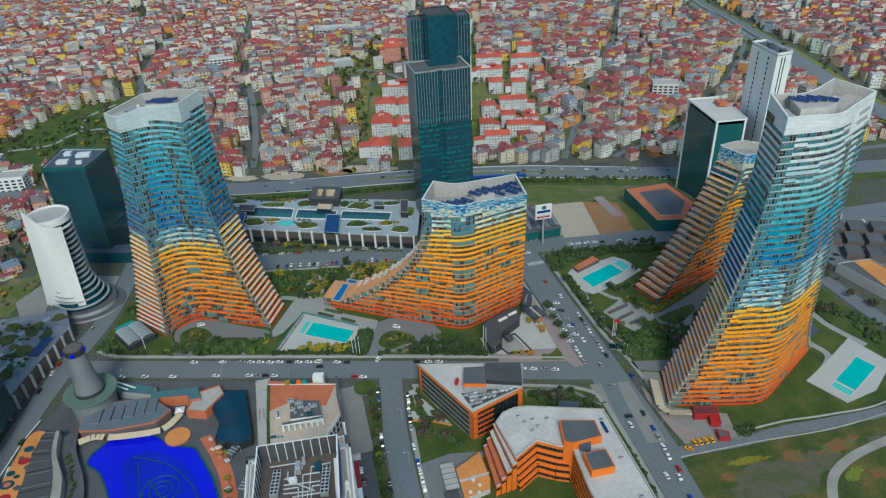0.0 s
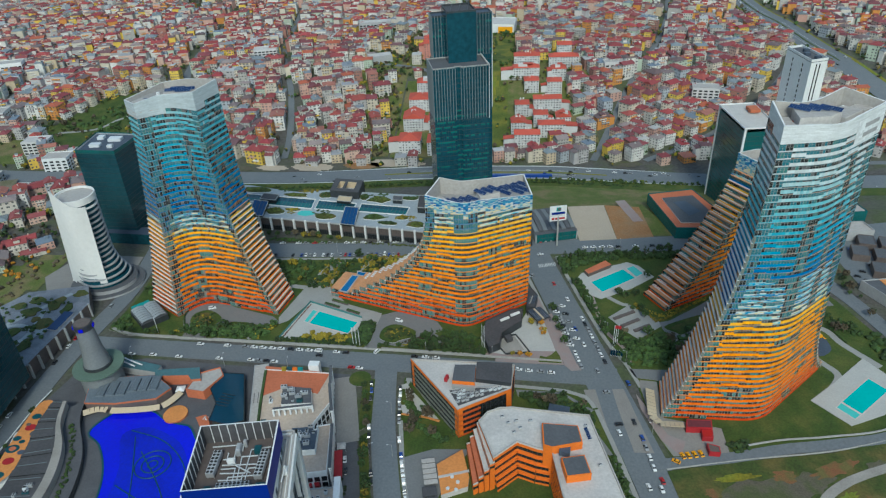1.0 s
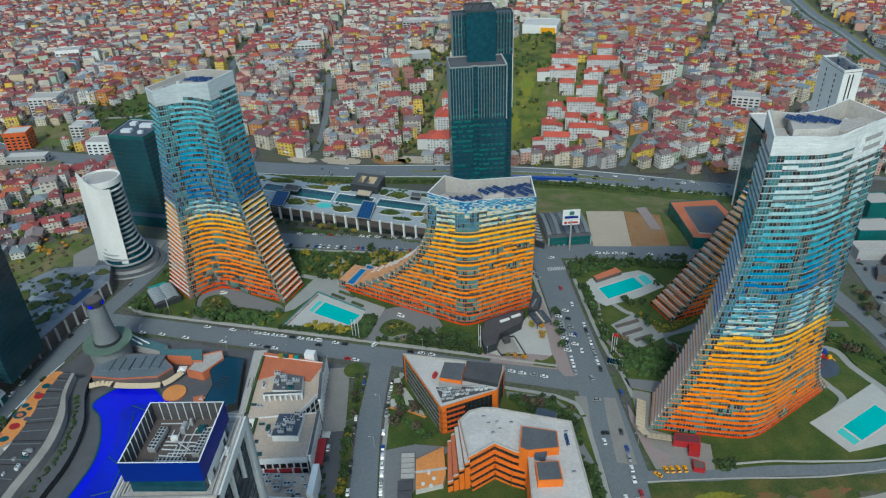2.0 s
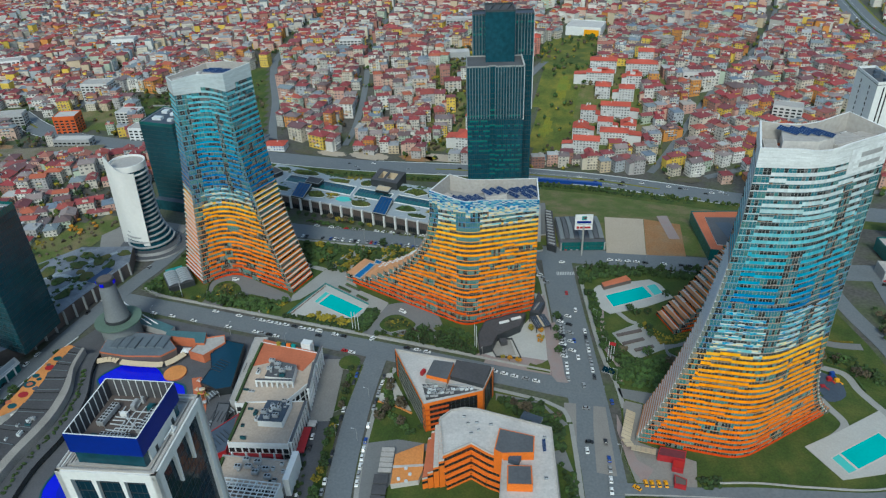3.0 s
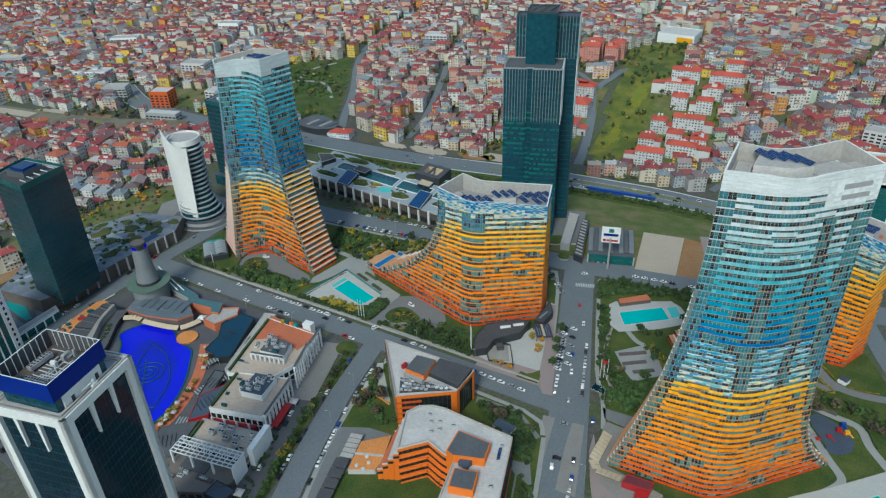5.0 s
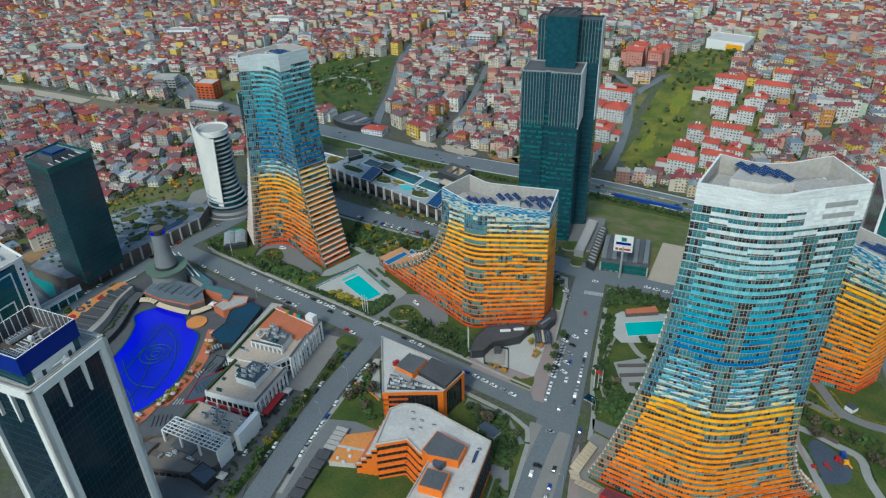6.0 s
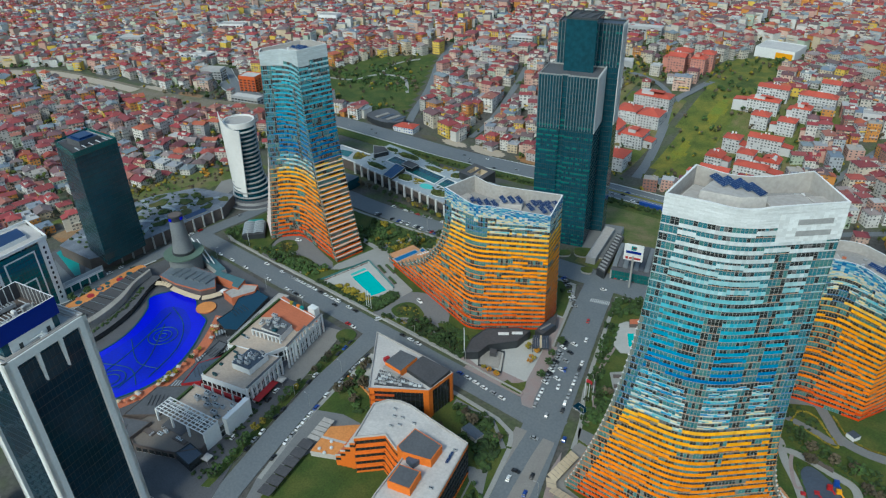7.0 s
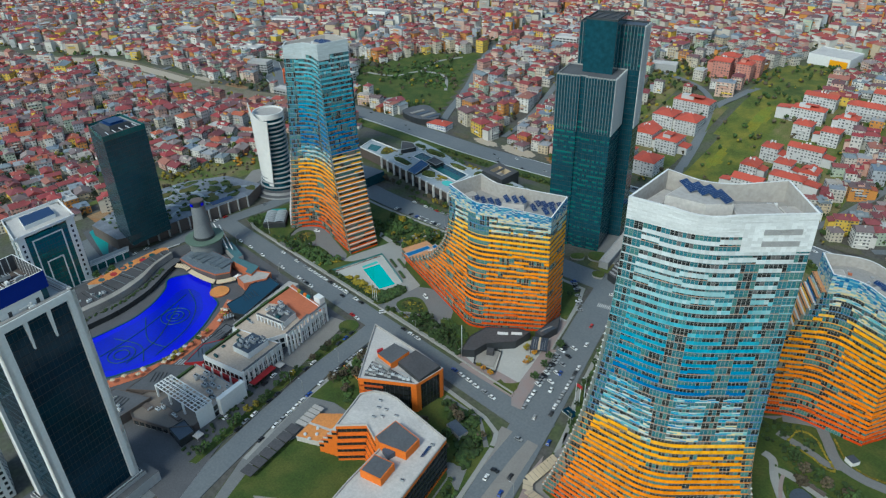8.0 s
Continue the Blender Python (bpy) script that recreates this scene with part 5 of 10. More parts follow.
# white office tower with the blue plant screen, near the camera
bl = thing("white_framed_tower", "black glass office tower in a white frame with blue plant screen", "office tower")
LX, LY, TOPZ = 30.9, 33.5, 114.0
BT = radians(10.7)
W_ = frame_of((-46.8 - math.cos(BT) * LX / 2 + math.sin(BT) * LY / 2, 129.2 - math.sin(BT) * LX / 2 - math.cos(BT) * LY / 2), (math.cos(BT), math.sin(BT)))
face = [W_(0, 0), W_(LX, 0), W_(LX, LY), W_(0, LY)]
gl = inset(face, 1.4)
for a, b in zip(gl, gl[1:] + gl[:1]):
    curtain_wall(bl, a, b, 8, TOPZ - 1.5, 4.0, 1.75, glass="glass_night", rnd=rnd, name="glazing")
for i, (a, b) in enumerate(zip(face, face[1:] + face[:1])):
    av, bv = Vector(a), Vector(b)
    d = (bv - av).normalized()
    inn = Vector((-d.y, d.x))
    for p, q in ((av, av + d * 3.9), (bv - d * 3.9, bv)):
        c = Shell()
        c.prism(anti([tuple(p), tuple(q), tuple(q + inn * 1.6), tuple(p + inn * 1.6)]), 6, TOPZ - 3.4, 0)
        part("corner_pier", c, ["white_wall"], bl)
    t = Shell()
    t.prism(anti([tuple(av), tuple(bv), tuple(bv + inn * 1.6), tuple(av + inn * 1.6)]), TOPZ - 3.4, TOPZ, 0)
    part("head_beam", t, ["white_wall"], bl)
    for u in (0.36, 0.64):
        p = av.lerp(bv, u)
        g = Shell()
        w = 0.75
        a0, a1, b0, b1 = p - d * w, p + d * w, p - d * 0.3, p + d * 0.3
        g.face(((*b0, TOPZ - 16), (*b1, TOPZ - 16), (*a1, TOPZ - 3.4), (*a0, TOPZ - 3.4)))
        for e0, e1 in (((b1, a1)), ((a0, b0))):
            z_a, z_b = (TOPZ - 16, TOPZ - 3.4) if e0 is b1 else (TOPZ - 3.4, TOPZ - 16)
            g.face(((*e0, z_a), (*(e0 + inn * 1.2), z_a), (*(e1 + inn * 1.2), z_b), (*e1, z_b)))
        part("hanging_fin", g, ["white_wall"], bl)
deck = Shell()
deck.face([(*p, TOPZ - 0.8) for p in anti(inset(face, 0.6))])
part("roof_terrace", deck, ["grey_wall"], bl)
for k, d_ in enumerate((0.6, 1.6, 2.6, 3.4)):
    q0, q1 = anti(inset(face, d_)), anti(inset(face, d_ + 0.55))
    zt = TOPZ + (0.5, -0.4, -0.2, -0.5)[k]
    deck = Shell()
    for i in range(4):
        j = (i + 1) % 4
        deck.face(((*q0[i], zt), (*q0[j], zt), (*q1[j], zt), (*q1[i], zt)), 1)
        deck.wall(q0[i], q0[j], TOPZ - 0.9, zt, 1)
        deck.wall(q1[j], q1[i], TOPZ - 0.9, zt, 1)
    part("roof_kerb", deck, ["grey_wall", "pale_roof"], bl)
box = rect(-45.55, 127.32, 22.7, 23.5, 9.2)
lower = Shell()
lower.prism(anti(inset(box, 0.8)), TOPZ - 0.8, TOPZ + 5, 0, 0)
part("plant_base", lower, ["glass_tower"], bl)
right = Shell()
right.prism(anti([W_(26.0, 6), W_(27.2, 6), W_(27.2, 23), W_(26.0, 23)]), TOPZ - 0.8, TOPZ + 6, 0, 0)
part("stair_wall", right, ["white_wall"], bl)
for u in (9.0, 20.0):
    dr = Shell()
    dr.prism(anti([W_(27.18, u), W_(27.3, u), W_(27.3, u + 1.4), W_(27.18, u + 1.4)]), TOPZ - 0.6, TOPZ + 1.8, 0, 0)
    part("door", dr, ["dark_metal"], bl)
Z0, Z1 = TOPZ + 4.6, TOPZ + 12.0
b_in = inset(anti(box), 0.4)
for i in range(4):
    j = (i + 1) % 4
    q = anti(box)
    w = Shell()
    w.wall(q[i], q[j], Z0, Z1, 0)
    w.wall(b_in[j], b_in[i], Z0 + 0.6, Z1, 1)
    w.face(((*q[i], Z1), (*q[j], Z1), (*b_in[j], Z1), (*b_in[i], Z1)), 2)
    part("blue_screen", w, ["brand_blue", "dark_roof", "white_wall"], bl, "deep blue metal screen")
    for k in range(1, 9):
        p = Vector(b_in[i]).lerp(Vector(b_in[j]), k / 9)
        g = Shell()
        g.bar((*p, Z0 + 0.5), (*p, Z1 - 0.1), 0.22, 0.3)
        part("screen_post", g, ["white_wall"], bl)
floor_ = Shell()
floor_.face([(*p, Z0 + 0.6) for p in b_in])
part("plant_floor", floor_, ["brown_wall"], bl)


def chiller(x, y, z, turn, long):
    ob = thing("chiller", "grey rooftop chiller with two rows of black fans", "chiller", "rooftop chillers")
    s = Shell()
    s.box(0, 0, 0.8, long, 2.3, 1.6)
    part("casing", s, ["steel"], ob)
    legs = Shell()
    for u in (-0.45, -0.15, 0.15, 0.45):
        for v in (-0.9, 0.9):
            legs.box(u * long, v, 0, 0.15, 0.15, 0.8)
    part("stand", legs, ["steel"], ob)
    n = round(long / 1.15)
    for i in range(n):
        for v in (-0.55, 0.55):
            f = Shell()
            u = -long / 2 + (i + 0.5) * long / n
            top = ring(u, v, 0.45, 10)
            f.prism(top, 2.4, 2.5, 0, 1)
            part("fan", f, ["steel", "tyre"], ob)
    ob.matrix_world = pose(x, y, z, 0, 0, turn)
    return ob


PF = Z0 + 0.62
BX = frame_of(box[0], (math.cos(radians(9.2)), math.sin(radians(9.2))))
chiller(*BX(5.0, 13.5), PF, 94, 8.5)
chiller(*BX(18.6, 12.0), PF, 94, 9.5)
chiller(*BX(11.8, 4.6), PF, 9, 9.0)


def pipe_run(pts, r=0.22, name="duct", m="steel", label="bare metal duct on the plant deck", category="duct"):
    s = Shell()
    for a, b in zip(pts, pts[1:]):
        s.bar(a, b, r * 2, r * 2)
    return solid(name, s, [m], label, category)


for k, pts in enumerate(([(8, 18), (8, 15), (15.5, 10)], [(7, 10.5), (14, 10), (14.5, 18.5), (20, 19)], [(7, 8), (13.5, 7.6), (13.5, 9.5)], [(14.5, 7.6), (14.8, 11.5), (16.8, 11.5)], [(7, 13.5), (16.8, 13)], [(7, 12), (11, 12), (11, 6)], [(12.2, 6), (12.2, 16), (16.8, 16)], [(3, 20.5), (12, 20.5), (12, 18)], [(9.5, 6), (9.5, 9), (16.8, 9)], [(7, 15.5), (10, 15.5), (10, 20)])):
    pipe_run([(*BX(*p), PF + 0.6 + 0.08 * (k % 4)) for p in pts], 0.13, label="pale metal pipe on the plant deck", category="pipe", name="plant_pipe", m="fin")
for u, v, a, b, h, m in ((11, 18.5, 1.4, 3.2, 2.2, "steel"), (9.5, 14.5, 2.2, 1.2, 1.6, "white_wall"), (16.5, 18, 2.0, 2.0, 1.8, "lake_pipe"), (19, 5.0, 2.6, 1.6, 1.3, "lake_pipe"), (4.5, 5.5, 1.8, 1.3, 1.0, "lake_pipe"), (12.5, 20.6, 0.9, 0.9, 2.4, "steel")):
    t = Shell()
    t.box(0, 0, 0, a, b, h)
    t.box(0, 0, h, a * 0.7, b * 0.7, 0.25)
    ob = solid("plant_unit", t, [m], "boxed plant unit on the tower's plant deck", "plant unit", "plant units")
    ob.matrix_world = pose(*BX(u, v), PF, 0, 0, 9)
crane = thing("cleaning_cradle", "white window-cleaning cradle on the roof terrace", "cleaning cradle")
for nm, args in (("carriage", ((28.9, 16, 0.3), (28.9, 18.5, 0.3), 1.2, 1.2)), ("jib", ((28.9, 17.2, 1.6), (28.3, 12.5, 1.2), 0.35, 0.35)), ("mast", ((28.9, 17.2, 0.3), (28.9, 17.2, 2.4), 0.6, 0.6))):
    s = Shell()
    (u0, v0, h0), (u1, v1, h1), a, b = args
    s.bar((*W_(u0, v0), TOPZ + h0), (*W_(u1, v1), TOPZ + h1), a, b)
    part(nm, s, ["white_wall"], crane)
base = Shell()
base.prism(anti([W_(-5, -5), W_(LX + 6, -5), W_(LX + 6, LY + 6), W_(-5, LY + 6)]), 0, 6, 0, 1)
base.prism(anti([W_(-2, -2), W_(LX + 2, -2), W_(LX + 2, LY + 2), W_(-2, LY + 2)]), 6.02, 8, 0, 1)
part("podium", base, ["grey_wall", "mid_roof"], bl)
for k in range(4):
    q0 = anti([W_(-1, -1), W_(LX + 1, -1), W_(LX + 1, LY + 1), W_(-1, LY + 1)])
    st = Shell()
    st.wall(q0[k], q0[(k + 1) % 4], 8.05, 8.9, 0)
    part("podium_rim", st, ["white_wall"], bl)

# dark cube office tower, its podium with a planted roof
dk = thing("dark_glass_tower", "plain dark blue glass office tower with an open roof frame", "office tower")
q = anti([(-243, 247), (-246, 279), (-281, 277), (-276, 251)])
for a, b in zip(q, q[1:] + q[:1]):
    curtain_wall(dk, a, b, 10, 92, 3.8, 1.7, glass="glass_blue", name="glazing")
    curtain_wall(dk, a, b, 92.1, 96, 3.8, 1.7, glass="glass_green", name="parapet_glazing")
roof_slab(dk, inset(q, 0.6), 93.5, "dark_roof", "steel", 1.0)
for u in range(1, 6):
    r = Shell()
    a = Vector(q[0]).lerp(Vector(q[1]), u / 6)
    b = Vector(q[3]).lerp(Vector(q[2]), u / 6)
    r.bar((*a.lerp(b, 0.06), 95.6), (*a.lerp(b, 0.25), 95.6), 0.6, 0.4)
    part("roof_beam", r, ["fin"], dk)
tk = Shell()
tk.box(-262, 264, 93.6, 15, 14, 4.5, 4, 0, 1)
tk.box(-262, 264, 98.1, 11, 10, 1.2, 4, 1, 1)
part("plant_room", tk, ["mid_roof", "solar"], dk)
dk2 = thing("dark_glass_tower", "dark glass office tower standing behind a bent tower", "office tower")
q = anti([(-296, 452), (-264, 450), (-261, 485), (-298, 488)])
for a, b in zip(q, q[1:] + q[:1]):
    curtain_wall(dk2, a, b, 0, 74, 3.8, 2.0, glass="glass_blue", name="glazing")
    curtain_wall(dk2, a, b, 74.1, 77, 3.0, 2.0, glass="glass_green", name="parapet_glazing")
roof_slab(dk2, inset(q, 0.6), 75.5, "slate_roof", "steel", 0.9)
for x, y, a, b in ((-285, 462, 8, 5), (-275, 474, 10, 6), (-288, 477, 5, 5), (-272, 460, 4, 3)):
    u_ = Shell()
    u_.box(x, y, 75.6, a, b, 2.2, 5, 0, 0)
    part("plant_box", u_, ["fin"], dk2)
wing = Shell()
wing.prism(anti([(-296, 446), (-200, 440), (-200, 462), (-296, 451.5)]), 0, 9, 1, 0)
part("glazed_wing", wing, ["slate_roof", "glass_blue"], dk2)

# green glass office with a white roof frame
of = thing("green_glass_office", "green glass office block under an overhanging white roof", "office block")
q = anti([(199, 560), (205, 509), (228, 512), (225, 563)])
for a, b in zip(q, q[1:] + q[:1]):
    curtain_wall(of, a, b, -16, 66, 3.8, 1.8, glass="glass_green", name="glazing")
roof_slab(of, inset(q, -1.2), 69.0, "white_roof", "white_wall", 1.0)
for p in q:
    c = Shell()
    c.box(p[0], p[1], -16, 1.5, 1.5, 85, 5)
    part("corner_post", c, ["white_wall"], of)
pr = Shell()
pr.box(220, 545, 70, 8, 10, 2.5, 5)
part("plant_room", pr, ["terracotta"], of)

# tall white slab with thin slot windows
ws = thing("white_slab_tower", "tall white slab tower with columns of slot windows", "office tower")
q = anti([(236, 545), (241, 509), (254, 514), (248, 549)])
body = Shell()
body.prism(q, -16, 118.4, 0, 1)
part("shaft", body, ["white_wall", "mid_roof"], ws)
a, b = Vector(q[0]), Vector(q[1])
for i in range(4):
    a, b = Vector(q[i]), Vector(q[(i + 1) % 4])
    d = (b - a).normalized()
    out = Vector((d.y, -d.x))
    for u in ((0.3, 0.7) if (b - a).length > 20 else (0.35, 0.55)):
        w = Shell()
        for k in range(33):
            p = a.lerp(b, u)
            zc = -12 + k * 3.9
            if (b - a).length > 20:
                w.prism(anti([tuple(p - d * 0.7), tuple(p + d * 0.7), tuple(p + d * 0.7 + out * 0.06), tuple(p - d * 0.7 + out * 0.06)]), zc, zc + 2.3)
        if (b - a).length <= 20:
            p = a.lerp(b, u)
            w.prism(anti([tuple(p - d * 0.5), tuple(p + d * 0.5), tuple(p + d * 0.5 + out * 0.06), tuple(p - d * 0.5 + out * 0.06)]), -10, 117)
        part("window_column", w, ["glass_dark"], ws)
roof_slab(ws, q, 119, "mid_roof", "white_wall", 1.6)
for x, y in ((243, 525), (246, 535), (248, 517)):
    u_ = Shell()
    u_.box(x, y, 119, 4, 3, 2.2, 10)
    part("plant_box", u_, ["slate_roof"], ws)

# sail-shaped tower
cv = thing("sail_tower", "round ringed tower behind a curved white sail wall", "office tower")
sw = Shell()
N_ = 12


def sail(u, z, off=0.0):
    """The white wall: u from its outer edge to its straight edge."""
    left = Vector((-287.5, 391.0)).lerp(Vector((-270.0, 377.0)), min(1, z / 80) ** 0.85)
    right_ = Vector((-252.0, 378.0)).lerp(Vector((-250.8, 381.0)), min(1, z / 67))
    p = left.lerp(right_, u)
    n = Vector((0.3, -0.95))
    p = p + n * (5.5 * math.sin(math.pi * u) + off)
    return p


def sail_top(u):
    return 80 - 13.5 * ease(0, 1, u) ** 0.8


for i in range(N_):
    u0, u1 = i / N_, (i + 1) / N_
    for k in range(16):
        pts = []
        for u, w in ((u0, k / 16), (u1, k / 16), (u1, (k + 1) / 16), (u0, (k + 1) / 16)):
            z = sail_top(u) * w
            pts.append((*sail(u, z), z))
        sw.face(pts)
        sw.face([(*sail(u, z_, -0.9), z_) for (u, z_) in [(u0, sail_top(u0) * (k + 1) / 16), (u1, sail_top(u1) * (k + 1) / 16), (u1, sail_top(u1) * k / 16), (u0, sail_top(u0) * k / 16)]])
    sw.face([(*sail(u0, sail_top(u0)), sail_top(u0)), (*sail(u1, sail_top(u1)), sail_top(u1)), (*sail(u1, sail_top(u1), -0.9), sail_top(u1)), (*sail(u0, sail_top(u0), -0.9), sail_top(u0))])
for u in (0.0, 1.0):
    for k in range(16):
        za, zb = sail_top(u) * k / 16, sail_top(u) * (k + 1) / 16
        pts = [(*sail(u, za), za), (*sail(u, za, -0.9), za), (*sail(u, zb, -0.9), zb), (*sail(u, zb), zb)]
        sw.face(pts if u == 0 else pts[::-1])
part("sail_wall", sw, ["sail"], cv, "smooth white curved wall")
CX, CY = -263.5, 391.5


def ring_radius(k):
    """Radius of the ringed body at a storey: it spreads towards the ground."""
    return 12.6 + 6.0 * max(0.0, 1 - k / 7) ** 2


for k in range(18):
    z = k * 3.75
    r = ring_radius(k)
    g = Shell()
    rg = ring(CX + (r - 12.6) * 0.7, CY, r - 0.9, 40)
    g.prism(rg, z, z + 3.75, 0, 0)
    part("glazed_storey", g, ["glass_tower"], cv)
    b_ = Shell()
    rr, ri = ring(CX + (r - 12.6) * 0.7, CY, r + 0.35, 40), ring(CX + (r - 12.6) * 0.7, CY, r - 0.85, 40)
    for i in range(40):
        j = (i + 1) % 40
        b_.wall(rr[i], rr[j], z + 2.7, z + 3.65)
        b_.face(((*rr[i], z + 3.65), (*rr[j], z + 3.65), (*ri[j], z + 3.65), (*ri[i], z + 3.65)))
        b_.face(((*rr[j], z + 2.7), (*rr[i], z + 2.7), (*ri[i], z + 2.7), (*ri[j], z + 2.7)))
    part("ring_balcony", b_, ["grey_wall" if k < 16 else "sail"], cv)
cr = Shell()
ro, ri = ring(CX, CY, 12.9, 40), ring(CX, CY, 12.0, 40)
for i in range(40):
    j = (i + 1) % 40
    cr.wall(ro[i], ro[j], 67.5, 71.0)
    cr.wall(ri[j], ri[i], 69.4, 71.0)
    cr.face(((*ro[i], 71.0), (*ro[j], 71.0), (*ri[j], 71.0), (*ri[i], 71.0)))
part("crown_ring", cr, ["sail"], cv)
rf = Shell()
rf.face([(*p, 69.6) for p in ri])
part("roof", rf, ["pale_roof"], cv)
for k, (r, z) in enumerate(((21, 4), (26, 1.4))):
    pb = Shell()
    pb.prism(closed_curve(ring(CX + 4, CY - 1, r, 9, 0.9), 4), 0, z, 1, 0)
    part("podium", pb, ["mid_roof", "grey_wall"], cv)

# white and green hotel block
ht = thing("hotel_block", "green glass and white hotel block with a white roof frame", "hotel")
q = anti([(-267, 178), (-234, 174), (-240, 212), (-270, 214)])
for a, b in zip(q, q[1:] + q[:1]):
    curtain_wall(ht, a, b, 0, 48, 3.7, 1.9, glass="glass_green", lit=0.1, name="glazing")
    av, bv = Vector(a), Vector(b)
    d = (bv - av).normalized()
    out = Vector((d.y, -d.x))
    for p, w in ((av, 5.0), (bv - d * 5.0, 5.0)):
        c = Shell()
        c.prism(anti([tuple(p - out * 0.2), tuple(p + d * w - out * 0.2), tuple(p + d * w + out * 0.7), tuple(p + out * 0.7)]), 0, 50)
        pier = part("white_pier", c, ["white_wall"], ht)
        for k in range(11):
            wd = Shell()
            m_ = p + d * (w / 2) + out * 0.7
            wd.prism(anti([tuple(m_ - d * 0.7), tuple(m_ + d * 0.7), tuple(m_ + d * 0.7 + out * 0.06), tuple(m_ - d * 0.7 + out * 0.06)]), 4 + k * 3.9, 6 + k * 3.9)
            part("window", wd, ["glass_dark"], ht)
    for w, h in ((0.24, 44), (0.36, 26)):
        for u in (w, 1 - w):
            p = av.lerp(bv, u)
            c = Shell()
            c.prism(anti([tuple(p - d * 0.4), tuple(p + d * 0.4), tuple(p + d * 0.4 + out * 0.5), tuple(p - d * 0.4 + out * 0.5)]), 0, h)
            part("white_frame", c, ["white_wall"], ht)
        c = Shell()
        p0, p1 = av.lerp(bv, w) - d * 0.4, av.lerp(bv, 1 - w) + d * 0.4
        c.prism(anti([tuple(p0), tuple(p1), tuple(p1 + out * 0.5), tuple(p0 + out * 0.5)]), h, h + 0.8)
        part("white_frame", c, ["white_wall"], ht)
roof_slab(ht, inset(q, -1.5), 50.0, "white_roof", "white_wall", 1.8)
c = Shell()
c.prism(anti(inset(q, 8)), 50, 53, 0, 1)
part("plant_room", c, ["white_wall", "solar"], ht)
pz = Shell()
pz.prism(anti([(-222, 205), (-208, 214), (-222, 246), (-232, 241)]), 0, 5, 1, 0)
solid("gate_building", pz, ["white_roof", "white_wall"], "long low white gatehouse beside the hotel", "gatehouse")
tw = thing("hotel_pool", "narrow teal swimming pool with a dark deck in the hotel yard", "swimming pool")
s = Shell()
s.prism(anti([(-313, 236), (-313, 248), (-278, 245), (-259, 236), (-259, 228), (-290, 232)]), 0.1, 0.5, 0, 0)
part("deck", s, ["dark_paving"], tw)
s = Shell()
s.prism(anti([(-309.5, 239.5), (-310.5, 244.5), (-281, 242.2), (-263.5, 234.6), (-265.4, 231.1), (-286.7, 235.2)]), 0.4, 0.62, 0, 0)
part("water", s, ["teal_roof"], tw)
cnp = thing("hotel_gate_canopy", "long white flat-roofed gate building beside the road", "gate building")
CNP = anti([(-253.0, 217.2), (-253.4, 246.8), (-246.4, 243.9), (-245.6, 214.5)])
s = Shell()
s.prism(inset(CNP, 0.8), 0.1, 5.4, 0, 0)
part("hall", s, ["glass_green"], cnp)
s = Shell()
s.prism(CNP, 5.4, 6.2, 0, 1, bottom=True)
part("roof", s, ["white_wall", "white_roof"], cnp)
ci_ = inset(CNP, 1.6)
s = Shell()
s.prism(ci_, 6.2, 6.5, 1, 0)
part("roof_panel", s, ["grey_wall", "white_wall"], cnp)
for u in (0.15, 0.38, 0.62, 0.85):
    c_ = Vector((-245.9, 215.2)).lerp(Vector((-246.6, 243.2)), u)
    s = Shell()
    s.box(c_.x, c_.y, 0.1, 0.7, 0.7, 5.3)
    part("column", s, ["white_wall"], cnp)
ribbon("balustrade", [(-240.5, 200), (-236.8, 214), (-236.4, 241), (-236.6, 262), (-235.0, 278)], 0.6, "white_wall", 1.1, "white balustrade along the road", "balustrade")

# ---- low buildings ----


def flat_house(name, label, category, poly, z1, wall="white_wall", top="pale_roof", z0=0.0, rim=0.7):
    """A flat-roofed block with a parapet; returns the thing."""
    ob = thing(name, label, category)
    poly = anti(poly)
    s = Shell()
    for a, b in zip(poly, poly[1:] + poly[:1]):
        s.wall(a, b, z0, z1 + rim)
    inner = inset(poly, 0.4)
    for i in range(len(poly)):
        j = (i + 1) % len(poly)
        s.face(((*poly[i], z1 + rim), (*poly[j], z1 + rim), (*inner[j], z1 + rim), (*inner[i], z1 + rim)))
        s.wall(inner[j], inner[i], z1, z1 + rim)
    part("wall", s, [wall], ob)
    r = Shell()
    r.face([(*p, z1) for p in inner])
    part("roof", r, [top], ob)
    return ob


def window_rows(ob, a, b, zs, h, bay=3.0, width=2.2, glass="glass_dark", name="window", joined=False):
    """Rows of windows on the face from a to b, each a pane in a frame standing a little proud."""
    av, bv = Vector(a), Vector(b)
    length = (bv - av).length
    d = (bv - av) / length
    out = Vector((d.y, -d.x))
    n = max(1, int(length / bay))
    whole = Shell() if joined else None
    for z in zs:
        for j in range(n):
            c = av + d * (length * (j + 0.5) / n)
            p, q = c - d * width / 2, c + d * width / 2
            pane = whole or Shell()
            pane.prism(anti([tuple(p), tuple(q), tuple(q + out * 0.05), tuple(p + out * 0.05)]), z, z + h, 0)
            pane.bar((*(p + out * 0.06), z - 0.06), (*(q + out * 0.06), z - 0.06), 0.16, 0.12, 1)
            if not joined:
                part(name, pane, [glass, "frame"], ob)
    if joined:
        tagged(part(name + "_field", whole, [glass, "frame"], ob), kind="stuff")


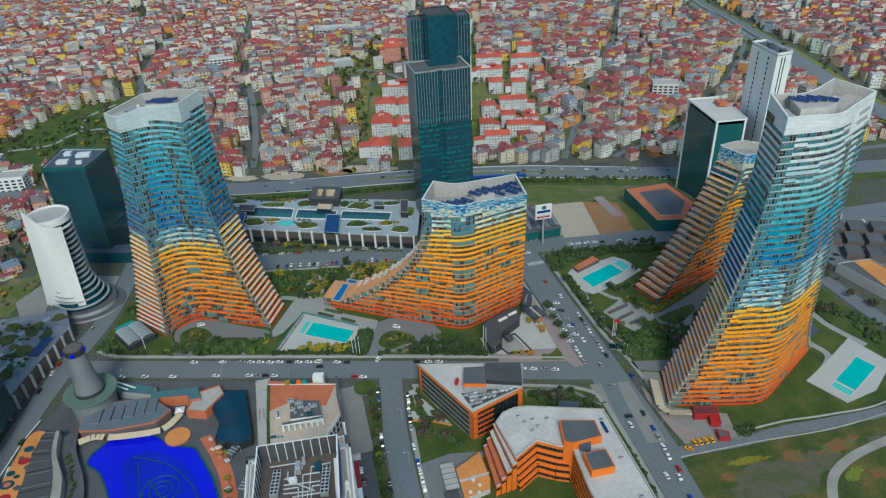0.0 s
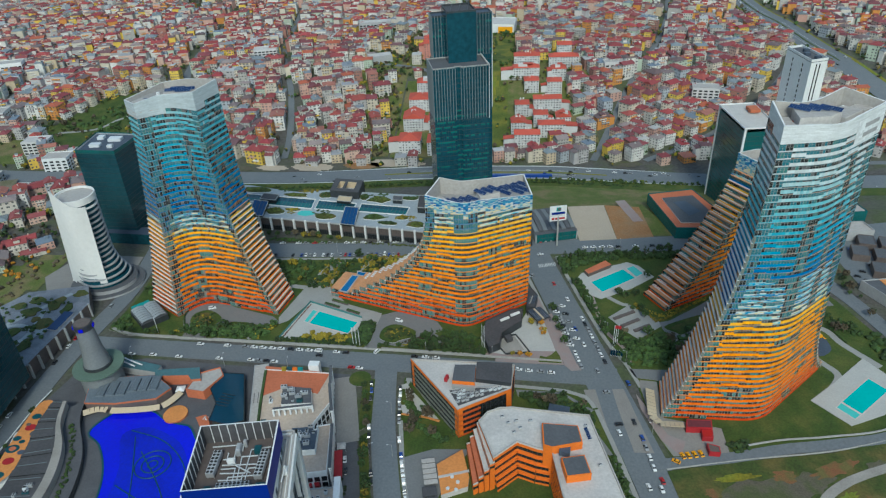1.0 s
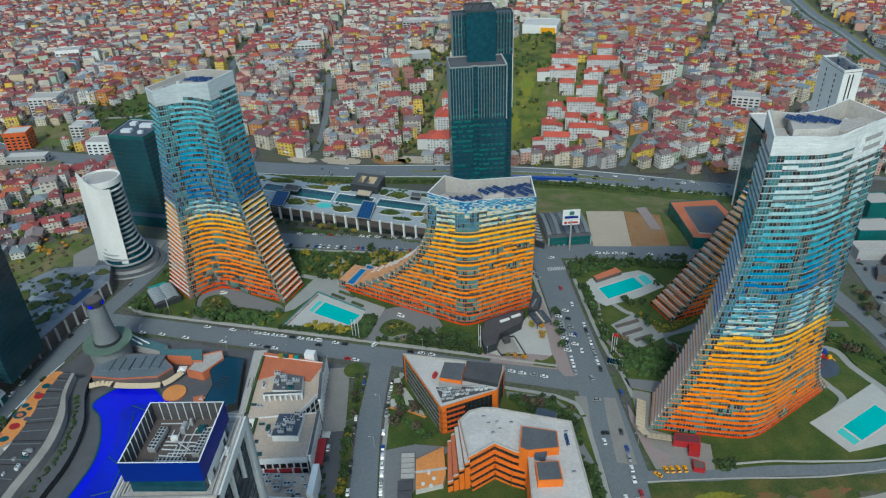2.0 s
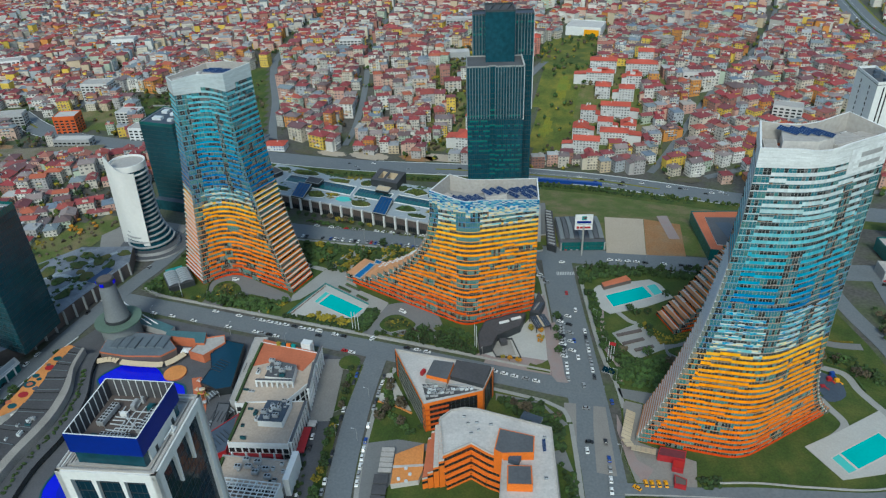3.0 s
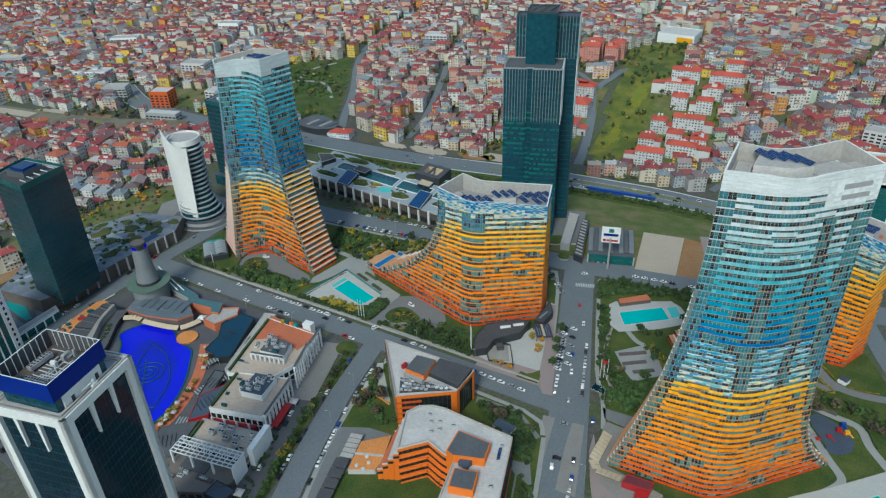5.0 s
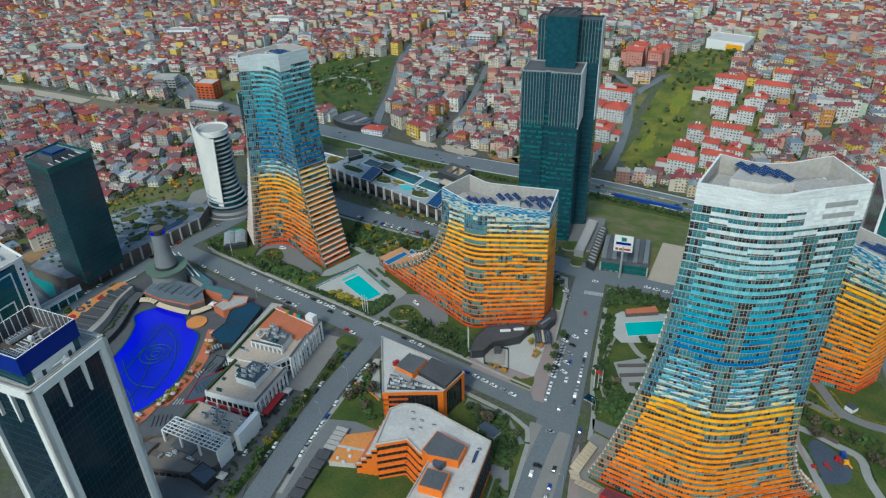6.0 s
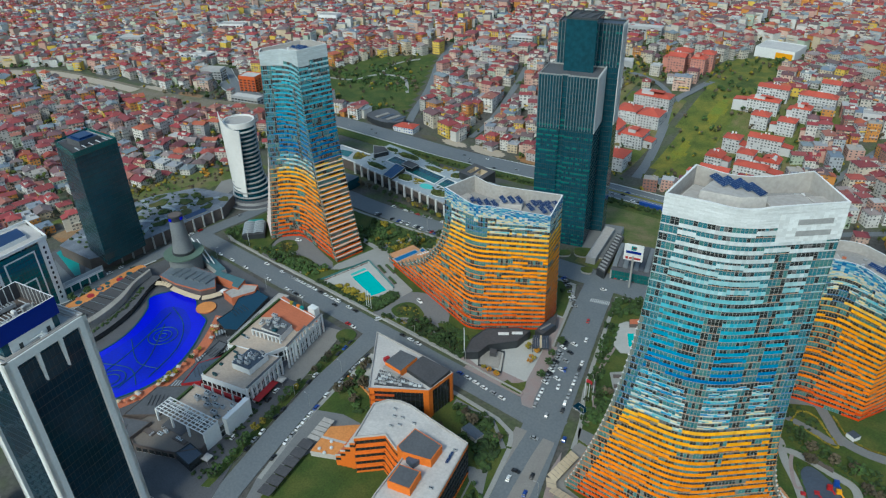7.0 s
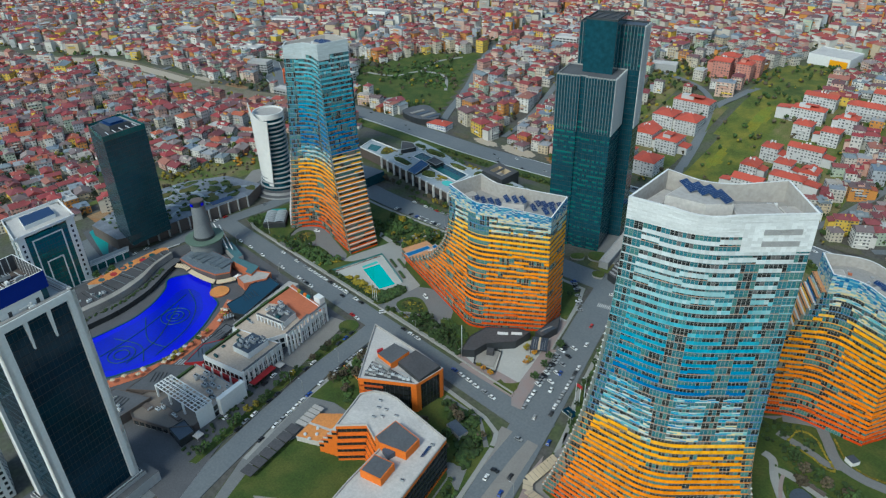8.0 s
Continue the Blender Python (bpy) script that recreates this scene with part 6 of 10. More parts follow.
def roof_unit(x, y, z, turn=0.0, a=2.4, b=1.6, h=1.4, m="steel", label="grey air-handling unit on a flat roof"):
    s = Shell()
    s.box(0, 0, 0.15, a, b, h)
    s.box(0, 0, 0, a * 0.8, b * 0.8, 0.15)
    s.prism(ring(-a * 0.22, 0, min(a, b) * 0.3, 10), h + 0.15, h + 0.28, 0, 1)
    s.prism(ring(a * 0.25, 0, min(a, b) * 0.3, 10), h + 0.15, h + 0.28, 0, 1)
    ob = solid("air_unit", s, [m, "tyre"], label, "air unit", "rooftop air units")
    ob.matrix_world = pose(x, y, z, 0, 0, turn)
    return ob


# triangular orange office
tri_poly = anti([(-24.5, 293.0), (4.5, 254.5), (31.5, 271.5), (33.2, 290.5), (13.5, 292.0)])
tri = thing("triangular_office", "three-sided orange office block with a pale roof and dark glass", "office block")
TZ = 19.0
for a, b in zip(tri_poly, tri_poly[1:] + tri_poly[:1]):
    w = Shell()
    w.wall(a, b, TZ - 1.2, TZ + 1.0)
    part("orange_band", w, ["orange_wall"], tri)
    av, bv = Vector(a), Vector(b)
    d = (bv - av).normalized()
    inn = Vector((-d.y, d.x))
    length = (bv - av).length
    west = a[0] < -10 and b[0] > 0 or a[0] > 0 and b[0] < -10
    for k in range(5):
        z = 0.4 + k * 3.6
        s = Shell()
        s.wall(av + inn * 0.5, bv + inn * 0.5, z, z + 3.3, 0)
        n = max(2, round(length / 2.4))
        for j in range(n + 1):
            p = av.lerp(bv, j / n) + inn * 0.4
            s.bar((*p, z), (*p, z + 3.4), 0.2, 0.2, 1)
        part("window_band", s, ["glass_dark", "dark_metal"], tri)
        if west or min(a[1], b[1]) < 260:
            g = Shell()
            e0, e1 = (av, bv) if west else (av, av.lerp(bv, 0.42)) if a[1] < b[1] else (av.lerp(bv, 0.58), bv)
            g.prism(anti([tuple(e0), tuple(e1), tuple(e1 + inn * 0.45), tuple(e0 + inn * 0.45)]), z - 0.4, z + 0.75)
            part("spandrel", g, ["deep_orange_wall" if not west else "olive_concrete"], tri)
for i, p in enumerate(tri_poly):
    nb, pb = Vector(tri_poly[(i + 1) % 5]), Vector(tri_poly[i - 1])
    pv = Vector(p)
    if i == 0 or True:
        c = Shell()
        e1, e2 = (nb - pv).normalized() * 3.0, (pb - pv).normalized() * 3.0
        c.face(((*pv, 0), (*(pv + e1), 0), (*(pv + e1), TZ - 1.2), (*pv, TZ - 1.2)))
        c.face(((*(pv + e2), 0), (*pv, 0), (*pv, TZ - 1.2), (*(pv + e2), TZ - 1.2)))
        part("corner_wall", c, ["orange_wall"], tri)
roof = Shell()
tin = inset(tri_poly, 0.5)
roof.face([(*p, TZ) for p in tin], 0)
for i in range(5):
    j = (i + 1) % 5
    roof.face(((*tri_poly[i], TZ + 1), (*tri_poly[j], TZ + 1), (*tin[j], TZ + 1), (*tin[i], TZ + 1)), 1)
    roof.wall(tin[j], tin[i], TZ, TZ + 1, 1)
part("roof", roof, ["white_roof", "pale_roof"], tri)
hall = Shell()
hall.prism(anti([(12.5, 276.5), (31.5, 274.0), (32.0, 289.5), (12.5, 290.0)]), TZ, TZ + 2.6, 1, 0)
part("dark_roof_hall", hall, ["dark_roof", "dark_metal"], tri)
ph = Shell()
ph.prism(anti([(0.5, 272.5), (12.3, 271.5), (12.3, 285.5), (1.0, 285.0)]), TZ, TZ + 4.4, 1, 0)
part("penthouse", ph, ["mid_roof", "orange_wall"], tri)
pp = Shell()
pp.prism(anti([(0.3, 270.6), (12.3, 269.6), (12.3, 271.4), (0.5, 272.4)]), TZ, TZ + 2.2, 0, 0)
part("glazed_front", pp, ["frame"], tri)
rt = Shell()
rt.box(-3.0, 277.5, TZ, 3.4, 1.6, 2.4, 75)
part("red_tank", rt, ["red_wall"], tri)
rnd = random.Random(3)
pad = Shell()
pad.prism(anti([(-1, 269.5), (4.6, 258.5), (29.5, 272.5), (12.6, 272), (12.4, 269.4), (2, 270)]), TZ, TZ + 0.12, 0, 0)
part("plant_deck", pad, ["dark_roof"], tri)
for i in range(44):
    u, v = i % 11, i // 11
    x, y = 2.0 + u * 2.35 + rnd.uniform(-0.3, 0.3), 260.2 + v * 2.5 + 0.62 * u + rnd.uniform(-0.3, 0.3)
    if inside(x, y, [(0.5, 268.5), (4.6, 260.0), (28.0, 272.0), (12.6, 270.8), (12.4, 269.0), (2, 269.4)]):
        roof_unit(x, y, TZ + 0.12, 30, 1.9, 1.2, rnd.uniform(0.8, 1.5), rnd.choice(("steel", "fin", "grey_wall")))
pipe_run([(0, 267.5, TZ + 0.6), (10, 264.5, TZ + 0.6), (22, 271.5, TZ + 0.6)], 0.2, "roof_pipe", "steel", "steel pipe across a flat roof", "pipe")
pipe_run([(2, 270, TZ + 0.8), (24, 274.0, TZ + 0.8)], 0.2, "roof_pipe", "steel", "steel pipe across a flat roof", "pipe")

# stepped orange school
school = thing("stepped_school", "orange school block with stepped window bands and a pale roof", "school")
SZ = 20.5
sp = anti([(15.5, 246.5), (19.5, 253.0), (25.5, 256.2), (32.0, 257.0), (41.0, 256.0), (70.0, 253.2), (79.5, 211.5), (87.0, 176.0), (62.0, 170.5), (54.0, 205.5), (50.5, 229.0), (44.0, 230.3), (34.5, 234.0), (23.5, 223.5)])
s = Shell()
for a, b in zip(sp, sp[1:] + sp[:1]):
    s.wall(a, b, SZ - 0.2, SZ + 0.9, 0)
    s.wall(a, b, SZ - 2.0, SZ - 0.2, 1)
part("parapet_band", s, ["white_roof", "orange_wall"], school)
sin_ = inset(sp, 0.6)
rf = Shell()
rf.face([(*p, SZ) for p in sin_], 0)
for i in range(len(sp)):
    j = (i + 1) % len(sp)
    rf.face(((*sp[i], SZ + 0.9), (*sp[j], SZ + 0.9), (*sin_[j], SZ + 0.9), (*sin_[i], SZ + 0.9)), 1)
    rf.wall(sin_[j], sin_[i], SZ, SZ + 0.9, 1)
part("roof", rf, ["white_roof", "pale_roof"], school)
for k in range(5):
    z = SZ - 2.0 - (k + 1) * 3.7
    for i, (a, b) in enumerate(zip(sp, sp[1:] + sp[:1])):
        av, bv = Vector(a), Vector(b)
        d = (bv - av).normalized()
        inn = Vector((-d.y, d.x))
        inner_court = max(a[1], b[1]) < 236 and min(a[0], b[0]) < 56
        step = -inn * (0.8 * k) if inner_court and a[1] > 220 and b[1] > 220 else Vector((0, 0))
        if z < -1:
            continue
        w = Shell()
        w.wall(av + inn * 0.4 + step, bv + inn * 0.4 + step, z + 0.0, z + 3.7, 0)
        n = max(1, round((bv - av).length / 2.6))
        for j in range(n):
            p = av.lerp(bv, j / n) + inn * 0.3 + step
            w.bar((*p, z + 1.4), (*p, z + 3.7), 0.22, 0.22, 1)
        part("window_band", w, ["glass_dark", "dark_metal"], school)
        sp_ = Shell()
        sp_.prism(anti([tuple(av + step), tuple(bv + step), tuple(bv + inn * 0.5 + step), tuple(av + inn * 0.5 + step)]), z - 0.1, z + 1.15)
        if step.length:
            sp_.prism(anti([tuple(av + step), tuple(bv + step), tuple(bv), tuple(av)]), z + 3.4, z + 3.72)
        part("orange_band" if min(a[0], b[0]) < 69 else "sill_band", sp_, ["orange_wall" if min(a[0], b[0]) < 69 or k == 4 else "dark_metal"], school)
for k in range(4):
    q0 = anti([(14.6 - k * 1.7, 247.4 - k * 1.2), (16.2 - k * 1.7, 248.4 - k * 1.2), (24.2 - k * 2.6, 223.2 - k * 1.0), (22.0 - k * 2.6, 221.8 - k * 1.0)])
    top_z = SZ - 2.4 - k * 3.7
    t = Shell()
    t.prism(q0, 0, top_z, 1, 0)
    st_ = part("stepped_terrace", t, ["white_roof" if k < 2 else "terracotta", "orange_wall"], school)
    for e in range(4):
        a, b = Vector(q0[e]), Vector(q0[(e + 1) % 4])
        out = Vector(((b - a).y, -(b - a).x)).normalized() * 0.06
        w = Shell()
        w.wall(a + out, b + out, top_z - 3.0, top_z - 1.4)
        part("window_band", w, ["glass_dark"], st_)
        if e in (0, 2):
            w = Shell()
            w.bar((*a, top_z + 0.45), (*b, top_z + 0.45), 0.3, 0.9)
            part("parapet", w, ["white_roof"], st_)
for poly, z, m in (([(46.3, 242.8), (63.4, 241.9), (64.8, 231.6), (50.6, 227.6), (46.6, 229.0)], 4.6, "orange_wall"), ([(54.3, 221.8), (65.0, 224.2), (67.3, 213.6), (56.3, 211.2)], 4.4, "orange_wall")):
    p = Shell()
    p.prism(anti(poly), 0.3 if z > 4.5 else SZ - 0.2, SZ + z, 0, 0)
    pt = part("penthouse", p, [m], school, "bright orange roof room with a grey roof")
    t = Shell()
    t.prism(anti(inset(anti(poly), 0.5)), SZ + z, SZ + z + 0.12, 0, 0)
    part("penthouse_roof", t, ["mid_roof"], pt)
link = Shell()
link.box(56.5, 228.5, SZ, 5, 4, 3.0, -10)
part("stair_link", link, ["slate_roof"], school)
for i in range(3):
    m_ = pose(67.6 + i * 0.5, 243.2 - i * 2.1, SZ, 0, 0, -78) @ Matrix.Diagonal((0.36, 0.6, 0.6, 1))
    copy_thing(first_panel, m_).matrix_world = m_
for x, y in ((30, 246), (34, 247.5), (27, 250), (36, 243), (41, 248), (67.5, 246), (33, 240), (72, 222), (76, 200), (70, 190)):
    roof_unit(x, y, SZ, 20, 1.8, 1.2, 0.9)
yard = Shell()
yard.face([(x, y, 0.24) for x, y in anti([(10.8, 219.5), (23, 222), (34, 232.5), (44, 229.5), (49.5, 228), (52, 212), (44, 208), (30, 196), (20, 188), (8, 192)])])
solid("school_lawn", yard, ["lawn"], "clipped green lawn in the school court", "lawn", kind="structure")
sheet("court_path", [(51.5, 211), (53, 206), (58, 184), (30, 176), (12, 180), (22, 187), (32, 194), (44, 205)], 0.3, "paving", label="pale path round the school lawn", category="path")
orange_deck = Shell()
orange_deck.prism(anti([(-4.7, 233.4), (7.3, 243.8), (11.8, 226.7), (11.4, 220.9), (-0.8, 215.3)]), 0, 3.6, 1, 0)
orange_deck.prism(anti([(-3.4, 226.2), (11.4, 231.0), (11.7, 229.6), (-3.0, 224.8)]), 3.6, 3.75, 1, 1)
solid("orange_terrace", orange_deck, ["orange_floor", "white_roof"], "raised orange roof terrace beside the school", "terrace")
for x, y in ((2, 219), (6.5, 223), (3.5, 226), (6, 218.5)):
    d_ = Shell()
    d_.prism(ring(x, y, 0.9, 12), 3.6, 4.3, 0, 0)
    d_.prism(ring(x, y, 0.5, 12), 4.3, 4.6, 0, 0)
    solid("roof_light", d_, ["fin"], "round white rooflight on the orange terrace", "rooflight", "rooflights")
shade_ = Shell()
for i in range(6):
    shade_.prism(anti(rect(-6.6 + i * 1.3, 217.5 - i * 6.2, 7, 5.6, 12)), 2.8, 3.2, 0, 0, bottom=True)
solid("parking_roof", shade_, ["dark_roof"], "row of black flat carport roofs beside the school", "carport")
for i in range(5):
    b_ = Shell()
    b_.prism(anti(rect(-9.3 + i * 0.7, 236.0 - i * 3.2, 6.6, 2.7, 12)), 2.8, 3.1, 0, 0, bottom=True)
    solid("awning", b_, ["pale_roof"], "pale awning strip beside the orange terrace", "awning", "awnings")

# white leisure blocks beside the road
rnd = random.Random(5)


def pilaster_front(ob, a, b, z, n, depth=1.6):
    """A white colonnade with a frame on top."""
    av, bv = Vector(a), Vector(b)
    d = (bv - av).normalized()
    out = Vector((d.y, -d.x))
    for k in range(n + 1):
        p = av.lerp(bv, k / n)
        c = Shell()
        c.box(*(p + out * depth * 0.5), 0, 0.9, 0.9, z, math.degrees(math.atan2(d.y, d.x)))
        part("pilaster", c, ["white_wall"], ob)
    t = Shell()
    t.prism(anti([tuple(av), tuple(bv), tuple(bv + out * depth), tuple(av + out * depth)]), z, z + 1.0, 0, 1)
    part("front_frame", t, ["white_wall", "mid_roof"], ob)


b1 = flat_house("leisure_block", "white two-storey leisure block with a red roof terrace", "leisure building", [(-109.5, 291.5), (-103.5, 262.0), (-98.0, 240.0), (-72.0, 247.5), (-65.0, 268.0), (-70.5, 290.0)], 9.5, "white_wall", "beige_roof")
rt_ = Shell()
rt_.prism(anti([(-110.0, 294.5), (-104.8, 270.0), (-93.7, 277.5), (-74.0, 273.5), (-71.0, 290.5)]), 9.52, 9.75, 0, 0)
part("red_terrace", rt_, ["terracotta"], b1, "terracotta-red roof terrace")
ph = Shell()
ph.prism(anti([(-93, 274), (-77, 273), (-74, 262), (-90, 260)]), 9.5, 14.0, 0, 1)
part("penthouse", ph, ["white_wall", "mid_roof"], b1)
pilaster_front(b1, (-73.0, 259.2), (-93.0, 255.0), 13.8, 7)
pilaster_front(b1, (-62.0, 254.7), (-68.0, 275.5), 14.8, 7)
pilaster_front(b1, (-68.0, 276.5), (-71.0, 291.3), 13.6, 4)
window_rows(b1, (-103.5, 262.0), (-109.5, 291.5), (1.0, 5.5), 2.2)
cb = Shell()
cb.box(-81, 294.5, 0, 6, 4.2, 13, 0)
part("entrance_tower", cb, ["white_wall"], b1)
for i, m in enumerate(("leaf_yellow", "lake_pipe", "orange_wall", "teal_roof")):
    k = Shell()
    k.box(-98 + i * 3.2, 291.3, 9.8, 2.6, 1.4, 2.2)
    part("play_box", k, [m], b1)
for x, y in ((-90, 266), (-86, 268), (-82, 266), (-79, 268.5), (-88, 271)):
    roof_unit(x, y, 14.0, 15, 3.2, 1.8, 1.5)
b2 = flat_house("leisure_block", "beige-roofed leisure block with red shopfronts", "leisure building", [(-92, 242), (-86.5, 213.5), (-56, 220.0), (-61, 250.5)], 10.5, "white_wall", "beige_roof")
ph = Shell()
ph.prism(anti([(-79, 243), (-66, 245), (-64, 230), (-77, 228)]), 10.5, 14.5, 0, 1)
part("penthouse", ph, ["white_wall", "slate_roof"], b2)
pilaster_front(b2, (-55.2, 220.0), (-60.6, 248.5), 12.2, 8)
rs = Shell()
rs.prism(anti([(-86.3, 211.5), (-60, 216.8), (-60.2, 219), (-86.6, 213.3)]), 0, 4.2, 0, 0)
part("red_shopfront", rs, ["red_wall"], b2)
for k in range(4):
    c = Shell()
    c.box(-83 + k * 7, 210.9 + k * 1.5, 0, 0.8, 0.8, 8, 12)
    part("pilaster", c, ["white_wall"], b2)
for x, y in ((-76, 234), (-72, 238), (-69, 233), (-73, 231)):
    roof_unit(x, y, 14.5, 10, 3.0, 2.0, 1.8)
rc = Shell()
rc.prism(anti([(-54.0, 222), (-50.0, 223), (-53.5, 240), (-57.5, 239)]), 3.4, 3.8, 0, 0, bottom=True)
solid("red_canopy", rc, ["red_wall"], "long red canvas canopy over a shopfront", "canopy")
b3 = flat_house("leisure_block", "grey-white leisure block with an open white roof grid", "leisure building", [(-86, 208), (-82.6, 191.5), (-47.5, 195.8), (-51, 213)], 8.0, "grey_wall", "beige_roof")
grid = Shell()
G = frame_of((-82.0, 181.7), (0.993, 0.119))
for k in range(13):
    grid.bar((*G(k * 3.0, 0), 12.2), (*G(k * 3.0, 10.2), 12.2), 0.35, 0.4)
for k in range(6):
    grid.bar((*G(0, k * 2.04), 12.2), (*G(36.0, k * 2.04), 12.2), 0.4, 0.5)
for k in range(12):
    if k % 3 != 1:
        grid.bar((*G(k * 3.0 + 1.5, 4.1), 12.2), (*G(k * 3.0 + 1.5, 6.1 + 2.0 * (k % 2)), 12.2), 0.3, 0.35)
part("roof_grid", grid, ["white_wall"], b3, "open white steel grid")
for u, v in ((0.3, 0.3), (12, 0.3), (24, 0.3), (0.3, 9.9), (12, 9.9), (24, 9.9)):
    c = Shell()
    c.box(*G(u, v), 0 if v < 5 else 8, 0.9, 0.9, 12.0 if v < 5 else 4.0, 7)
    part("grid_post", c, ["white_wall"], b3)
blade = Shell()
blade.prism(anti([G(35.2, 0.2), G(36.2, 0.2), G(36.2, 9.9), G(35.2, 9.9)]), 0, 11.9, 0, 0)
part("end_wall", blade, ["white_wall"], b3, "tall white end wall under the roof grid")
wing = Shell()
wing.prism(anti([(-48.5, 199), (-45.5, 199.6), (-48.5, 217), (-51.5, 216.4)]), 0, 11.5, 0, 1)
part("white_wing_wall", wing, ["white_wall", "white_wall"], b3)
for x, y in ((-74, 202), (-69, 203.5), (-64, 201), (-60, 204), (-57, 200), (-66, 207), (-72, 207)):
    roof_unit(x, y, 9.0, 10, 3.2, 2.2, 1.8)
for ob_, edges in ((b1, (((-72.0, 247.5), (-65.0, 268.0)), ((-65.0, 268.0), (-70.5, 290.0)), ((-98.0, 240.0), (-72.0, 247.5)))), (b2, (((-56, 220), (-61, 250.5)), ((-86.5, 213.5), (-56, 220)))), (b3, (((-47.5, 195.8), (-51, 213)), ((-82.6, 191.5), (-47.5, 195.8))))):
    for a, b in edges:
        window_rows(ob_, a, b, (0.6, 4.6), 3.0, 3.4, 2.6)
rnd_r = random.Random(9)


def roof_clutter(poly, z, n):
    """Small plant boxes, hatches and ducts strewn over a flat roof."""
    x0, x1 = min(p[0] for p in poly), max(p[0] for p in poly)
    y0, y1 = min(p[1] for p in poly), max(p[1] for p in poly)
    done = 0
    for _ in range(n * 10):
        x, y = rnd_r.uniform(x0, x1), rnd_r.uniform(y0, y1)
        if inside(x, y, poly):
            roof_unit(x, y, z, rnd_r.choice((8, 98)), rnd_r.uniform(1.2, 3.4), rnd_r.uniform(0.9, 2.0), rnd_r.uniform(0.5, 1.8), rnd_r.choice(("steel", "fin", "grey_wall", "lake_pipe")))
            done += 1
            if done == n:
                return


roof_clutter([(-90, 240), (-85.5, 216), (-79, 218), (-80, 243)], 10.5, 5)
roof_clutter([(-78, 204), (-76, 194), (-50, 198), (-52, 210)], 8.0, 9)
roof_clutter([(-103, 268), (-97, 244), (-92, 246), (-95, 272)], 9.5, 4)
roof_clutter([(-76, 244), (-66, 245), (-64, 231), (-76, 229)], 14.5, 8)
roof_clutter([(-92, 273), (-78, 272), (-75, 263), (-89, 261)], 14.0, 8)
roof_clutter([(-102, 166), (-84, 175), (-82, 160), (-102, 155)], 6.0, 6)
for pts, z in (([(-108.5, 290), (-103.2, 264), (-98, 242)], 9.5), ([(-91.2, 241), (-86.0, 215)], 10.5), ([(-84.6, 206), (-81.8, 193)], 8.0)):
    for a, b in zip(pts, pts[1:]):
        hd = Shell()
        hd.bar((*a, z + 0.9), (*b, z + 0.9), 1.3, 1.2)
        solid("roof_hedge", hd, ["leaf"], "clipped hedge in a trough along a roof edge", "hedge", "roof hedges")
b4 = flat_house("terrace_block", "low brown-paved roof terrace beside the leisure block", "terrace building", [(-93, 168), (-88, 186), (-83, 191), (-48, 195.2), (-46, 183), (-55, 173), (-76, 164)], 4.0, "brown_wall", "brown_deck", rim=0.9)
window_rows(b4, (-76, 164), (-55, 173), (0.5,), 2.6, 3.4, 2.8)
for x, y, a_, b_, h_ in ((-70, 184.5, 15, 6.5, 0.5), (-60, 180, 9, 2.4, 0.9), (-78, 174, 7, 3, 0.7)):
    t = Shell()
    t.box(x, y, 4.0, a_, b_, h_, 7)
    part("terrace_bed", t, ["dark_paving" if a_ > 10 else "brown_wall"], b4)
kb = flat_house("glass_kiosk", "low dark glass kiosk with a slate roof", "kiosk", [(-54, 173.2), (-53.8, 182), (-42.2, 181.3), (-41.7, 172.5)], 4.6, "glass_dark", "slate_roof", rim=0.3)
roof_clutter([(-80, 182), (-78, 172), (-58, 176), (-56, 184)], 4.0, 6)


def slatted_awning(x, y, a_, b_, turn, label="grey slatted awning over terrace tables"):
    """A sloping roof of grey slats on four posts."""
    ob = thing("slatted_awning", label, "awning", "slatted awnings")
    n = max(4, round(a_ / 0.9))
    for i in range(n):
        sl = Shell()
        u = (i + 0.5) / n - 0.5
        sl.bar((u * a_, -b_ / 2, 3.3 + 0.9 * u), (u * a_, b_ / 2, 3.3 + 0.9 * u), a_ / n * 0.8, 0.1)
        part("slat", sl, ["bay_grey" if i % 2 else "mid_roof"], ob)
    for px in (-0.46, 0.46):
        for py in (-0.46, 0.46):
            po = Shell()
            po.box(px * a_, py * b_, 0, 0.18, 0.18, 3.3 + 0.9 * px)
            part("post", po, ["steel"], ob)
    ob.matrix_world = pose(x, y, 0.3, 0, 0, turn)


for x, y, a_, b_, turn in ((-119.5, 249.5, 7, 4.5, 60), (-104.0, 238.0, 9, 5, 62), (-107.5, 227.5, 8, 5, 75), (-97.5, 225.8, 7, 4.5, 75), (-99.0, 205.5, 9, 5.5, 20), (-99.0, 196.0, 9, 6, 20), (-98.0, 183.5, 8, 5.5, 15), (-97.5, 214.8, 8, 4, 75)):
    slatted_awning(x, y, a_, b_, turn)
for x, y in ((-40.6, 182.0), (-55.0, 243.5)):
    te = thing("market_tent", "small white canvas tent beside the street", "tent", "market tents")
    cv = Shell()
    q = [(-2.2, -2.2), (2.2, -2.2), (2.2, 2.2), (-2.2, 2.2)]
    for i in range(4):
        cv.face(((*q[i], 2.6), (*q[(i + 1) % 4], 2.6), (0, 0, 3.6)))
        cv.wall(q[i], q[(i + 1) % 4], 2.3, 2.6)
    part("canvas", cv, ["white_roof"], te)
    for px, py in q:
        po = Shell()
        po.box(px * 0.95, py * 0.95, 0, 0.1, 0.1, 2.5)
        part("post", po, ["steel"], te)
    te.matrix_world = pose(x, y, 0.25, 0, 0, 10)
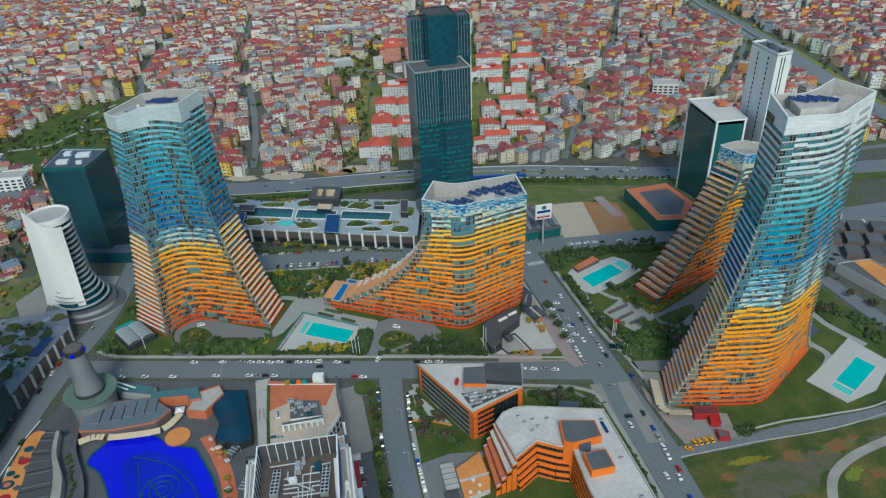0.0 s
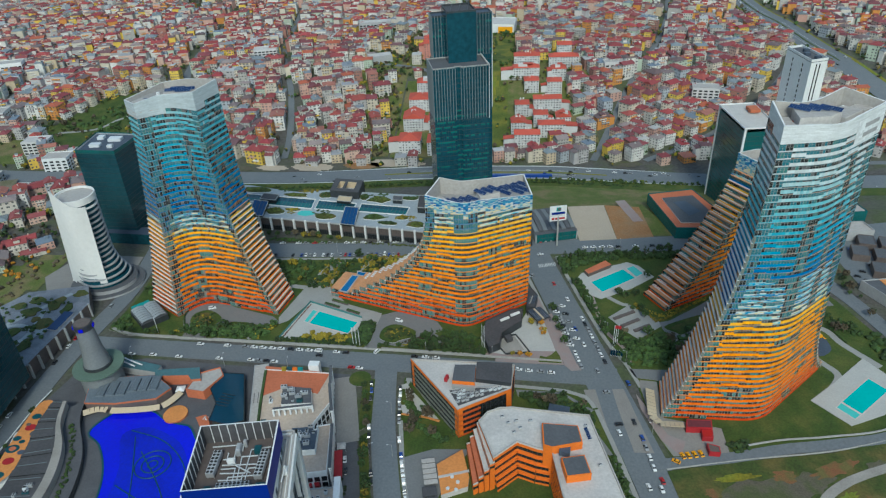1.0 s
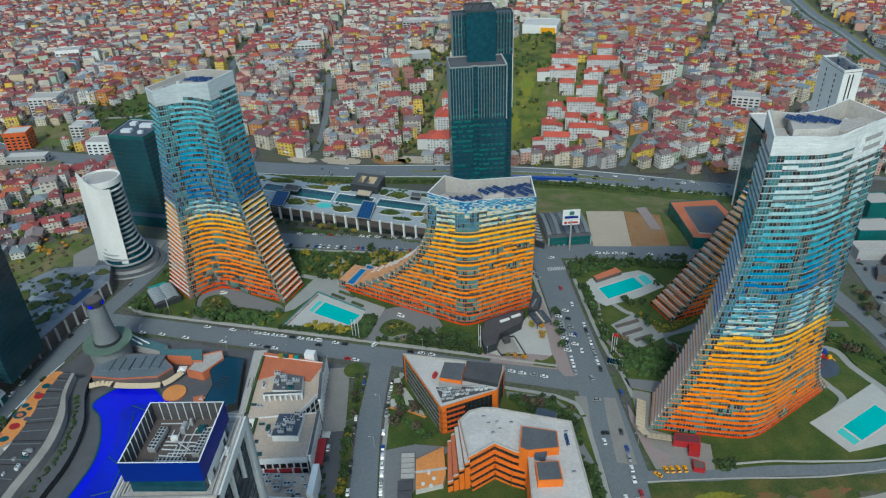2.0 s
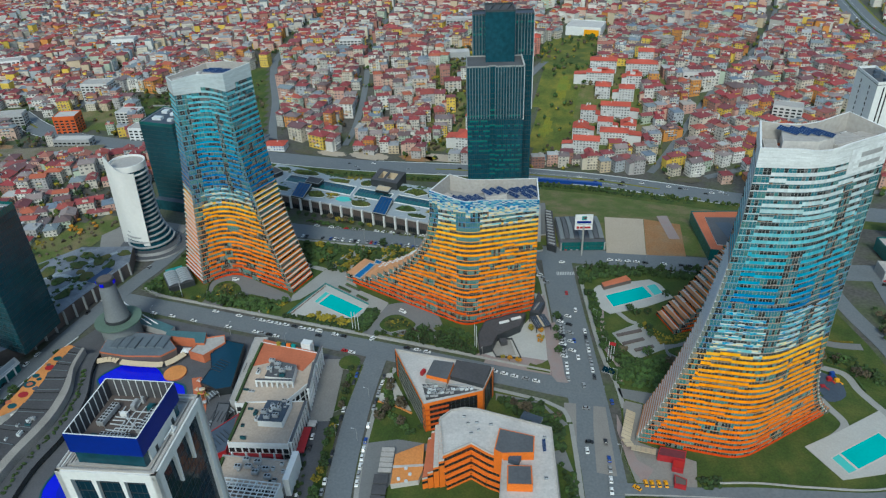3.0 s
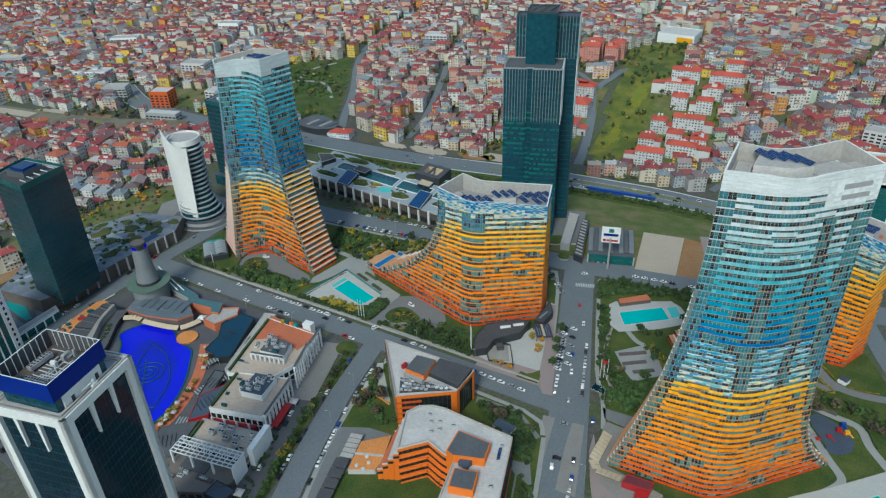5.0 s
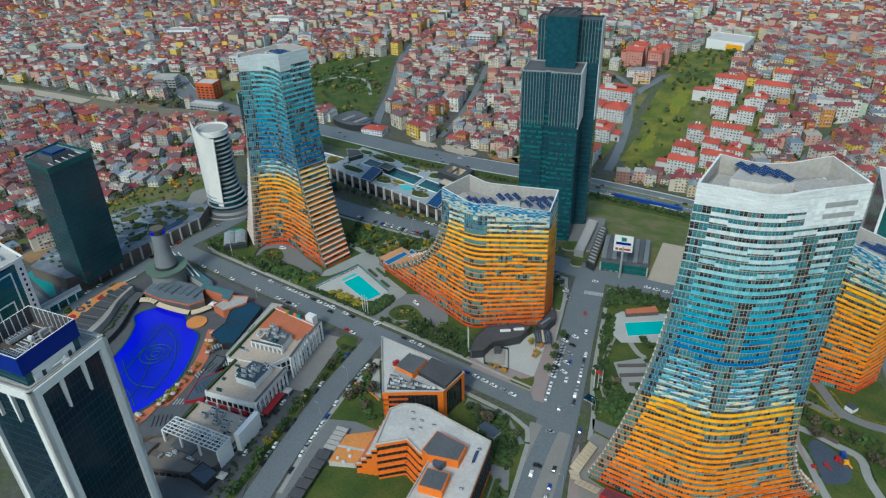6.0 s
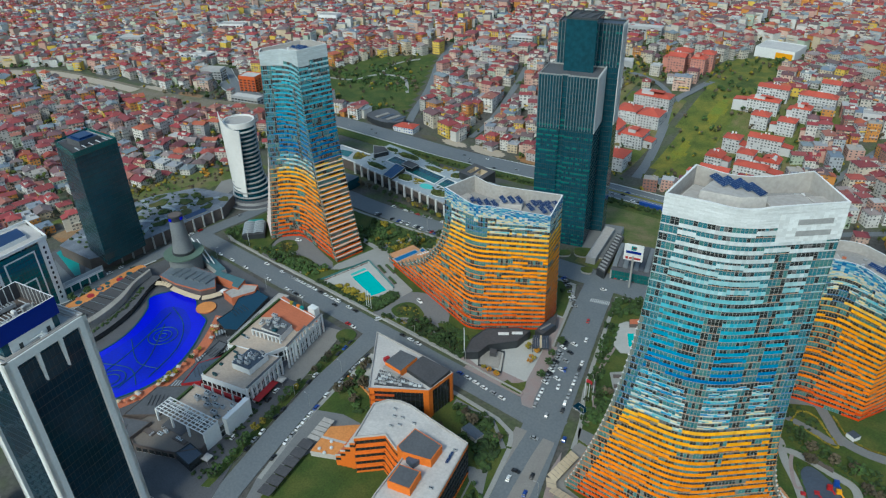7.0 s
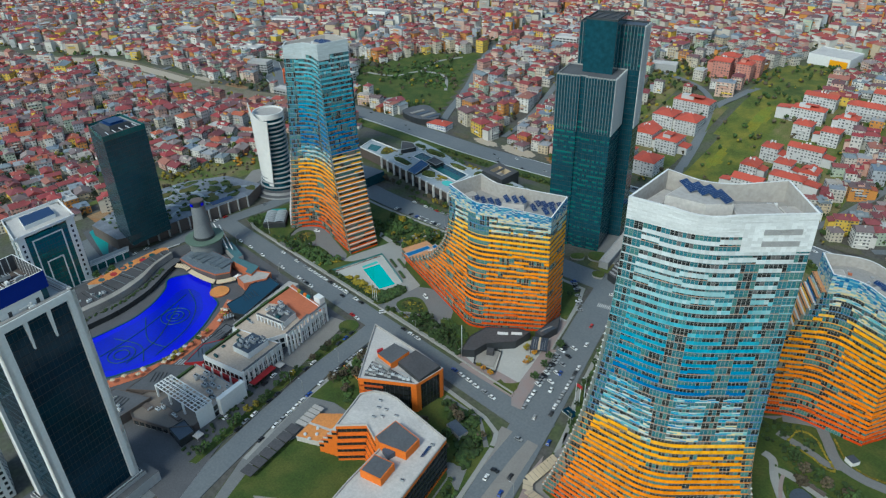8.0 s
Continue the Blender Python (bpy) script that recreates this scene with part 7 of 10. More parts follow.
gd = flat_house("grey_apartment_block", "pale apartment block with rows of small dark windows", "apartment block", [(-100, 108), (-74, 104), (-70, 80), (-96, 82)], 34, "white_wall", "brown_wall")
for a, b in (((-74, 104), (-100, 108)), ((-70, 80), (-74, 104))):
    window_rows(gd, a, b, [2 + 3.4 * k for k in range(9)], 1.6, 3.2, 1.5)


def tube(pts, r, name, m, label, category, closed=False):
    """A round tube in one piece along a line."""
    s = Shell()
    n, rings_ = 6, []
    for i, p in enumerate(pts):
        a = Vector(pts[i - 1] if i or closed else pts[0])
        b = Vector(pts[(i + 1) % len(pts)] if i + 1 < len(pts) or closed else pts[-1])
        d = (b - a).normalized()
        side = Vector((-d.y, d.x, 0))
        rings_.append(range(len(s.v), len(s.v) + n))
        s.v.extend(tuple(Vector(p) + side * (r * math.cos(k * 2 * math.pi / n)) + Vector((0, 0, r * math.sin(k * 2 * math.pi / n)))) for k in range(n))
    for a, b in list(zip(rings_, rings_[1:])) + ([(rings_[-1], rings_[0])] if closed else []):
        for k in range(n):
            s.f.append((a[k], a[(k + 1) % n], b[(k + 1) % n], b[k]))
            s.m.append(0)
            s.c.append((1, 1, 1))
    return solid(name, s, [m], label, category)


# lakeside mall: curved tiers, pavilions, playground
lk_poly = closed_curve([(-194.8, 247.2), (-191.5, 258.0), (-183.0, 266.5), (-168.0, 264.8), (-156.0, 257.5), (-147.0, 255.5), (-141.5, 254.0), (-135.4, 246.5), (-126.7, 234.4), (-119.7, 220.7), (-116.0, 206.5), (-116.4, 194.1), (-120.4, 181.7), (-127.0, 168.0), (-150.0, 158.0), (-166.0, 172.0), (-167.5, 192.0), (-168.5, 208.6), (-174.7, 225.0), (-185.0, 239.7)], 4)
lk = Shell()
lk.face([(x, y, 0.30) for x, y in anti(lk_poly)], 0)
solid("ornamental_lake", lk, ["lake_blue"], "drained ornamental pool with a vivid blue lining", "pool", kind="structure")
deep = Shell()
deep.face([(x, y, 0.34) for x, y in anti(closed_curve([(-176, 246), (-166, 253), (-152, 249), (-139, 240), (-126, 219), (-121, 202), (-123, 186), (-131, 172), (-149, 165), (-161, 178), (-163, 205), (-167, 226)], 4))], 0)
solid("pool_basin", deep, ["lake_deep"], "darker sunken basin of the blue pool", "pool", kind="structure")
for cx, cy, r in ((-150, 228, 9), (-150, 228, 5.5), (-138, 186, 8), (-138, 186, 4.5), (-150, 228, 2.5)):
    rg = ring(cx, cy, r, 28)
    tube([(x, y, 0.5) for x, y in rg], 0.3, "fountain_pipe", "lake_pipe", "ring of fountain pipe in the blue pool", "fountain pipe", True)
for pts in ([(-172, 250), (-150, 243), (-132, 226), (-122, 200)], [(-168, 246), (-152, 206), (-146, 176)], [(-160, 236), (-136, 208), (-128, 184)], [(-163, 214), (-140, 204), (-124, 208)], [(-157, 190), (-138, 198), (-122, 192)]):
    tube([(x, y, 0.5) for x, y in smooth_line(pts, 5)], 0.28, "fountain_pipe", "lake_pipe", "long fountain pipe in the blue pool", "fountain pipe")
rim_o, rim_i = inset(anti(lk_poly), -0.9), anti(lk_poly)
rm = Shell()
for i in range(len(rim_i)):
    j = (i + 1) % len(rim_i)
    rm.face(((*rim_o[i], 0.55), (*rim_o[j], 0.55), (*rim_i[j], 0.55), (*rim_i[i], 0.55)))
    rm.wall(rim_i[j], rim_i[i], 0.2, 0.55)
    rm.wall(rim_o[i], rim_o[j], 0.2, 0.55)
solid("pool_kerb", rm, ["lake_pipe"], "raised kerb round the blue pool", "kerb", kind="structure")
dz = Shell()
dz.prism(ring(-153.0, 262.8, 6.6, 30), 0.2, 1.1, 1, 0)
solid("orange_platform", dz, ["orange_floor", "terracotta"], "round orange platform on the pool's edge", "platform")
pr_in = smooth_line([(-141, 261.5), (-131, 248), (-122, 233), (-115.5, 215), (-113.5, 199), (-117, 181), (-122, 168)], 5)
pr_out = smooth_line([(-136, 264), (-124, 250), (-115, 234), (-108.5, 215), (-106.5, 199), (-110.5, 180), (-115, 166)], 5)
pm = Shell()
for i in range(len(pr_in) - 1):
    pm.face(((*pr_in[i], 0.36), (*pr_in[i + 1], 0.36), (*pr_out[i + 1], 0.36), (*pr_out[i], 0.36)))
solid("promenade", pm, ["terracotta"], "orange-brown brick promenade along the blue pool", "promenade", kind="structure")
sheet("mall_ground", [(-228, 300), (-192, 309), (-60, 300), (-46, 240), (-30, 190), (-10, 150), (-120, 140), (-190, 150), (-236, 200), (-236, 262)], 0.16, "dark_paving", label="dark paved ground round the blue pool", category="paving", thick=0.2)
# curved mall arm
inner_l = smooth_line([(-170, 150), (-178, 178), (-180, 205), (-188, 230), (-202, 252), (-207, 266)], 5)
mid_l = smooth_line([(-182, 148), (-188, 178), (-190, 207), (-197, 229), (-208, 246), (-214, 262)], 5)
mid2_l = smooth_line([(-187, 148), (-193, 178), (-195, 208), (-202, 230), (-211, 247), (-216, 262)], 5)
outer_l = smooth_line([(-206, 150), (-212, 178), (-213, 205), (-216, 226), (-221, 246), (-222, 262)], 5)
mall = thing("curved_mall", "curved two-tier shopping arcade with dark roofs and a beige walkway", "shopping arcade")
for nm, la, lb, z, m in (("lower_tier", inner_l, mid_l, 4.0, "dark_paving"), ("walkway", mid_l, mid2_l, 8.6, "gravel"), ("upper_roof", mid2_l, outer_l, 8.0, "dark_roof")):
    for i in range(len(la) - 1):
        t = Shell()
        if nm == "upper_roof" and i % 3 == 2:
            zt = z + 0.5
        else:
            zt = z
        t.prism(anti([la[i], la[i + 1], lb[i + 1], lb[i]]), 0.1, zt, 1, 0)
        if nm != "walkway":
            part(nm + "_bay", t, [m, "glass_dark"], mall)
        else:
            part("walkway_bay", t, ["gravel", "gravel"], mall)
pg = Shell()
play_poly = closed_curve([(-223.5, 203), (-227, 222), (-229.5, 240), (-230.5, 262), (-222, 262.5), (-219.5, 245), (-213.5, 228), (-216, 212)], 4)
pg.prism(anti(play_poly), 0.2, 6.2, 1, 0)
solid("playground_deck", pg, ["orange_floor", "grey_wall"], "raised orange rubber playground deck", "playground")
for cx, cy, r, m in ((-226, 252, 2.6, "lake_pipe"), (-224.5, 244, 3.0, "red_wall"), (-227, 236, 2.2, "lake_pipe"), (-223, 234, 1.6, "lake_pipe"), (-225, 229, 3.6, "lake_pipe"), (-225, 229, 1.9, "terracotta"), (-220, 240, 2.4, "brown_wall"), (-222, 221, 3.0, "red_wall"), (-219, 227, 2.0, "slate_roof"), (-221, 212, 2.6, "lake_pipe"), (-225.5, 214, 1.8, "terracotta"), (-227, 246, 1.4, "brown_wall")):
    p_ = Shell()
    p_.prism(closed_curve(ring(cx, cy, r, 7, 0.8), 3), 6.2, 6.26 if r > 2 else 6.32, 0, 0)
    solid("rubber_patch", p_, [m], "coloured round patch of rubber flooring on the playground", "rubber patch", "playground patches")
lh = thing("cone_tower", "grey cone tower with a dark top room and round base", "tower")
LHX, LHY = -206.0, 285.5
for z0, z1, r0, r1, m, nm in ((14.2, 15.2, 14.0, 14.0, "moss_stone", "green_base"), (15.2, 17.0, 7.8, 7.8, "dark_metal", "plinth"), (17.0, 27, 7.2, 5.7, "cone_grey", "cone_shaft"), (27, 41.5, 5.7, 4.7, "cone_grey", "cone_shaft"), (41.5, 45.0, 5.0, 5.2, "dark_metal", "top_room"), (45.0, 45.4, 4.4, 4.4, "brown_wall", "top_deck")):
    c = Shell()
    ra, rb = ring(LHX, LHY, r0, 32), ring(LHX, LHY, r1, 32)
    for i in range(32):
        j = (i + 1) % 32
        c.face(((*ra[i], z0), (*ra[j], z0), (*rb[j], z1), (*rb[i], z1)))
    c.face([(*p, z1) for p in rb])
    part(nm, c, [m], lh)
sup = Shell()
sup.prism(ring(LHX, LHY, 11.5, 32), 0, 14.2, 0, 0)
part("drum", sup, ["cone_grey"], lh)
for an in (-75, 15, 200):
    lamp_ = Shell()
    lamp_.box(LHX + 5.2 * math.cos(radians(an)), LHY + 5.2 * math.sin(radians(an)), 42.2, 0.8, 2.2, 2.0, an)
    part("sign_box", lamp_, ["lake_blue"], lh, "bright blue sign box")
for k, pts in enumerate(([(-221, 302, 13.5), (-206, 299, 9.0), (-190, 293.5, 7.4)], [(-217, 304, 13.0), (-203, 301, 8.0), (-187, 296, 6.4)])):
    tube([Vector(pts[0]) * (1 - u) ** 2 + Vector(pts[1]) * 2 * u * (1 - u) + Vector(pts[2]) * u * u for u in [j / 10 for j in range(11)]], 0.45, "tension_arch", "white_wall", "white curved steel arch beside the cone tower", "arch")
pav = thing("lakeside_pavilion", "grey-roofed restaurant pavilion with a cream awning ring", "pavilion")
pp_ = anti([(-204.5, 263.0), (-187.0, 263.5), (-165.5, 268.5), (-160.5, 277.0), (-174.5, 287.0), (-196.0, 284.0), (-208.0, 274.0)])
s = Shell()
s.prism(pp_, 0, 7.0, 1, 0)
part("hall", s, ["panel_roof", "brown_wall"], pav)
for a, b in zip(pp_, pp_[1:] + pp_[:1]):
    w = Shell()
    w.bar((*a, 6.4), (*b, 6.4), 0.5, 1.0)
    part("roof_rim", w, ["terracotta"], pav)
for i in range(6):
    r = Shell()
    r.box(-199 + i * 5.6, 273 + i * 0.9 + (2 if i > 2 else 0), 7.0, 4.9, 11, 1.2, 8, 0, 0)
    part("roof_panel", r, ["panel_roof"], pav)
    for e in (-1.6, 0, 1.6):
        r = Shell()
        r.box(-199 + i * 5.6 + e, 273 + i * 0.9 + (2 if i > 2 else 0), 8.2, 0.25, 11, 0.25, 8, 0, 0)
        part("roof_rib", r, ["grey_fin"], pav)
aw = smooth_line([(-203.0, 257.0), (-196.0, 260.5), (-186.0, 259.8), (-165.0, 263.0), (-158.0, 268.0), (-154.0, 277.0)], 4)
for i in range(len(aw) - 1):
    if i % 7 == 6:
        continue
    a, b = Vector(aw[i]), Vector(aw[i + 1])
    d = (b - a).normalized()
    n_ = Vector((-d.y, d.x))
    a2 = Shell()
    a2.face(((*a, 3.0), (*b, 3.0), (*(b + n_ * 3.2), 4.0), (*(a + n_ * 3.2), 4.0)))
    a2.wall(a, b, 2.6, 3.0)
    part("awning", a2, ["cream"], pav)
po = thing("gate_pavilion", "terracotta entrance pavilion with a teal roof", "pavilion")
s = Shell()
s.prism(anti([(-176.5, 291.0), (-150.5, 294.5), (-146.0, 285.0), (-151.5, 284.0), (-154.5, 287.5), (-174.0, 286.0)]), 0, 7.2, 1, 0)
part("hall", s, ["teal_slate", "terracotta"], po)
s = Shell()
s.prism(anti([(-204, 296), (-177, 291.5), (-176, 297.5), (-200, 303)]), 0, 5.0, 1, 0)
part("teal_wing", s, ["teal_slate", "grey_wall"], po)
tp = flat_house("wedge_pavilion", "wedge-shaped brick pavilion with a pale roof", "pavilion", [(-152, 277), (-150.5, 290.5), (-139, 296.5), (-134.5, 290), (-141, 275.5)], 5.5, "terracotta", "pale_roof")
tn = thing("white_tent", "small white pyramid tent by the pool", "tent")
s = Shell()
for a, b in zip(rect(-157.5, 281, 5, 5, 10), rect(-157.5, 281, 5, 5, 10)[1:] + rect(-157.5, 281, 5, 5, 10)[:1]):
    s.face(((*a, 2.6), (*b, 2.6), (-157.5, 281, 4.2)))
part("canopy", s, ["white_wall"], tn)
for p in rect(-157.5, 281, 4.6, 4.6, 10):
    l_ = Shell()
    l_.box(*p, 0.3, 0.15, 0.15, 2.4)
    part("leg", l_, ["frame"], tn)
for i, (poly, z, m, wall) in enumerate((([(-138.5, 279), (-136, 293), (-123, 292.5), (-110.5, 256), (-118, 252), (-130, 255), (-131, 268)], 5.0, "pond", "glass_dark"), ([(-118, 297), (-110, 299), (-97, 244), (-104, 244)], 7.5, "pale_roof", "grey_wall"),
                                        ([(-111, 243), (-104, 244), (-98, 226), (-104, 222)], 5.0, "mid_roof", "glass_dark"), ([(-103, 222), (-95, 238), (-88, 213), (-95, 205)], 5.6, "slate_roof", "red_wall"), ([(-105, 196), (-90, 208), (-84, 184), (-100, 172)], 5.0, "mid_roof", "brown_wall"), ([(-104, 168), (-82, 178), (-80, 158), (-104, 152)], 6.0, "mid_roof", "brown_wall"))):
    h_ = flat_house("shop_pavilion", "low shop pavilion with a ribbed " + ("pale" if m == "pale_roof" else "blue-grey") + " roof beside the pool", "shop", poly, z, wall, m, rim=0.3)
    cx, cy = sum(p[0] for p in poly) / len(poly), sum(p[1] for p in poly) / len(poly)
    for k in range(-2, 3):
        rb = Shell()
        a, b = Vector(poly[0]), Vector(poly[-1])
        d = (Vector(poly[1]) - Vector(poly[0])).normalized()
        c = Vector((cx, cy)) + d * k * 2.2
        n_ = Vector((-d.y, d.x))
        rb.bar((*(c - n_ * 4), z + 0.2), (*(c + n_ * 4), z + 0.2), 0.25, 0.3)
        part("roof_rib", rb, ["dark_metal"], h_)
rp = Shell()
rp.prism(anti([(-97.5, 213), (-93, 222), (-88, 212), (-91, 206)]), 3.6, 4.0, 0, 0, bottom=True)
solid("red_canopy", rp, ["red_wall"], "red canvas canopy beside the pool", "canopy")

# long garden-roofed mall behind the towers
gm = thing("garden_roof_mall", "long dark mall with white pilasters and a planted roof terrace", "shopping mall")
MALL_Z = 11.0
gp = anti([(-222, 479.5), (-35, 450.2), (-30, 449.6), (-29, 505), (-50, 510.5), (-124, 518.5), (-150, 514.5), (-176, 521), (-196, 527), (-224, 531)])
s = Shell()
s.prism(gp, 0, MALL_Z, 1, 0)
part("body", s, ["mall_deck", "brown_wall"], gm)
MF0, MF1 = Vector((-222, 479.1)), Vector((-32, 449.3))
mdir = (MF1 - MF0).normalized()
mout = Vector((mdir.y, -mdir.x))
mturn = math.degrees(math.atan2(mdir.y, mdir.x))
for k in range(20):
    p = MF0 + mdir * (1.2 + k * 10.02) + mout * 0.8
    c = Shell()
    c.box(p.x, p.y, 0, 1.3, 1.8, MALL_Z + 0.5, mturn, bottom=False)
    part("pilaster", c, ["white_wall"], gm)
    if k < 19:
        q = MF0 + mdir * (6.2 + k * 10.02) + mout * 0.12
        g = Shell()
        g.box(q.x, q.y, 0.2, 8.4, 0.3, 3.6, mturn, bottom=False)
        part("shop_glazing", g, ["glass_dark"], gm)
        for j in range(5):
            r = q + mdir * (j - 2) * 2.0 + mout * 0.22
            g = Shell()
            g.box(r.x, r.y, 0.2, 0.14, 0.16, 9.6, mturn, bottom=False)
            part("wall_rib", g, ["dark_metal"], gm)
        q += mout * 0.15
        g = Shell()
        g.box(q.x, q.y, 4.0, 8.6, 0.5, 0.5, mturn)
        part("transom", g, ["dark_metal"], gm)
fr = Shell()
fr.bar((*(MF0 + mout * 0.3), MALL_Z - 0.3), (*(MF1 + mout * 0.3), MALL_Z - 0.3), 0.6, 1.2)
part("roof_edge", fr, ["grey_wall"], gm)
for poly in ([(-200, 511.4), (-178.2, 507.6), (-178.0, 495.2), (-200, 498.4)], [(-173.4, 506.7), (-132.7, 500.5), (-131.9, 484.1), (-171.8, 490.9)], [(-129.2, 499.2), (-96.4, 493.8), (-97.3, 479.6), (-129.1, 483.9)], [(-92.2, 493.5), (-51.5, 487.4), (-52.9, 474.5), (-92.4, 480.2)]):
    (x0, y0), (x1, y1), (x2, y2), (x3, y3) = poly
    # flat pane; darker far half paints the shade inside a sunken well
    w = Shell()
    um, un = ((x0 + x3) / 2, (y0 + y3) / 2 + 1), ((x1 + x2) / 2, (y1 + y2) / 2 + 1)
    w.face([(*p_, MALL_Z + 0.06) for p_ in ((x3, y3), (x2, y2), un, um)], 1)
    w.face([(*p_, MALL_Z + 0.06) for p_ in (um, un, (x1, y1), (x0, y0))], 0)
    sky_ = part("skylight", w, ["glass_tower", "glass_green"], gm, "long dark glass skylight, its far half painted darker as shade")
    for a, b in zip(anti(poly), anti(poly)[1:] + anti(poly)[:1]):
        w = Shell()
        w.bar((*a, MALL_Z + 0.35), (*b, MALL_Z + 0.35), 0.6, 0.7)
        part("rim", w, ["white_wall"], sky_)
    for k in range(1, 12):
        w = Shell()
        p_, q_ = Vector(poly[3]).lerp(Vector(poly[2]), k / 12), Vector(poly[0]).lerp(Vector(poly[1]), k / 12)
        w.bar((*p_, MALL_Z + 0.12), (*q_, MALL_Z + 0.12), 0.16, 0.14)
        part("glazing_bar", w, ["dark_metal"], sky_)
# blue sloping entrance roofs
for poly in ([(-181.7, 491.7), (-169.0, 489.2), (-168.0, 469.3), (-179.9, 471.4)], [(-102.6, 481.2), (-91.4, 479.4), (-90.2, 455.9), (-102.2, 458.2)]):
    w = Shell()
    hi = [(*p_, MALL_Z + 4.2) for p_ in poly[:2]]
    lo = [(*p_, MALL_Z + 1.2) for p_ in poly[2:]]
    w.face((lo[1], lo[0], hi[1], hi[0]), 0)
    for p_, q_ in ((hi[0], hi[1]), (hi[1], lo[0]), (lo[0], lo[1]), (lo[1], hi[0])):
        w.face(((p_[0], p_[1], MALL_Z), (q_[0], q_[1], MALL_Z), q_, p_), 1)
    rf_ = part("entrance_roof", w, ["entrance_blue", "glass_dark"], gm, "sloping deep blue glass entrance roof")
    for p_, q_ in ((hi[0], hi[1]), (hi[1], lo[0]), (lo[0], lo[1]), (lo[1], hi[0])):
        g = Shell()
        g.bar((p_[0], p_[1], p_[2] + 0.15), (q_[0], q_[1], q_[2] + 0.15), 0.5, 0.4)
        part("rim", g, ["frame"], rf_)
    for k in (0.25, 0.5, 0.75):
        g = Shell()
        g.bar(Vector(lo[1]).lerp(Vector(lo[0]), k) + Vector((0, 0, 0.08)), Vector(hi[0]).lerp(Vector(hi[1]), k) + Vector((0, 0, 0.08)), 0.16, 0.16)
        part("glazing_bar", g, ["dark_metal"], rf_)
# dark court pavilion, and smaller roof huts
hut = anti([(-121.0, 528.4), (-95.7, 524.6), (-95.9, 501.6), (-120.8, 505.5)])
hi_ = inset(hut, 5.0)
w = Shell()
for i in range(4):
    j = (i + 1) % 4
    w.wall(hut[i], hut[j], 0, 17.5, 1)
    w.face(((*hut[i], 17.5), (*hut[j], 17.5), (*hi_[j], 17.5), (*hi_[i], 17.5)), 0)
    w.wall(hi_[j], hi_[i], 12, 17.5, 2)
w.face([(*p_, 12.0) for p_ in hi_], 3)
part("court_pavilion", w, ["dark_roof", "dark_metal", "cream", "pale_roof"], gm, "dark flat pavilion round a small open court")
w = Shell()
w.bar((*Vector(hi_[0]).lerp(Vector(hi_[1]), 0.4), 17.2), (*Vector(hi_[3]).lerp(Vector(hi_[2]), 0.4), 17.2), 2.4, 0.6)
part("court_bridge", w, ["dark_roof"], gm)
for poly, z, m in (([(-45, 500), (-39, 499), (-38, 478), (-44, 479)], 16, "dark_roof"), ([(-67, 503), (-59, 502), (-58.5, 494), (-66.5, 495)], 14, "mid_roof"), ([(-178, 505), (-164, 502.6), (-164, 492.5), (-178, 495)], 14.5, "dark_roof"), ([(-228, 512), (-217, 516), (-207, 510), (-213, 496)], 15, "dark_roof"), ([(-113, 503), (-101, 501), (-101, 492.5), (-113, 494.5)], 13.5, "cream")):
    w = Shell()
    w.prism(anti(poly), MALL_Z - 2, z, 1, 0)
    pv_ = part("roof_pavilion", w, [m, "glass_dark"], gm)
    for a, b in zip(anti(poly), anti(poly)[1:] + anti(poly)[:1]):
        rm_ = Shell()
        rm_.bar((*a, z + 0.15), (*b, z + 0.15), 0.4, 0.5)
        part("rim", rm_, ["frame"], pv_)
MALL_BEDS = [(-188, 518, 15, 5.5, -8, 1), (-212, 521, 8, 4, -10, 2), (-152, 508.5, 13, 4.5, -6, 3), (-126, 508.5, 5, 7, 20, 4), (-79, 501, 11, 6.5, -6, 5), (-55, 503.5, 12, 3.6, -8, 6), (-161, 480, 9, 7, -8, 7), (-147, 482.5, 7, 2.6, -6, 8), (-117, 471.5, 11, 5.0, -9, 9), (-78, 470.5, 10, 5.5, -6, 10), (-55.5, 470.5, 6, 3.8, -6, 11), (-66, 461.5, 9, 3.0, -9, 12), (-43, 459.5, 8, 5.0, -9, 13), (-200, 484.5, 16, 4.4, -9, 14), (-38, 488, 5, 8, 0, 15), (-92, 505, 4, 6, 10, 16)]
for cx, cy, rx, ry, tn, sd in MALL_BEDS:
    r_ = random.Random(900 + sd)
    c0, s0_ = math.cos(radians(tn)), math.sin(radians(tn))
    pts = []
    for k in range(10):
        an, q = k * math.pi / 5, r_.uniform(0.7, 1.08)
        x, y = rx * q * math.cos(an), ry * q * math.sin(an)
        pts.append((cx + c0 * x - s0_ * y, cy + s0_ * x + c0 * y))
    g_ = Shell()
    g_.prism(anti(closed_curve(pts, 3)), MALL_Z - 0.2, MALL_Z + 0.5, 1, 0)
    part("planted_bed", g_, ["field", "white_wall"], gm, "raised roof bed of low grass and shrubs")
w = Shell()
w.prism(anti(closed_curve([(-140, 480.5), (-132, 481), (-127, 476), (-134, 472.5), (-141, 475)], 4)), MALL_Z - 0.1, MALL_Z + 0.04, 0, 0)
part("play_surface", w, ["pool_shallow"], gm, "turquoise rubber play surface")
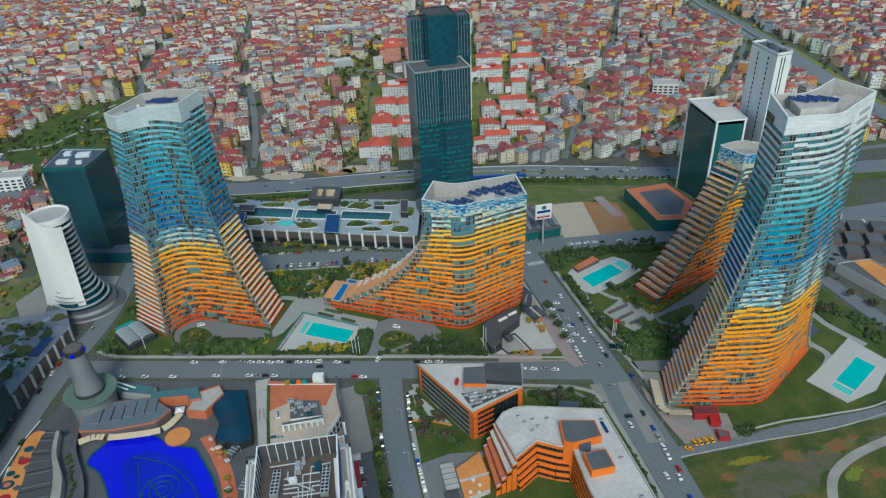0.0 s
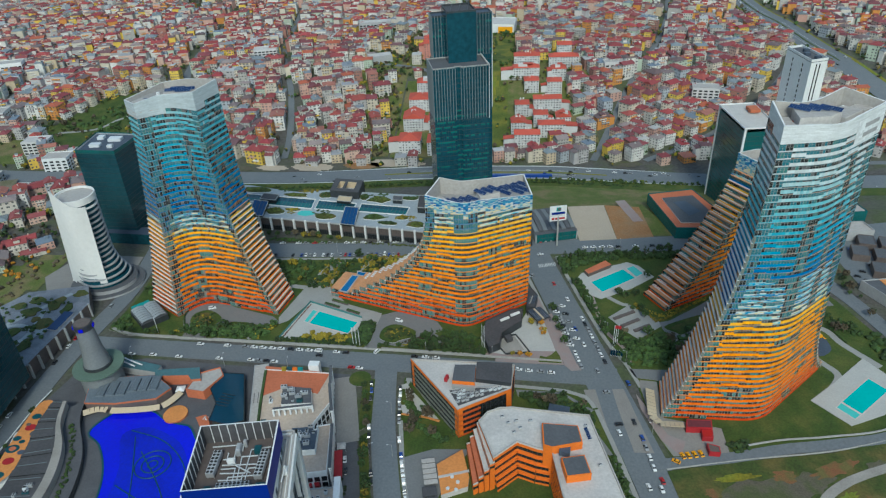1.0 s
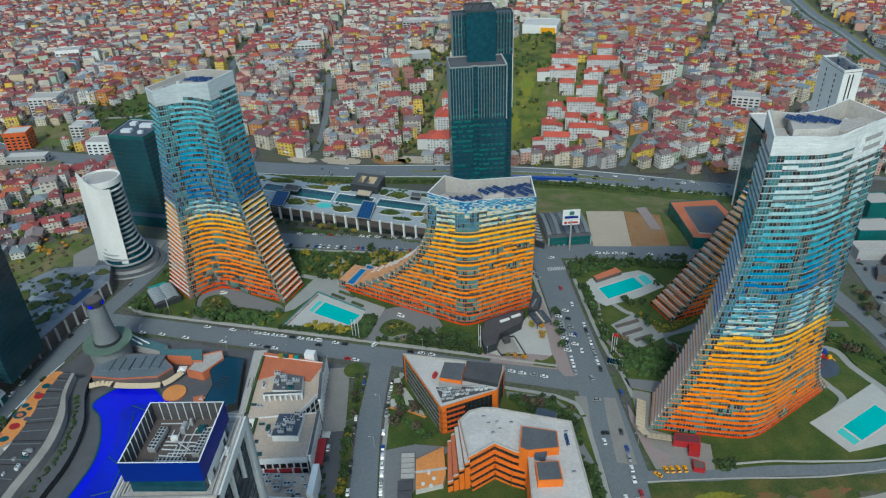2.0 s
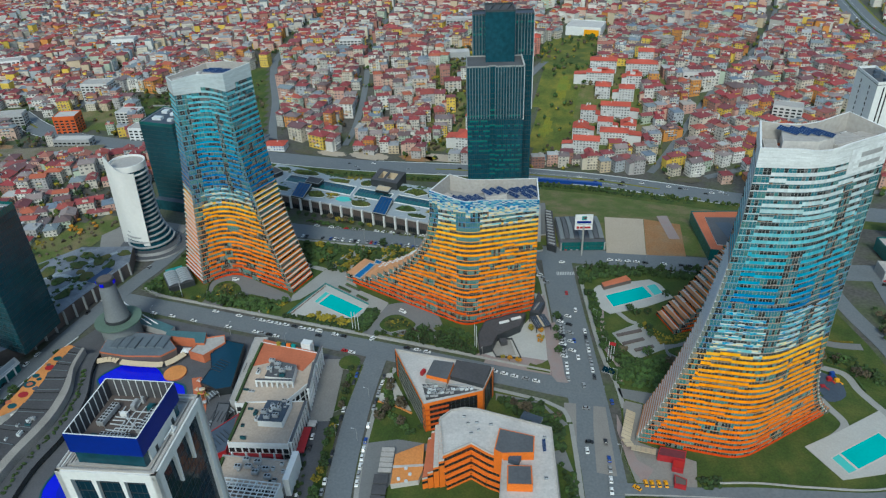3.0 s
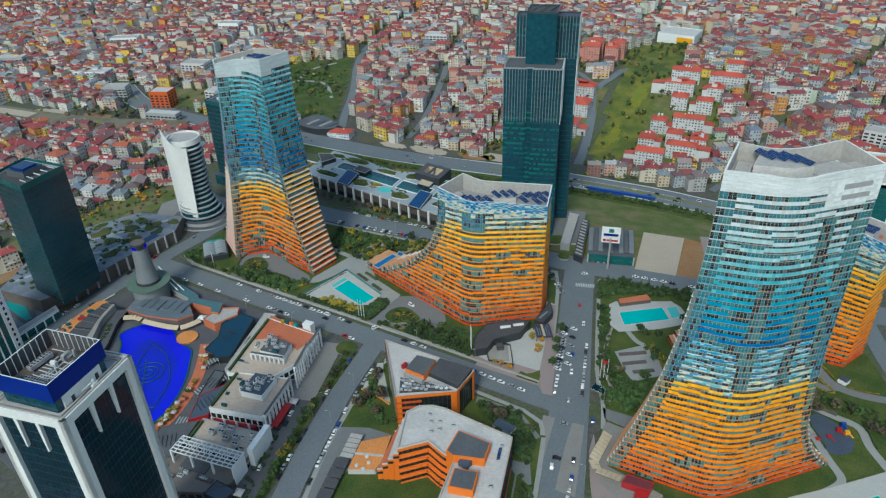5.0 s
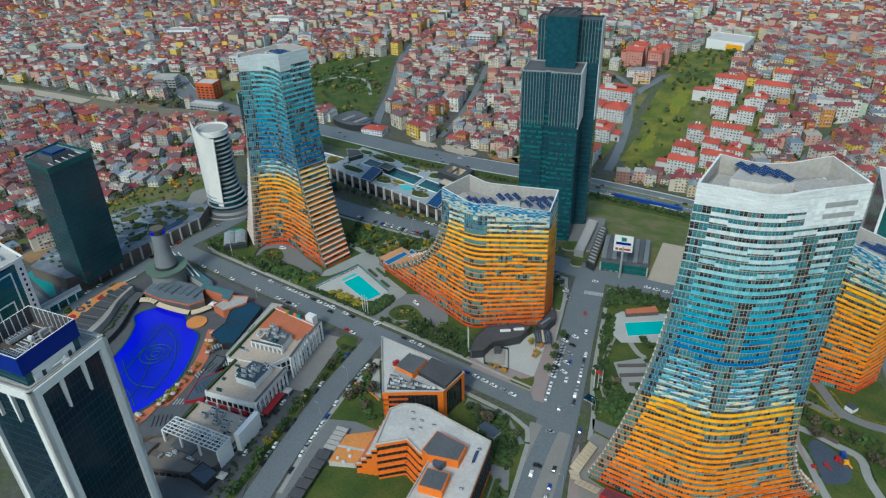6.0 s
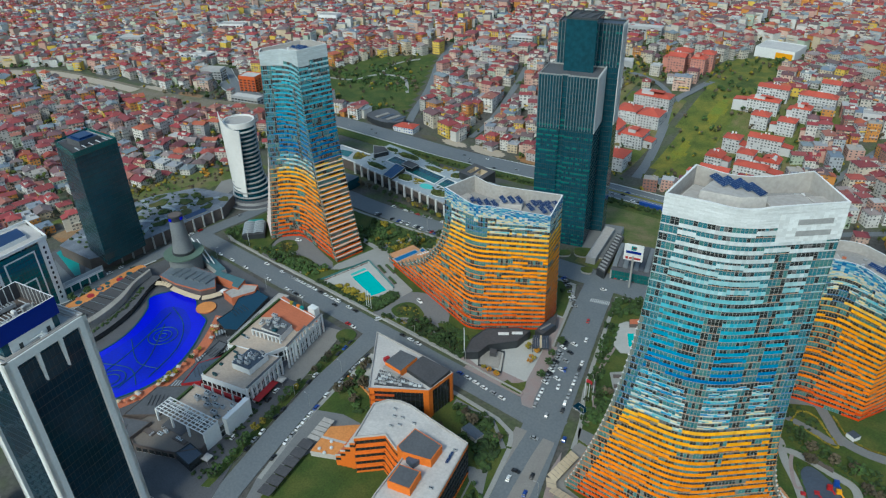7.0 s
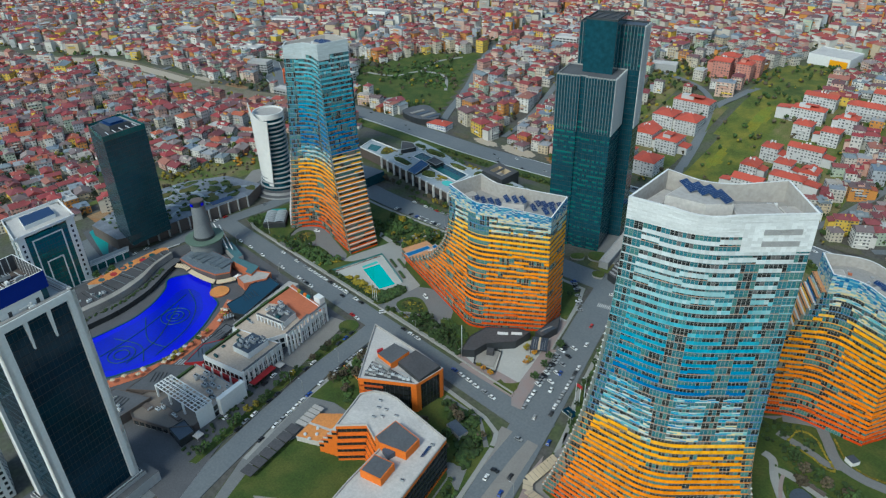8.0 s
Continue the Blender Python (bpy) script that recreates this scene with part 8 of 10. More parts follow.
# small planted wing beyond the mall's end
mw = thing("mall_wing", "low white-edged wing with a sunken green court", "mall wing")
wing = anti([(-264, 504.5), (-223.4, 503.0), (-222.6, 481.0), (-258, 484)])
s = Shell()
s.prism(wing, 0, 9.5, 1, 0)
part("body", s, ["mall_deck", "brown_wall"], mw)
for poly in ([(-256.3, 497.0), (-242.7, 498.8), (-238.2, 487.0), (-250.1, 486.4)],):
    s = Shell()
    s.prism(anti(poly), 9.4, 9.58, 0, 0)
    part("court_glass", s, ["glass_green"], mw)
s = Shell()
s.prism(anti(closed_curve([(-238, 499.5), (-226, 499), (-225, 490), (-232, 487)], 4)), 9.4, 10.0, 0, 0)
part("planted_bed", s, ["field"], mw)
for a, b in zip(wing, wing[1:] + wing[:1]):
    s = Shell()
    s.bar((*a, 9.8), (*b, 9.8), 0.6, 1.0)
    part("parapet", s, ["white_wall"], mw)

# podium with a roof garden by the dark tower
pd = thing("garden_podium", "low dark podium with pilasters and a roof garden", "podium")
pdp = anti([(-255, 258), (-254, 300), (-250, 352), (-262, 372), (-300, 362), (-318, 330), (-322, 285), (-300, 240), (-262, 243)])
s = Shell()
s.prism(pdp, 0, 9.8, 1, 0)
part("body", s, ["podium_deck", "brown_wall"], pd)
for k_, pts in enumerate(([(-300, 250), (-292, 280), (-300, 310), (-286, 335), (-268, 362)], [(-318, 320), (-300, 318), (-284, 326), (-262, 318)], [(-306, 270), (-280, 262), (-262, 280), (-270, 300), (-262, 330)], [(-310, 300), (-290, 296), (-272, 312), (-276, 342)])):
    line = smooth_line(pts, 6)
    w = Shell()
    for a, b in zip(line, line[1:]):
        w.bar((*a, 9.86 + 0.02 * k_), (*b, 9.86 + 0.02 * k_), 3.0, 0.12)
    part("roof_path", w, ["mall_deck"], pd, "pale curving roof path")
for k in range(11):
    p = Vector((-254.6, 262)).lerp(Vector((-250.6, 350)), k / 10)
    c = Shell()
    c.box(p.x + 0.8, p.y, 0, 1.4, 0.9, 10.3, 2)
    part("pilaster", c, ["grey_wall"], pd)
for cx, cy, a, b in ((-268, 328, 9, 6), (-284, 340, 8, 5), (-300, 325, 7, 9), (-283, 318, 6, 5), (-272, 350, 6, 8), (-296, 346, 5, 4), (-305, 305, 6, 8), (-290, 300, 5, 4), (-268, 306, 5, 7), (-276, 332, 4, 3), (-262, 345, 4, 6), (-310, 332, 4, 7), (-296, 285, 8, 5), (-312, 282, 5, 9), (-288, 353, 7, 4), (-262, 362, 6, 4)):
    g_ = Shell()
    g_.prism(closed_curve([(cx + a * math.cos(t_) * (0.75 + 0.25 * math.sin(3 * t_ + cx)), cy + b * math.sin(t_)) for t_ in [k * math.pi / 4 for k in range(8)]], 3), 9.8, 10.25, 0, 0)
    part("planted_bed", g_, ["field"], pd)
w = Shell()
w.prism(anti([(-262, 322), (-255, 321), (-254, 340), (-261, 341)]), 9.8, 10.6, 1, 0)
part("skylight", w, ["solar", "frame"], pd)

# louvred garage ramp and pale kiosk row beside the skyscraper
gr = thing("louvred_ramp", "low dark ramp building with a row of pale roof louvres", "garage ramp")
s = Shell()
s.prism(anti([(38.9, 450.9), (46.2, 448.4), (35.3, 503.4), (29.1, 505.0)]), -4, 5.5, 1, 0)
part("body", s, ["dark_roof", "dark_metal"], gr)
for k in range(12):
    a, b = Vector((39.0, 453.0)).lerp(Vector((29.6, 502)), k / 11), Vector((45.4, 451.0)).lerp(Vector((34.8, 500.5)), k / 11)
    s = Shell()
    s.bar((*a.lerp(b, 0.12), 5.9), (*a.lerp(b, 0.88), 5.9), 1.1, 0.7)
    part("roof_louvre", s, ["frame" if k % 2 else "grey_wall"], gr)
flat_house("pale_annex", "low pale annex with a flat grey roof", "annex", [(25.5, 460.9), (32.4, 462.0), (24.6, 510.1), (17.0, 510.1)], 5.0, "grey_wall", "pale_roof", z0=-5)
for poly in ([(11, 473), (19, 479), (24, 476), (23, 467), (15, 465)], [(27, 452), (33, 456), (36, 449), (30, 447)], [(2, 462), (8, 468), (12, 462), (6, 457)]):
    sheet("podium_lawn", closed_curve(anti(poly), 4), 1.5, "lawn", label="small lawn bed on the skyscraper's forecourt", category="lawn", thick=1.4, edge="kerb")

# glass showroom with a sign on a pole
kf = thing("glass_showroom", "low showroom with a green glass front and curved grey roof", "showroom")
K = frame_of((48.5, 452.5), (0.967, 0.25))
s = Shell()
s.prism(anti([K(0, 0), K(33, 0), K(33, 40), K(0, 40)]), -1, 7.0, 0, 1)
part("body", s, ["grey_wall", "mid_roof"], kf)
for k in range(9):
    r = Shell()
    sections = []
    for u in range(9):
        z = 7.0 + 3.2 * math.sin(math.pi * (u + 1) / 10) * (0.7 + 0.3 * math.sin(k))
        a, b = K(k * 3.6 + 0.3, 4 + u * 4.2), K(k * 3.6 + 3.5, 4 + u * 4.2)
        sections.append([(*a, z - 0.3), (*b, z - 0.3), (*b, z + 0.3), (*a, z + 0.3)])
    for p_, q_ in zip(sections, sections[1:]):
        for n_ in range(4):
            o_ = (n_ + 1) % 4
            r.face((p_[n_], p_[o_], q_[o_], q_[n_]))
    r.face(sections[0][::-1])
    r.face(sections[-1])
    part("roof_vault", r, ["mid_roof" if k % 2 else "cone_grey"], kf)
curtain_wall(kf, K(1, -0.3), K(32, -0.3), 0.3, 7.2, 3.4, 2.2, glass="glass_green", lit=0.4, name="shop_window")
sg = thing("pole_sign", "white two-panel advertising sign on a tall pole", "sign")
SX, SY = 64.5, 449.5
s = Shell()
s.bar((SX, SY, 0), (SX, SY, 25), 1.2, 1.2)
part("pole", s, ["frame"], sg)
for z0, z1, nm in ((26, 33.5, "upper_board"), (21.5, 25.5, "lower_board")):
    s = Shell()
    s.prism(anti([(SX - 6.2, SY - 1.6), (SX + 6.0, SY + 1.4), (SX + 5.7, SY + 2.4), (SX - 6.5, SY - 0.6)]), z0, z1)
    part(nm, s, ["white_wall"], sg)
for x0, x1, z0, z1, m in ((-5, 5, 27.0, 28.8, "brand_blue"), (-1.6, 1.6, 29.6, 32.6, "teal_roof"), (-0.6, 1.9, 30.6, 32.0, "red_wall"), (-5, -3.2, 22.6, 24.4, "red_wall"), (-2.6, 5, 22.8, 24.2, "red_wall")):
    s = Shell()
    f_ = lambda u: (SX + u * 0.97, SY + u * 0.24 - 0.42)
    a, b = Vector(f_(x0)), Vector(f_(x1))
    s.prism(anti([tuple(a), tuple(b), (b.x - 0.03, b.y + 0.2), (a.x - 0.03, a.y + 0.2)]), z0, z1)
    part("sign_shape", s, [m], sg)

# low terracotta-roofed building by the highway
lb = flat_house("courtyard_block", "low dark block with a terracotta roof border round dark centre", "commercial building", [(141, 518), (178, 527), (190, 492), (178, 462), (153, 462)], 9.0, "glass_green", "terracotta")
s = Shell()
s.prism(anti([(151, 510), (176, 515), (183, 490), (173, 470), (158, 470)]), 9.0, 9.8, 0, 1)
part("sunken_roof", s, ["white_roof", "mid_roof"], lb)
s = Shell()
s.prism(anti([(158, 503), (168, 505), (176, 488), (166, 480)]), 9.8, 9.9, 0, 0)
part("roof_stain", s, ["slate_roof"], lb)

# restaurant and plaza beside the middle tower
rs_ = flat_house("restaurant_pavilion", "dark flat-roofed restaurant wrapped round a tower's foot", "restaurant", [(17.9, 321.6), (24.6, 326.5), (25.5, 336.1), (37.6, 349.1), (38.6, 362.5), (30.7, 360.7), (15.0, 348.4), (13.5, 335)], 5.2, "dark_metal", "dark_roof", rim=0.4)
for x, y, a in ((27, 350, 35), (33.5, 355.5, 35)):
    s = Shell()
    s.box(x, y, 5.3, 6.5, 1.6, 0.9, a)
    part("roof_vent", s, ["white_wall"], rs_)
# added dark block: stands in for the tower's shade on this ground
shade_block = flat_house("restaurant_pavilion", "small dark striped-roof block added in place of the tower's shade", "restaurant", [(40.6, 364.6), (46.4, 364), (48.4, 377.5), (42.5, 389)], 5.0, "dark_metal", "dark_roof", rim=0.4)
for k in range(4):
    s = Shell()
    s.box(42.6 + k * 1.3, 371.5 + k * 0.3, 5.0, 0.7, 9, 0.6, -14)
    part("roof_strip", s, ["gravel" if k == 1 else "slate_roof"], shade_block)
fence_ = smooth_line([(22, 331), (27, 339), (34, 341), (42, 325), (28, 322), (22, 331)], 2)
ts = thing("dining_terrace", "fenced dining terrace with dark rails and a pale floor", "terrace")
s = Shell()
s.prism(anti([(22.5, 331), (27, 338.5), (33, 339.5), (39, 326.5), (28, 323)]), 0.2, 0.7, 0, 0)
part("deck", s, ["gravel"], ts)
for a, b in zip([(22, 331), (27, 339), (34, 340.5), (42.5, 324), (28, 321.8)], [(27, 339), (34, 340.5), (42.5, 324), (28, 321.8), (22, 331)]):
    s = Shell()
    s.bar((*a, 1.0), (*b, 1.0), 0.35, 1.2)
    part("rail", s, ["dark_metal"], ts)
s = Shell()
s.box(29.6, 335, 0.7, 4, 4, 2.8, 30)
part("bar_hut", s, ["dark_roof"], ts)

pg_ = thing("plaza_pergola", "dark square pergola with a striped slat roof on the plaza", "pergola")
PGO = frame_of((47.4, 350.8), (0.86, 0.5))
for u, v in ((0, 0), (9.5, 0), (0, 12), (9.5, 12)):
    s = Shell()
    s.box(*PGO(u, v), 0.4, 0.4, 0.4, 3.4, 30)
    part("post", s, ["dark_metal"], pg_)
for u, v, u2, v2 in ((0, 0, 9.5, 0), (0, 12, 9.5, 12), (0, 0, 0, 12), (9.5, 0, 9.5, 12)):
    s = Shell()
    s.bar((*PGO(u, v), 3.9), (*PGO(u2, v2), 3.9), 0.5, 0.5)
    part("beam", s, ["dark_metal"], pg_)
for k in range(7):
    s = Shell()
    s.bar((*PGO(0.8 + k * 1.32, 0), 4.25), (*PGO(0.8 + k * 1.32, 12), 4.25), 0.95 if k != 3 else 1.1, 0.16)
    part("roof_slat", s, ["slate_roof" if k != 3 else "cream"], pg_)
sheet("plaza_walk", [(61.8, 318.2), (62.2, 313.8), (66.0, 309.0), (72.2, 309.8), (69.3, 316), (64.3, 337), (57.2, 364), (52.5, 362), (58.6, 345)], 0.36, "pink_paving", label="pinkish paved walk beside the plaza", category="pavement")
sheet("plaza_walk", [(22, 315.2), (62.0, 313.9), (61.6, 318.3), (22, 320.6)], 0.35, "pink_paving", label="pinkish paved walk beside the plaza", category="pavement")
sheet("road_pavement", [(71.8, 293.7), (75.5, 276.2), (78.5, 261.8), (80.6, 251.6), (82.8, 235.4), (85.9, 236.3), (83.7, 252.5), (80.4, 277.7), (78.3, 294.5)], 0.13, "paving", label="worn beige pavement along the wide road", category="pavement")
sheet("road_pavement", [(87.6, 295.0), (88.9, 280.2), (91.4, 263.0), (93.4, 249.5), (103.2, 249.5), (100.5, 263.0), (97.6, 277.0), (94.0, 295.5)], 0.13, "paving", label="worn beige pavement along the wide road", category="pavement")
sheet("plaza_lawn", [(47.4, 315.8), (48.4, 321.5), (52, 320.5), (55.3, 323.0), (58.1, 326.8), (60.3, 321.3), (60.8, 315.2)], 0.5, "lawn", label="small clipped lawn on the plaza", category="lawn", thick=0.3, edge="kerb")

# small paved court and hedge bed beside the triangular office
sheet("office_court", [(-32.6, 291.5), (-28.1, 294.0), (-24.5, 288.5), (-7.0, 266.8), (-27.0, 270.3), (-29.6, 276.5)], 0.46, "deck_stone", label="pale paved court beside the triangular office", category="pavement", thick=0.3, edge="kerb")
sheet("court_lawn", [(-32.0, 288.6), (-28.6, 289.4), (-25.6, 277.2), (-29.0, 276.0)], 0.62, "lawn", label="clipped lawn bed in a paved court", category="lawn", thick=0.3, edge="kerb")
ribbon("court_wall", [(-27.6, 269.4), (-16, 268.0), (-6.4, 265.0)], 0.9, "orange_floor", 1.1, "low ochre garden wall beside the court", "wall")

# canopies at the foot of the tallest tower
cn = thing("cafe_canopy", "cream segmented canopy along the tower's foot", "canopy")
line = [(107.0, 292), (105.2, 271.5), (108.5, 266.5), (120.5, 266.0)]
for a, b in zip(line, line[1:]):
    av, bv = Vector(a), Vector(b)
    n = max(1, round((bv - av).length / 2.6))
    d = (bv - av).normalized()
    out = Vector((d.y, -d.x)) if a[0] < 110 and b[0] < 110 else Vector((d.y, -d.x))
    for j in range(n):
        p, q_ = av.lerp(bv, j / n), av.lerp(bv, (j + 0.92) / n)
        s = Shell()
        s.face(((*(p + out * -2.6), 3.2), (*(q_ + out * -2.6), 3.2), (*(q_ + out * 2.2), 4.6), (*(p + out * 2.2), 4.6)))
        s.wall(p - out * 2.6, q_ - out * 2.6, 2.7, 3.2)
        s.wall(q_ + out * 2.2, p + out * 2.2, 4.2, 4.6)
        s.wall(p + out * 2.2, p - out * 2.6, 2.7, 3.2)
        part("canopy_segment", s, ["cream"], cn)
for poly, z, m in (([(122.3, 270), (134.9, 270), (134.1, 264.2), (121.2, 264.2)], 4.0, "maroon_roof"), ([(128.6, 263.6), (134.2, 263.8), (133.4, 258.6), (128.2, 258.8)], 3.4, "car_red"), ([(129.2, 254.6), (135.0, 252.8), (134.6, 248.6), (129.3, 248.8)], 3.3, "brown_wall")):
    flat_house("red_kiosk", "low red-roofed kiosk at the tower's foot", "kiosk", poly, z, "red_wall", m, rim=0.2)
tent = thing("glass_tent", "ribbed grey glass roof over a sports hall beside the tower", "sports hall")
TN = frame_of((-221.5, 350.5), (0.72, -0.69))
for k in range(7):
    for h in range(2):
        s = Shell()
        u0, v0 = k * 2.9, h * 8.2
        for w in range(5):
            a0, a1 = w / 5, (w + 1) / 5
            h0, h1 = 4.5 + 1.6 * math.sin(math.pi * (0.15 + 0.7 * a0)), 4.5 + 1.6 * math.sin(math.pi * (0.15 + 0.7 * a1))
            s.face(((*TN(u0, v0 + a0 * 7.9), h0), (*TN(u0 + 2.6, v0 + a0 * 7.9), h0), (*TN(u0 + 2.6, v0 + a1 * 7.9), h1), (*TN(u0, v0 + a1 * 7.9), h1)))
        part("roof_bay", s, ["bay_grey"], tent)
s = Shell()
s.prism(anti([TN(-0.5, -0.5), TN(20.5, -0.5), TN(20.5, 17), TN(-0.5, 17)]), 0, 4.4, 0, 1)
part("hall", s, ["dark_metal", "mid_roof"], tent)
s = Shell()
s.prism(anti([TN(-7, 2), TN(-1, 2), TN(-1, 14), TN(-7, 14)]), 0, 3.4, 0, 0)
part("green_screen", s, ["teal_roof"], tent)
# sheds and halls on the east edge
for i, (x, y) in enumerate(((276, 440), (290, 436), (304, 433), (318, 430), (281, 418), (295, 414), (309, 411), (324, 408), (286, 455), (300, 452), (316, 450))):
    flat_house("yard_shed", "flat pale-roofed shed in a yard", "shed", rect(x, y, 11, 14, -14), 5.0, "brown_wall", "mid_roof", rim=0.3)
eb = flat_house("corner_hall", "low hall with a grey and orange roof", "hall", [(259, 398), (283, 402), (292, 384), (276, 362)], 7.0, "grey_wall", "mid_roof")
s = Shell()
s.prism(anti([(271, 399.5), (282, 401), (290.5, 384), (277, 366)]), 7.0, 7.3, 0, 0)
part("orange_roof", s, ["orange_floor"], eb)
for poly, z, m in (([(268, 505), (296, 510), (300, 490), (272, 486)], 9, "glass_green"), ([(262, 474), (292, 478), (295, 464), (264, 460)], 7, "grey_wall"), ([(285, 540), (305, 544), (309, 526), (289, 522)], 14, "glass_green")):
    flat_house("service_building", "low glass-fronted building with a white roof frame", "commercial building", poly, z, m, "pale_roof", rim=0.9)

rnd_u = random.Random(14)
for k in range(26):
    u = rnd_u.uniform(0.05, 0.95) * (len(pr_in) - 1)
    a, b = Vector(pr_in[int(u)]), Vector(pr_out[int(u)])
    p = a.lerp(b, rnd_u.uniform(0.25, 0.9))
    um = thing("parasol", "square canvas parasol over a cafe table", "parasol", "cafe parasols")
    s = Shell()
    sq = rect(0, 0, 2.6, 2.6, 0)
    for e in range(4):
        s.face(((*sq[e], 2.4), (*sq[(e + 1) % 4], 2.4), (0, 0, 3.0)))
        s.face(((0, 0, 2.95), (*sq[(e + 1) % 4], 2.38), (*sq[e], 2.38)))
    part("canopy", s, [("white_roof", "cream", "terracotta")[k % 3]], um)
    s = Shell()
    s.bar((0, 0, 0), (0, 0, 2.9), 0.08, 0.08)
    part("pole", s, ["frame"], um)
    um.matrix_world = pose(p.x, p.y, 0.4, 0, 0, rnd_u.uniform(0, 90))
for la, lb, z in ((mid2_l, outer_l, 8.5),):
    for i in range(0, len(la) - 1, 2):
        for w in (0.5,):
            a, b = Vector(la[i]).lerp(Vector(la[i + 1]), w), Vector(lb[i]).lerp(Vector(lb[i + 1]), w)
            s = Shell()
            s.bar((*a.lerp(b, 0.08), z + 0.12), (*a.lerp(b, 0.92), z + 0.12), 0.3, 0.25)
            part("roof_rib", s, ["grey_fin"], mall)
roof_clutter([(-200, 152), (-206, 178), (-207, 205), (-198, 205), (-196, 178), (-192, 152)], 8.1, 14)

# ---- houses and apartment blocks beyond the highway ----


def house_shells(w, d, storeys, rnd, flat=False):
    """Walls, windows and hipped roof of a town house that stands at the origin."""
    h = storeys * 2.9
    wall, win, roof = Shell(), Shell(), Shell()
    wall.box(0, 0, -6, w, d, h + 6, 0, 0, 0, bottom=False)
    for k in range(storeys):
        z = 0.9 + k * 2.9
        for (ax, ay), (bx, by) in (((-w / 2, -d / 2), (w / 2, -d / 2)), ((w / 2, -d / 2), (w / 2, d / 2)), ((w / 2, d / 2), (-w / 2, d / 2)), ((-w / 2, d / 2), (-w / 2, -d / 2))):
            length = abs(bx - ax) + abs(by - ay)
            n = max(2, round(length / 3.2))
            ux, uy = (bx - ax) / length, (by - ay) / length
            ox, oy = uy * 0.06, -ux * 0.06
            for j in range(n):
                if rnd.random() < 0.12:
                    continue
                c = length * (j + 0.5) / n
                hw = rnd.choice((0.6, 0.6, 0.95))
                p, q = (ax + ux * (c - hw) + ox, ay + uy * (c - hw) + oy), (ax + ux * (c + hw) + ox, ay + uy * (c + hw) + oy)
                win.wall(p, q, z, z + 1.35)
        if k and rnd.random() < 0.55:
            bw = w * rnd.uniform(0.3, 0.6)
            wall.box(rnd.uniform(-0.15, 0.15) * w, -d / 2 - 0.5, k * 2.9 - 0.1, bw, 1.1, 1.0, 0, 0, 0)
    o = 0.6
    e = h + 0.05
    if flat:
        roof.box(0, 0, e - 0.1, w, d, 0.5)
        roof.box(w * 0.2, d * 0.1, e + 0.4, 2.4, 2.2, 2.0)
    else:
        rise = min(w, d) * rnd.uniform(0.17, 0.27)
        gable = rnd.random() < 0.3
        pull = 0.4 if not gable else min(w, d) / 2 + 0.55
        a = [(-w / 2 - o, -d / 2 - o, e), (w / 2 + o, -d / 2 - o, e), (w / 2 + o, d / 2 + o, e), (-w / 2 - o, d / 2 + o, e)]
        if w > d:
            r0, r1 = (-(w - d) / 2 - pull, 0, e + rise), ((w - d) / 2 + pull, 0, e + rise)
            roof.face((a[0], a[1], r1, r0))
            roof.face((a[1], a[2], r1))
            roof.face((a[2], a[3], r0, r1))
            roof.face((a[3], a[0], r0))
        else:
            r0, r1 = (0, -(d - w) / 2 - pull, e + rise), (0, (d - w) / 2 + pull, e + rise)
            roof.face((a[0], a[1], r0))
            roof.face((a[1], a[2], r1, r0))
            roof.face((a[2], a[3], r1))
            roof.face((a[3], a[0], r0, r1))
        roof.face((a[3], a[2], a[1], a[0]))
        cx, cy = rnd.uniform(-0.2, 0.2) * w, rnd.uniform(-0.15, 0.15) * d
        wall.box(cx, cy, e + rise * 0.3, 0.8, 0.8, rise * 0.7 + 0.9)
        if rnd.random() < 0.4:
            # a low wing with a lean-to roof
            side = rnd.choice((-1, 1))
            ww, wd, wh = w * rnd.uniform(0.3, 0.5), d * rnd.uniform(0.5, 0.9), max(2.6, h - 2.9 * rnd.choice((1, 1, 2)))
            x0, x1 = side * (w / 2 + 0.02), side * (w / 2 + ww)
            wall.box((x0 + x1) / 2, 0, -6, ww, wd, wh + 6, 0, 0, 0, bottom=False)
            lo_, hi_z = wh + 0.1, min(h - 0.2, wh + 1.5) if wh < h - 1 else wh + 0.5
            q = [(x0, -wd / 2 - 0.4, hi_z), (x1 + side * 0.4, -wd / 2 - 0.4, lo_), (x1 + side * 0.4, wd / 2 + 0.4, lo_), (x0, wd / 2 + 0.4, hi_z)]
            roof.face(q if side > 0 else q[::-1])
            roof.face([(x, y, z - 0.2) for x, y, z in (q[::-1] if side > 0 else q)])
        if storeys > 2 and rnd.random() < 0.35:
            # a dormer storey breaking through the roof
            wall.box(rnd.uniform(-0.15, 0.15) * w, -d * 0.2, e, w * 0.34, d * 0.36, rise + 0.8)
            roof.box(rnd.uniform(-0.1, 0.1) * w, -d * 0.2, e + rise + 0.8, w * 0.4, d * 0.44, 0.3)
    return wall, win, roof


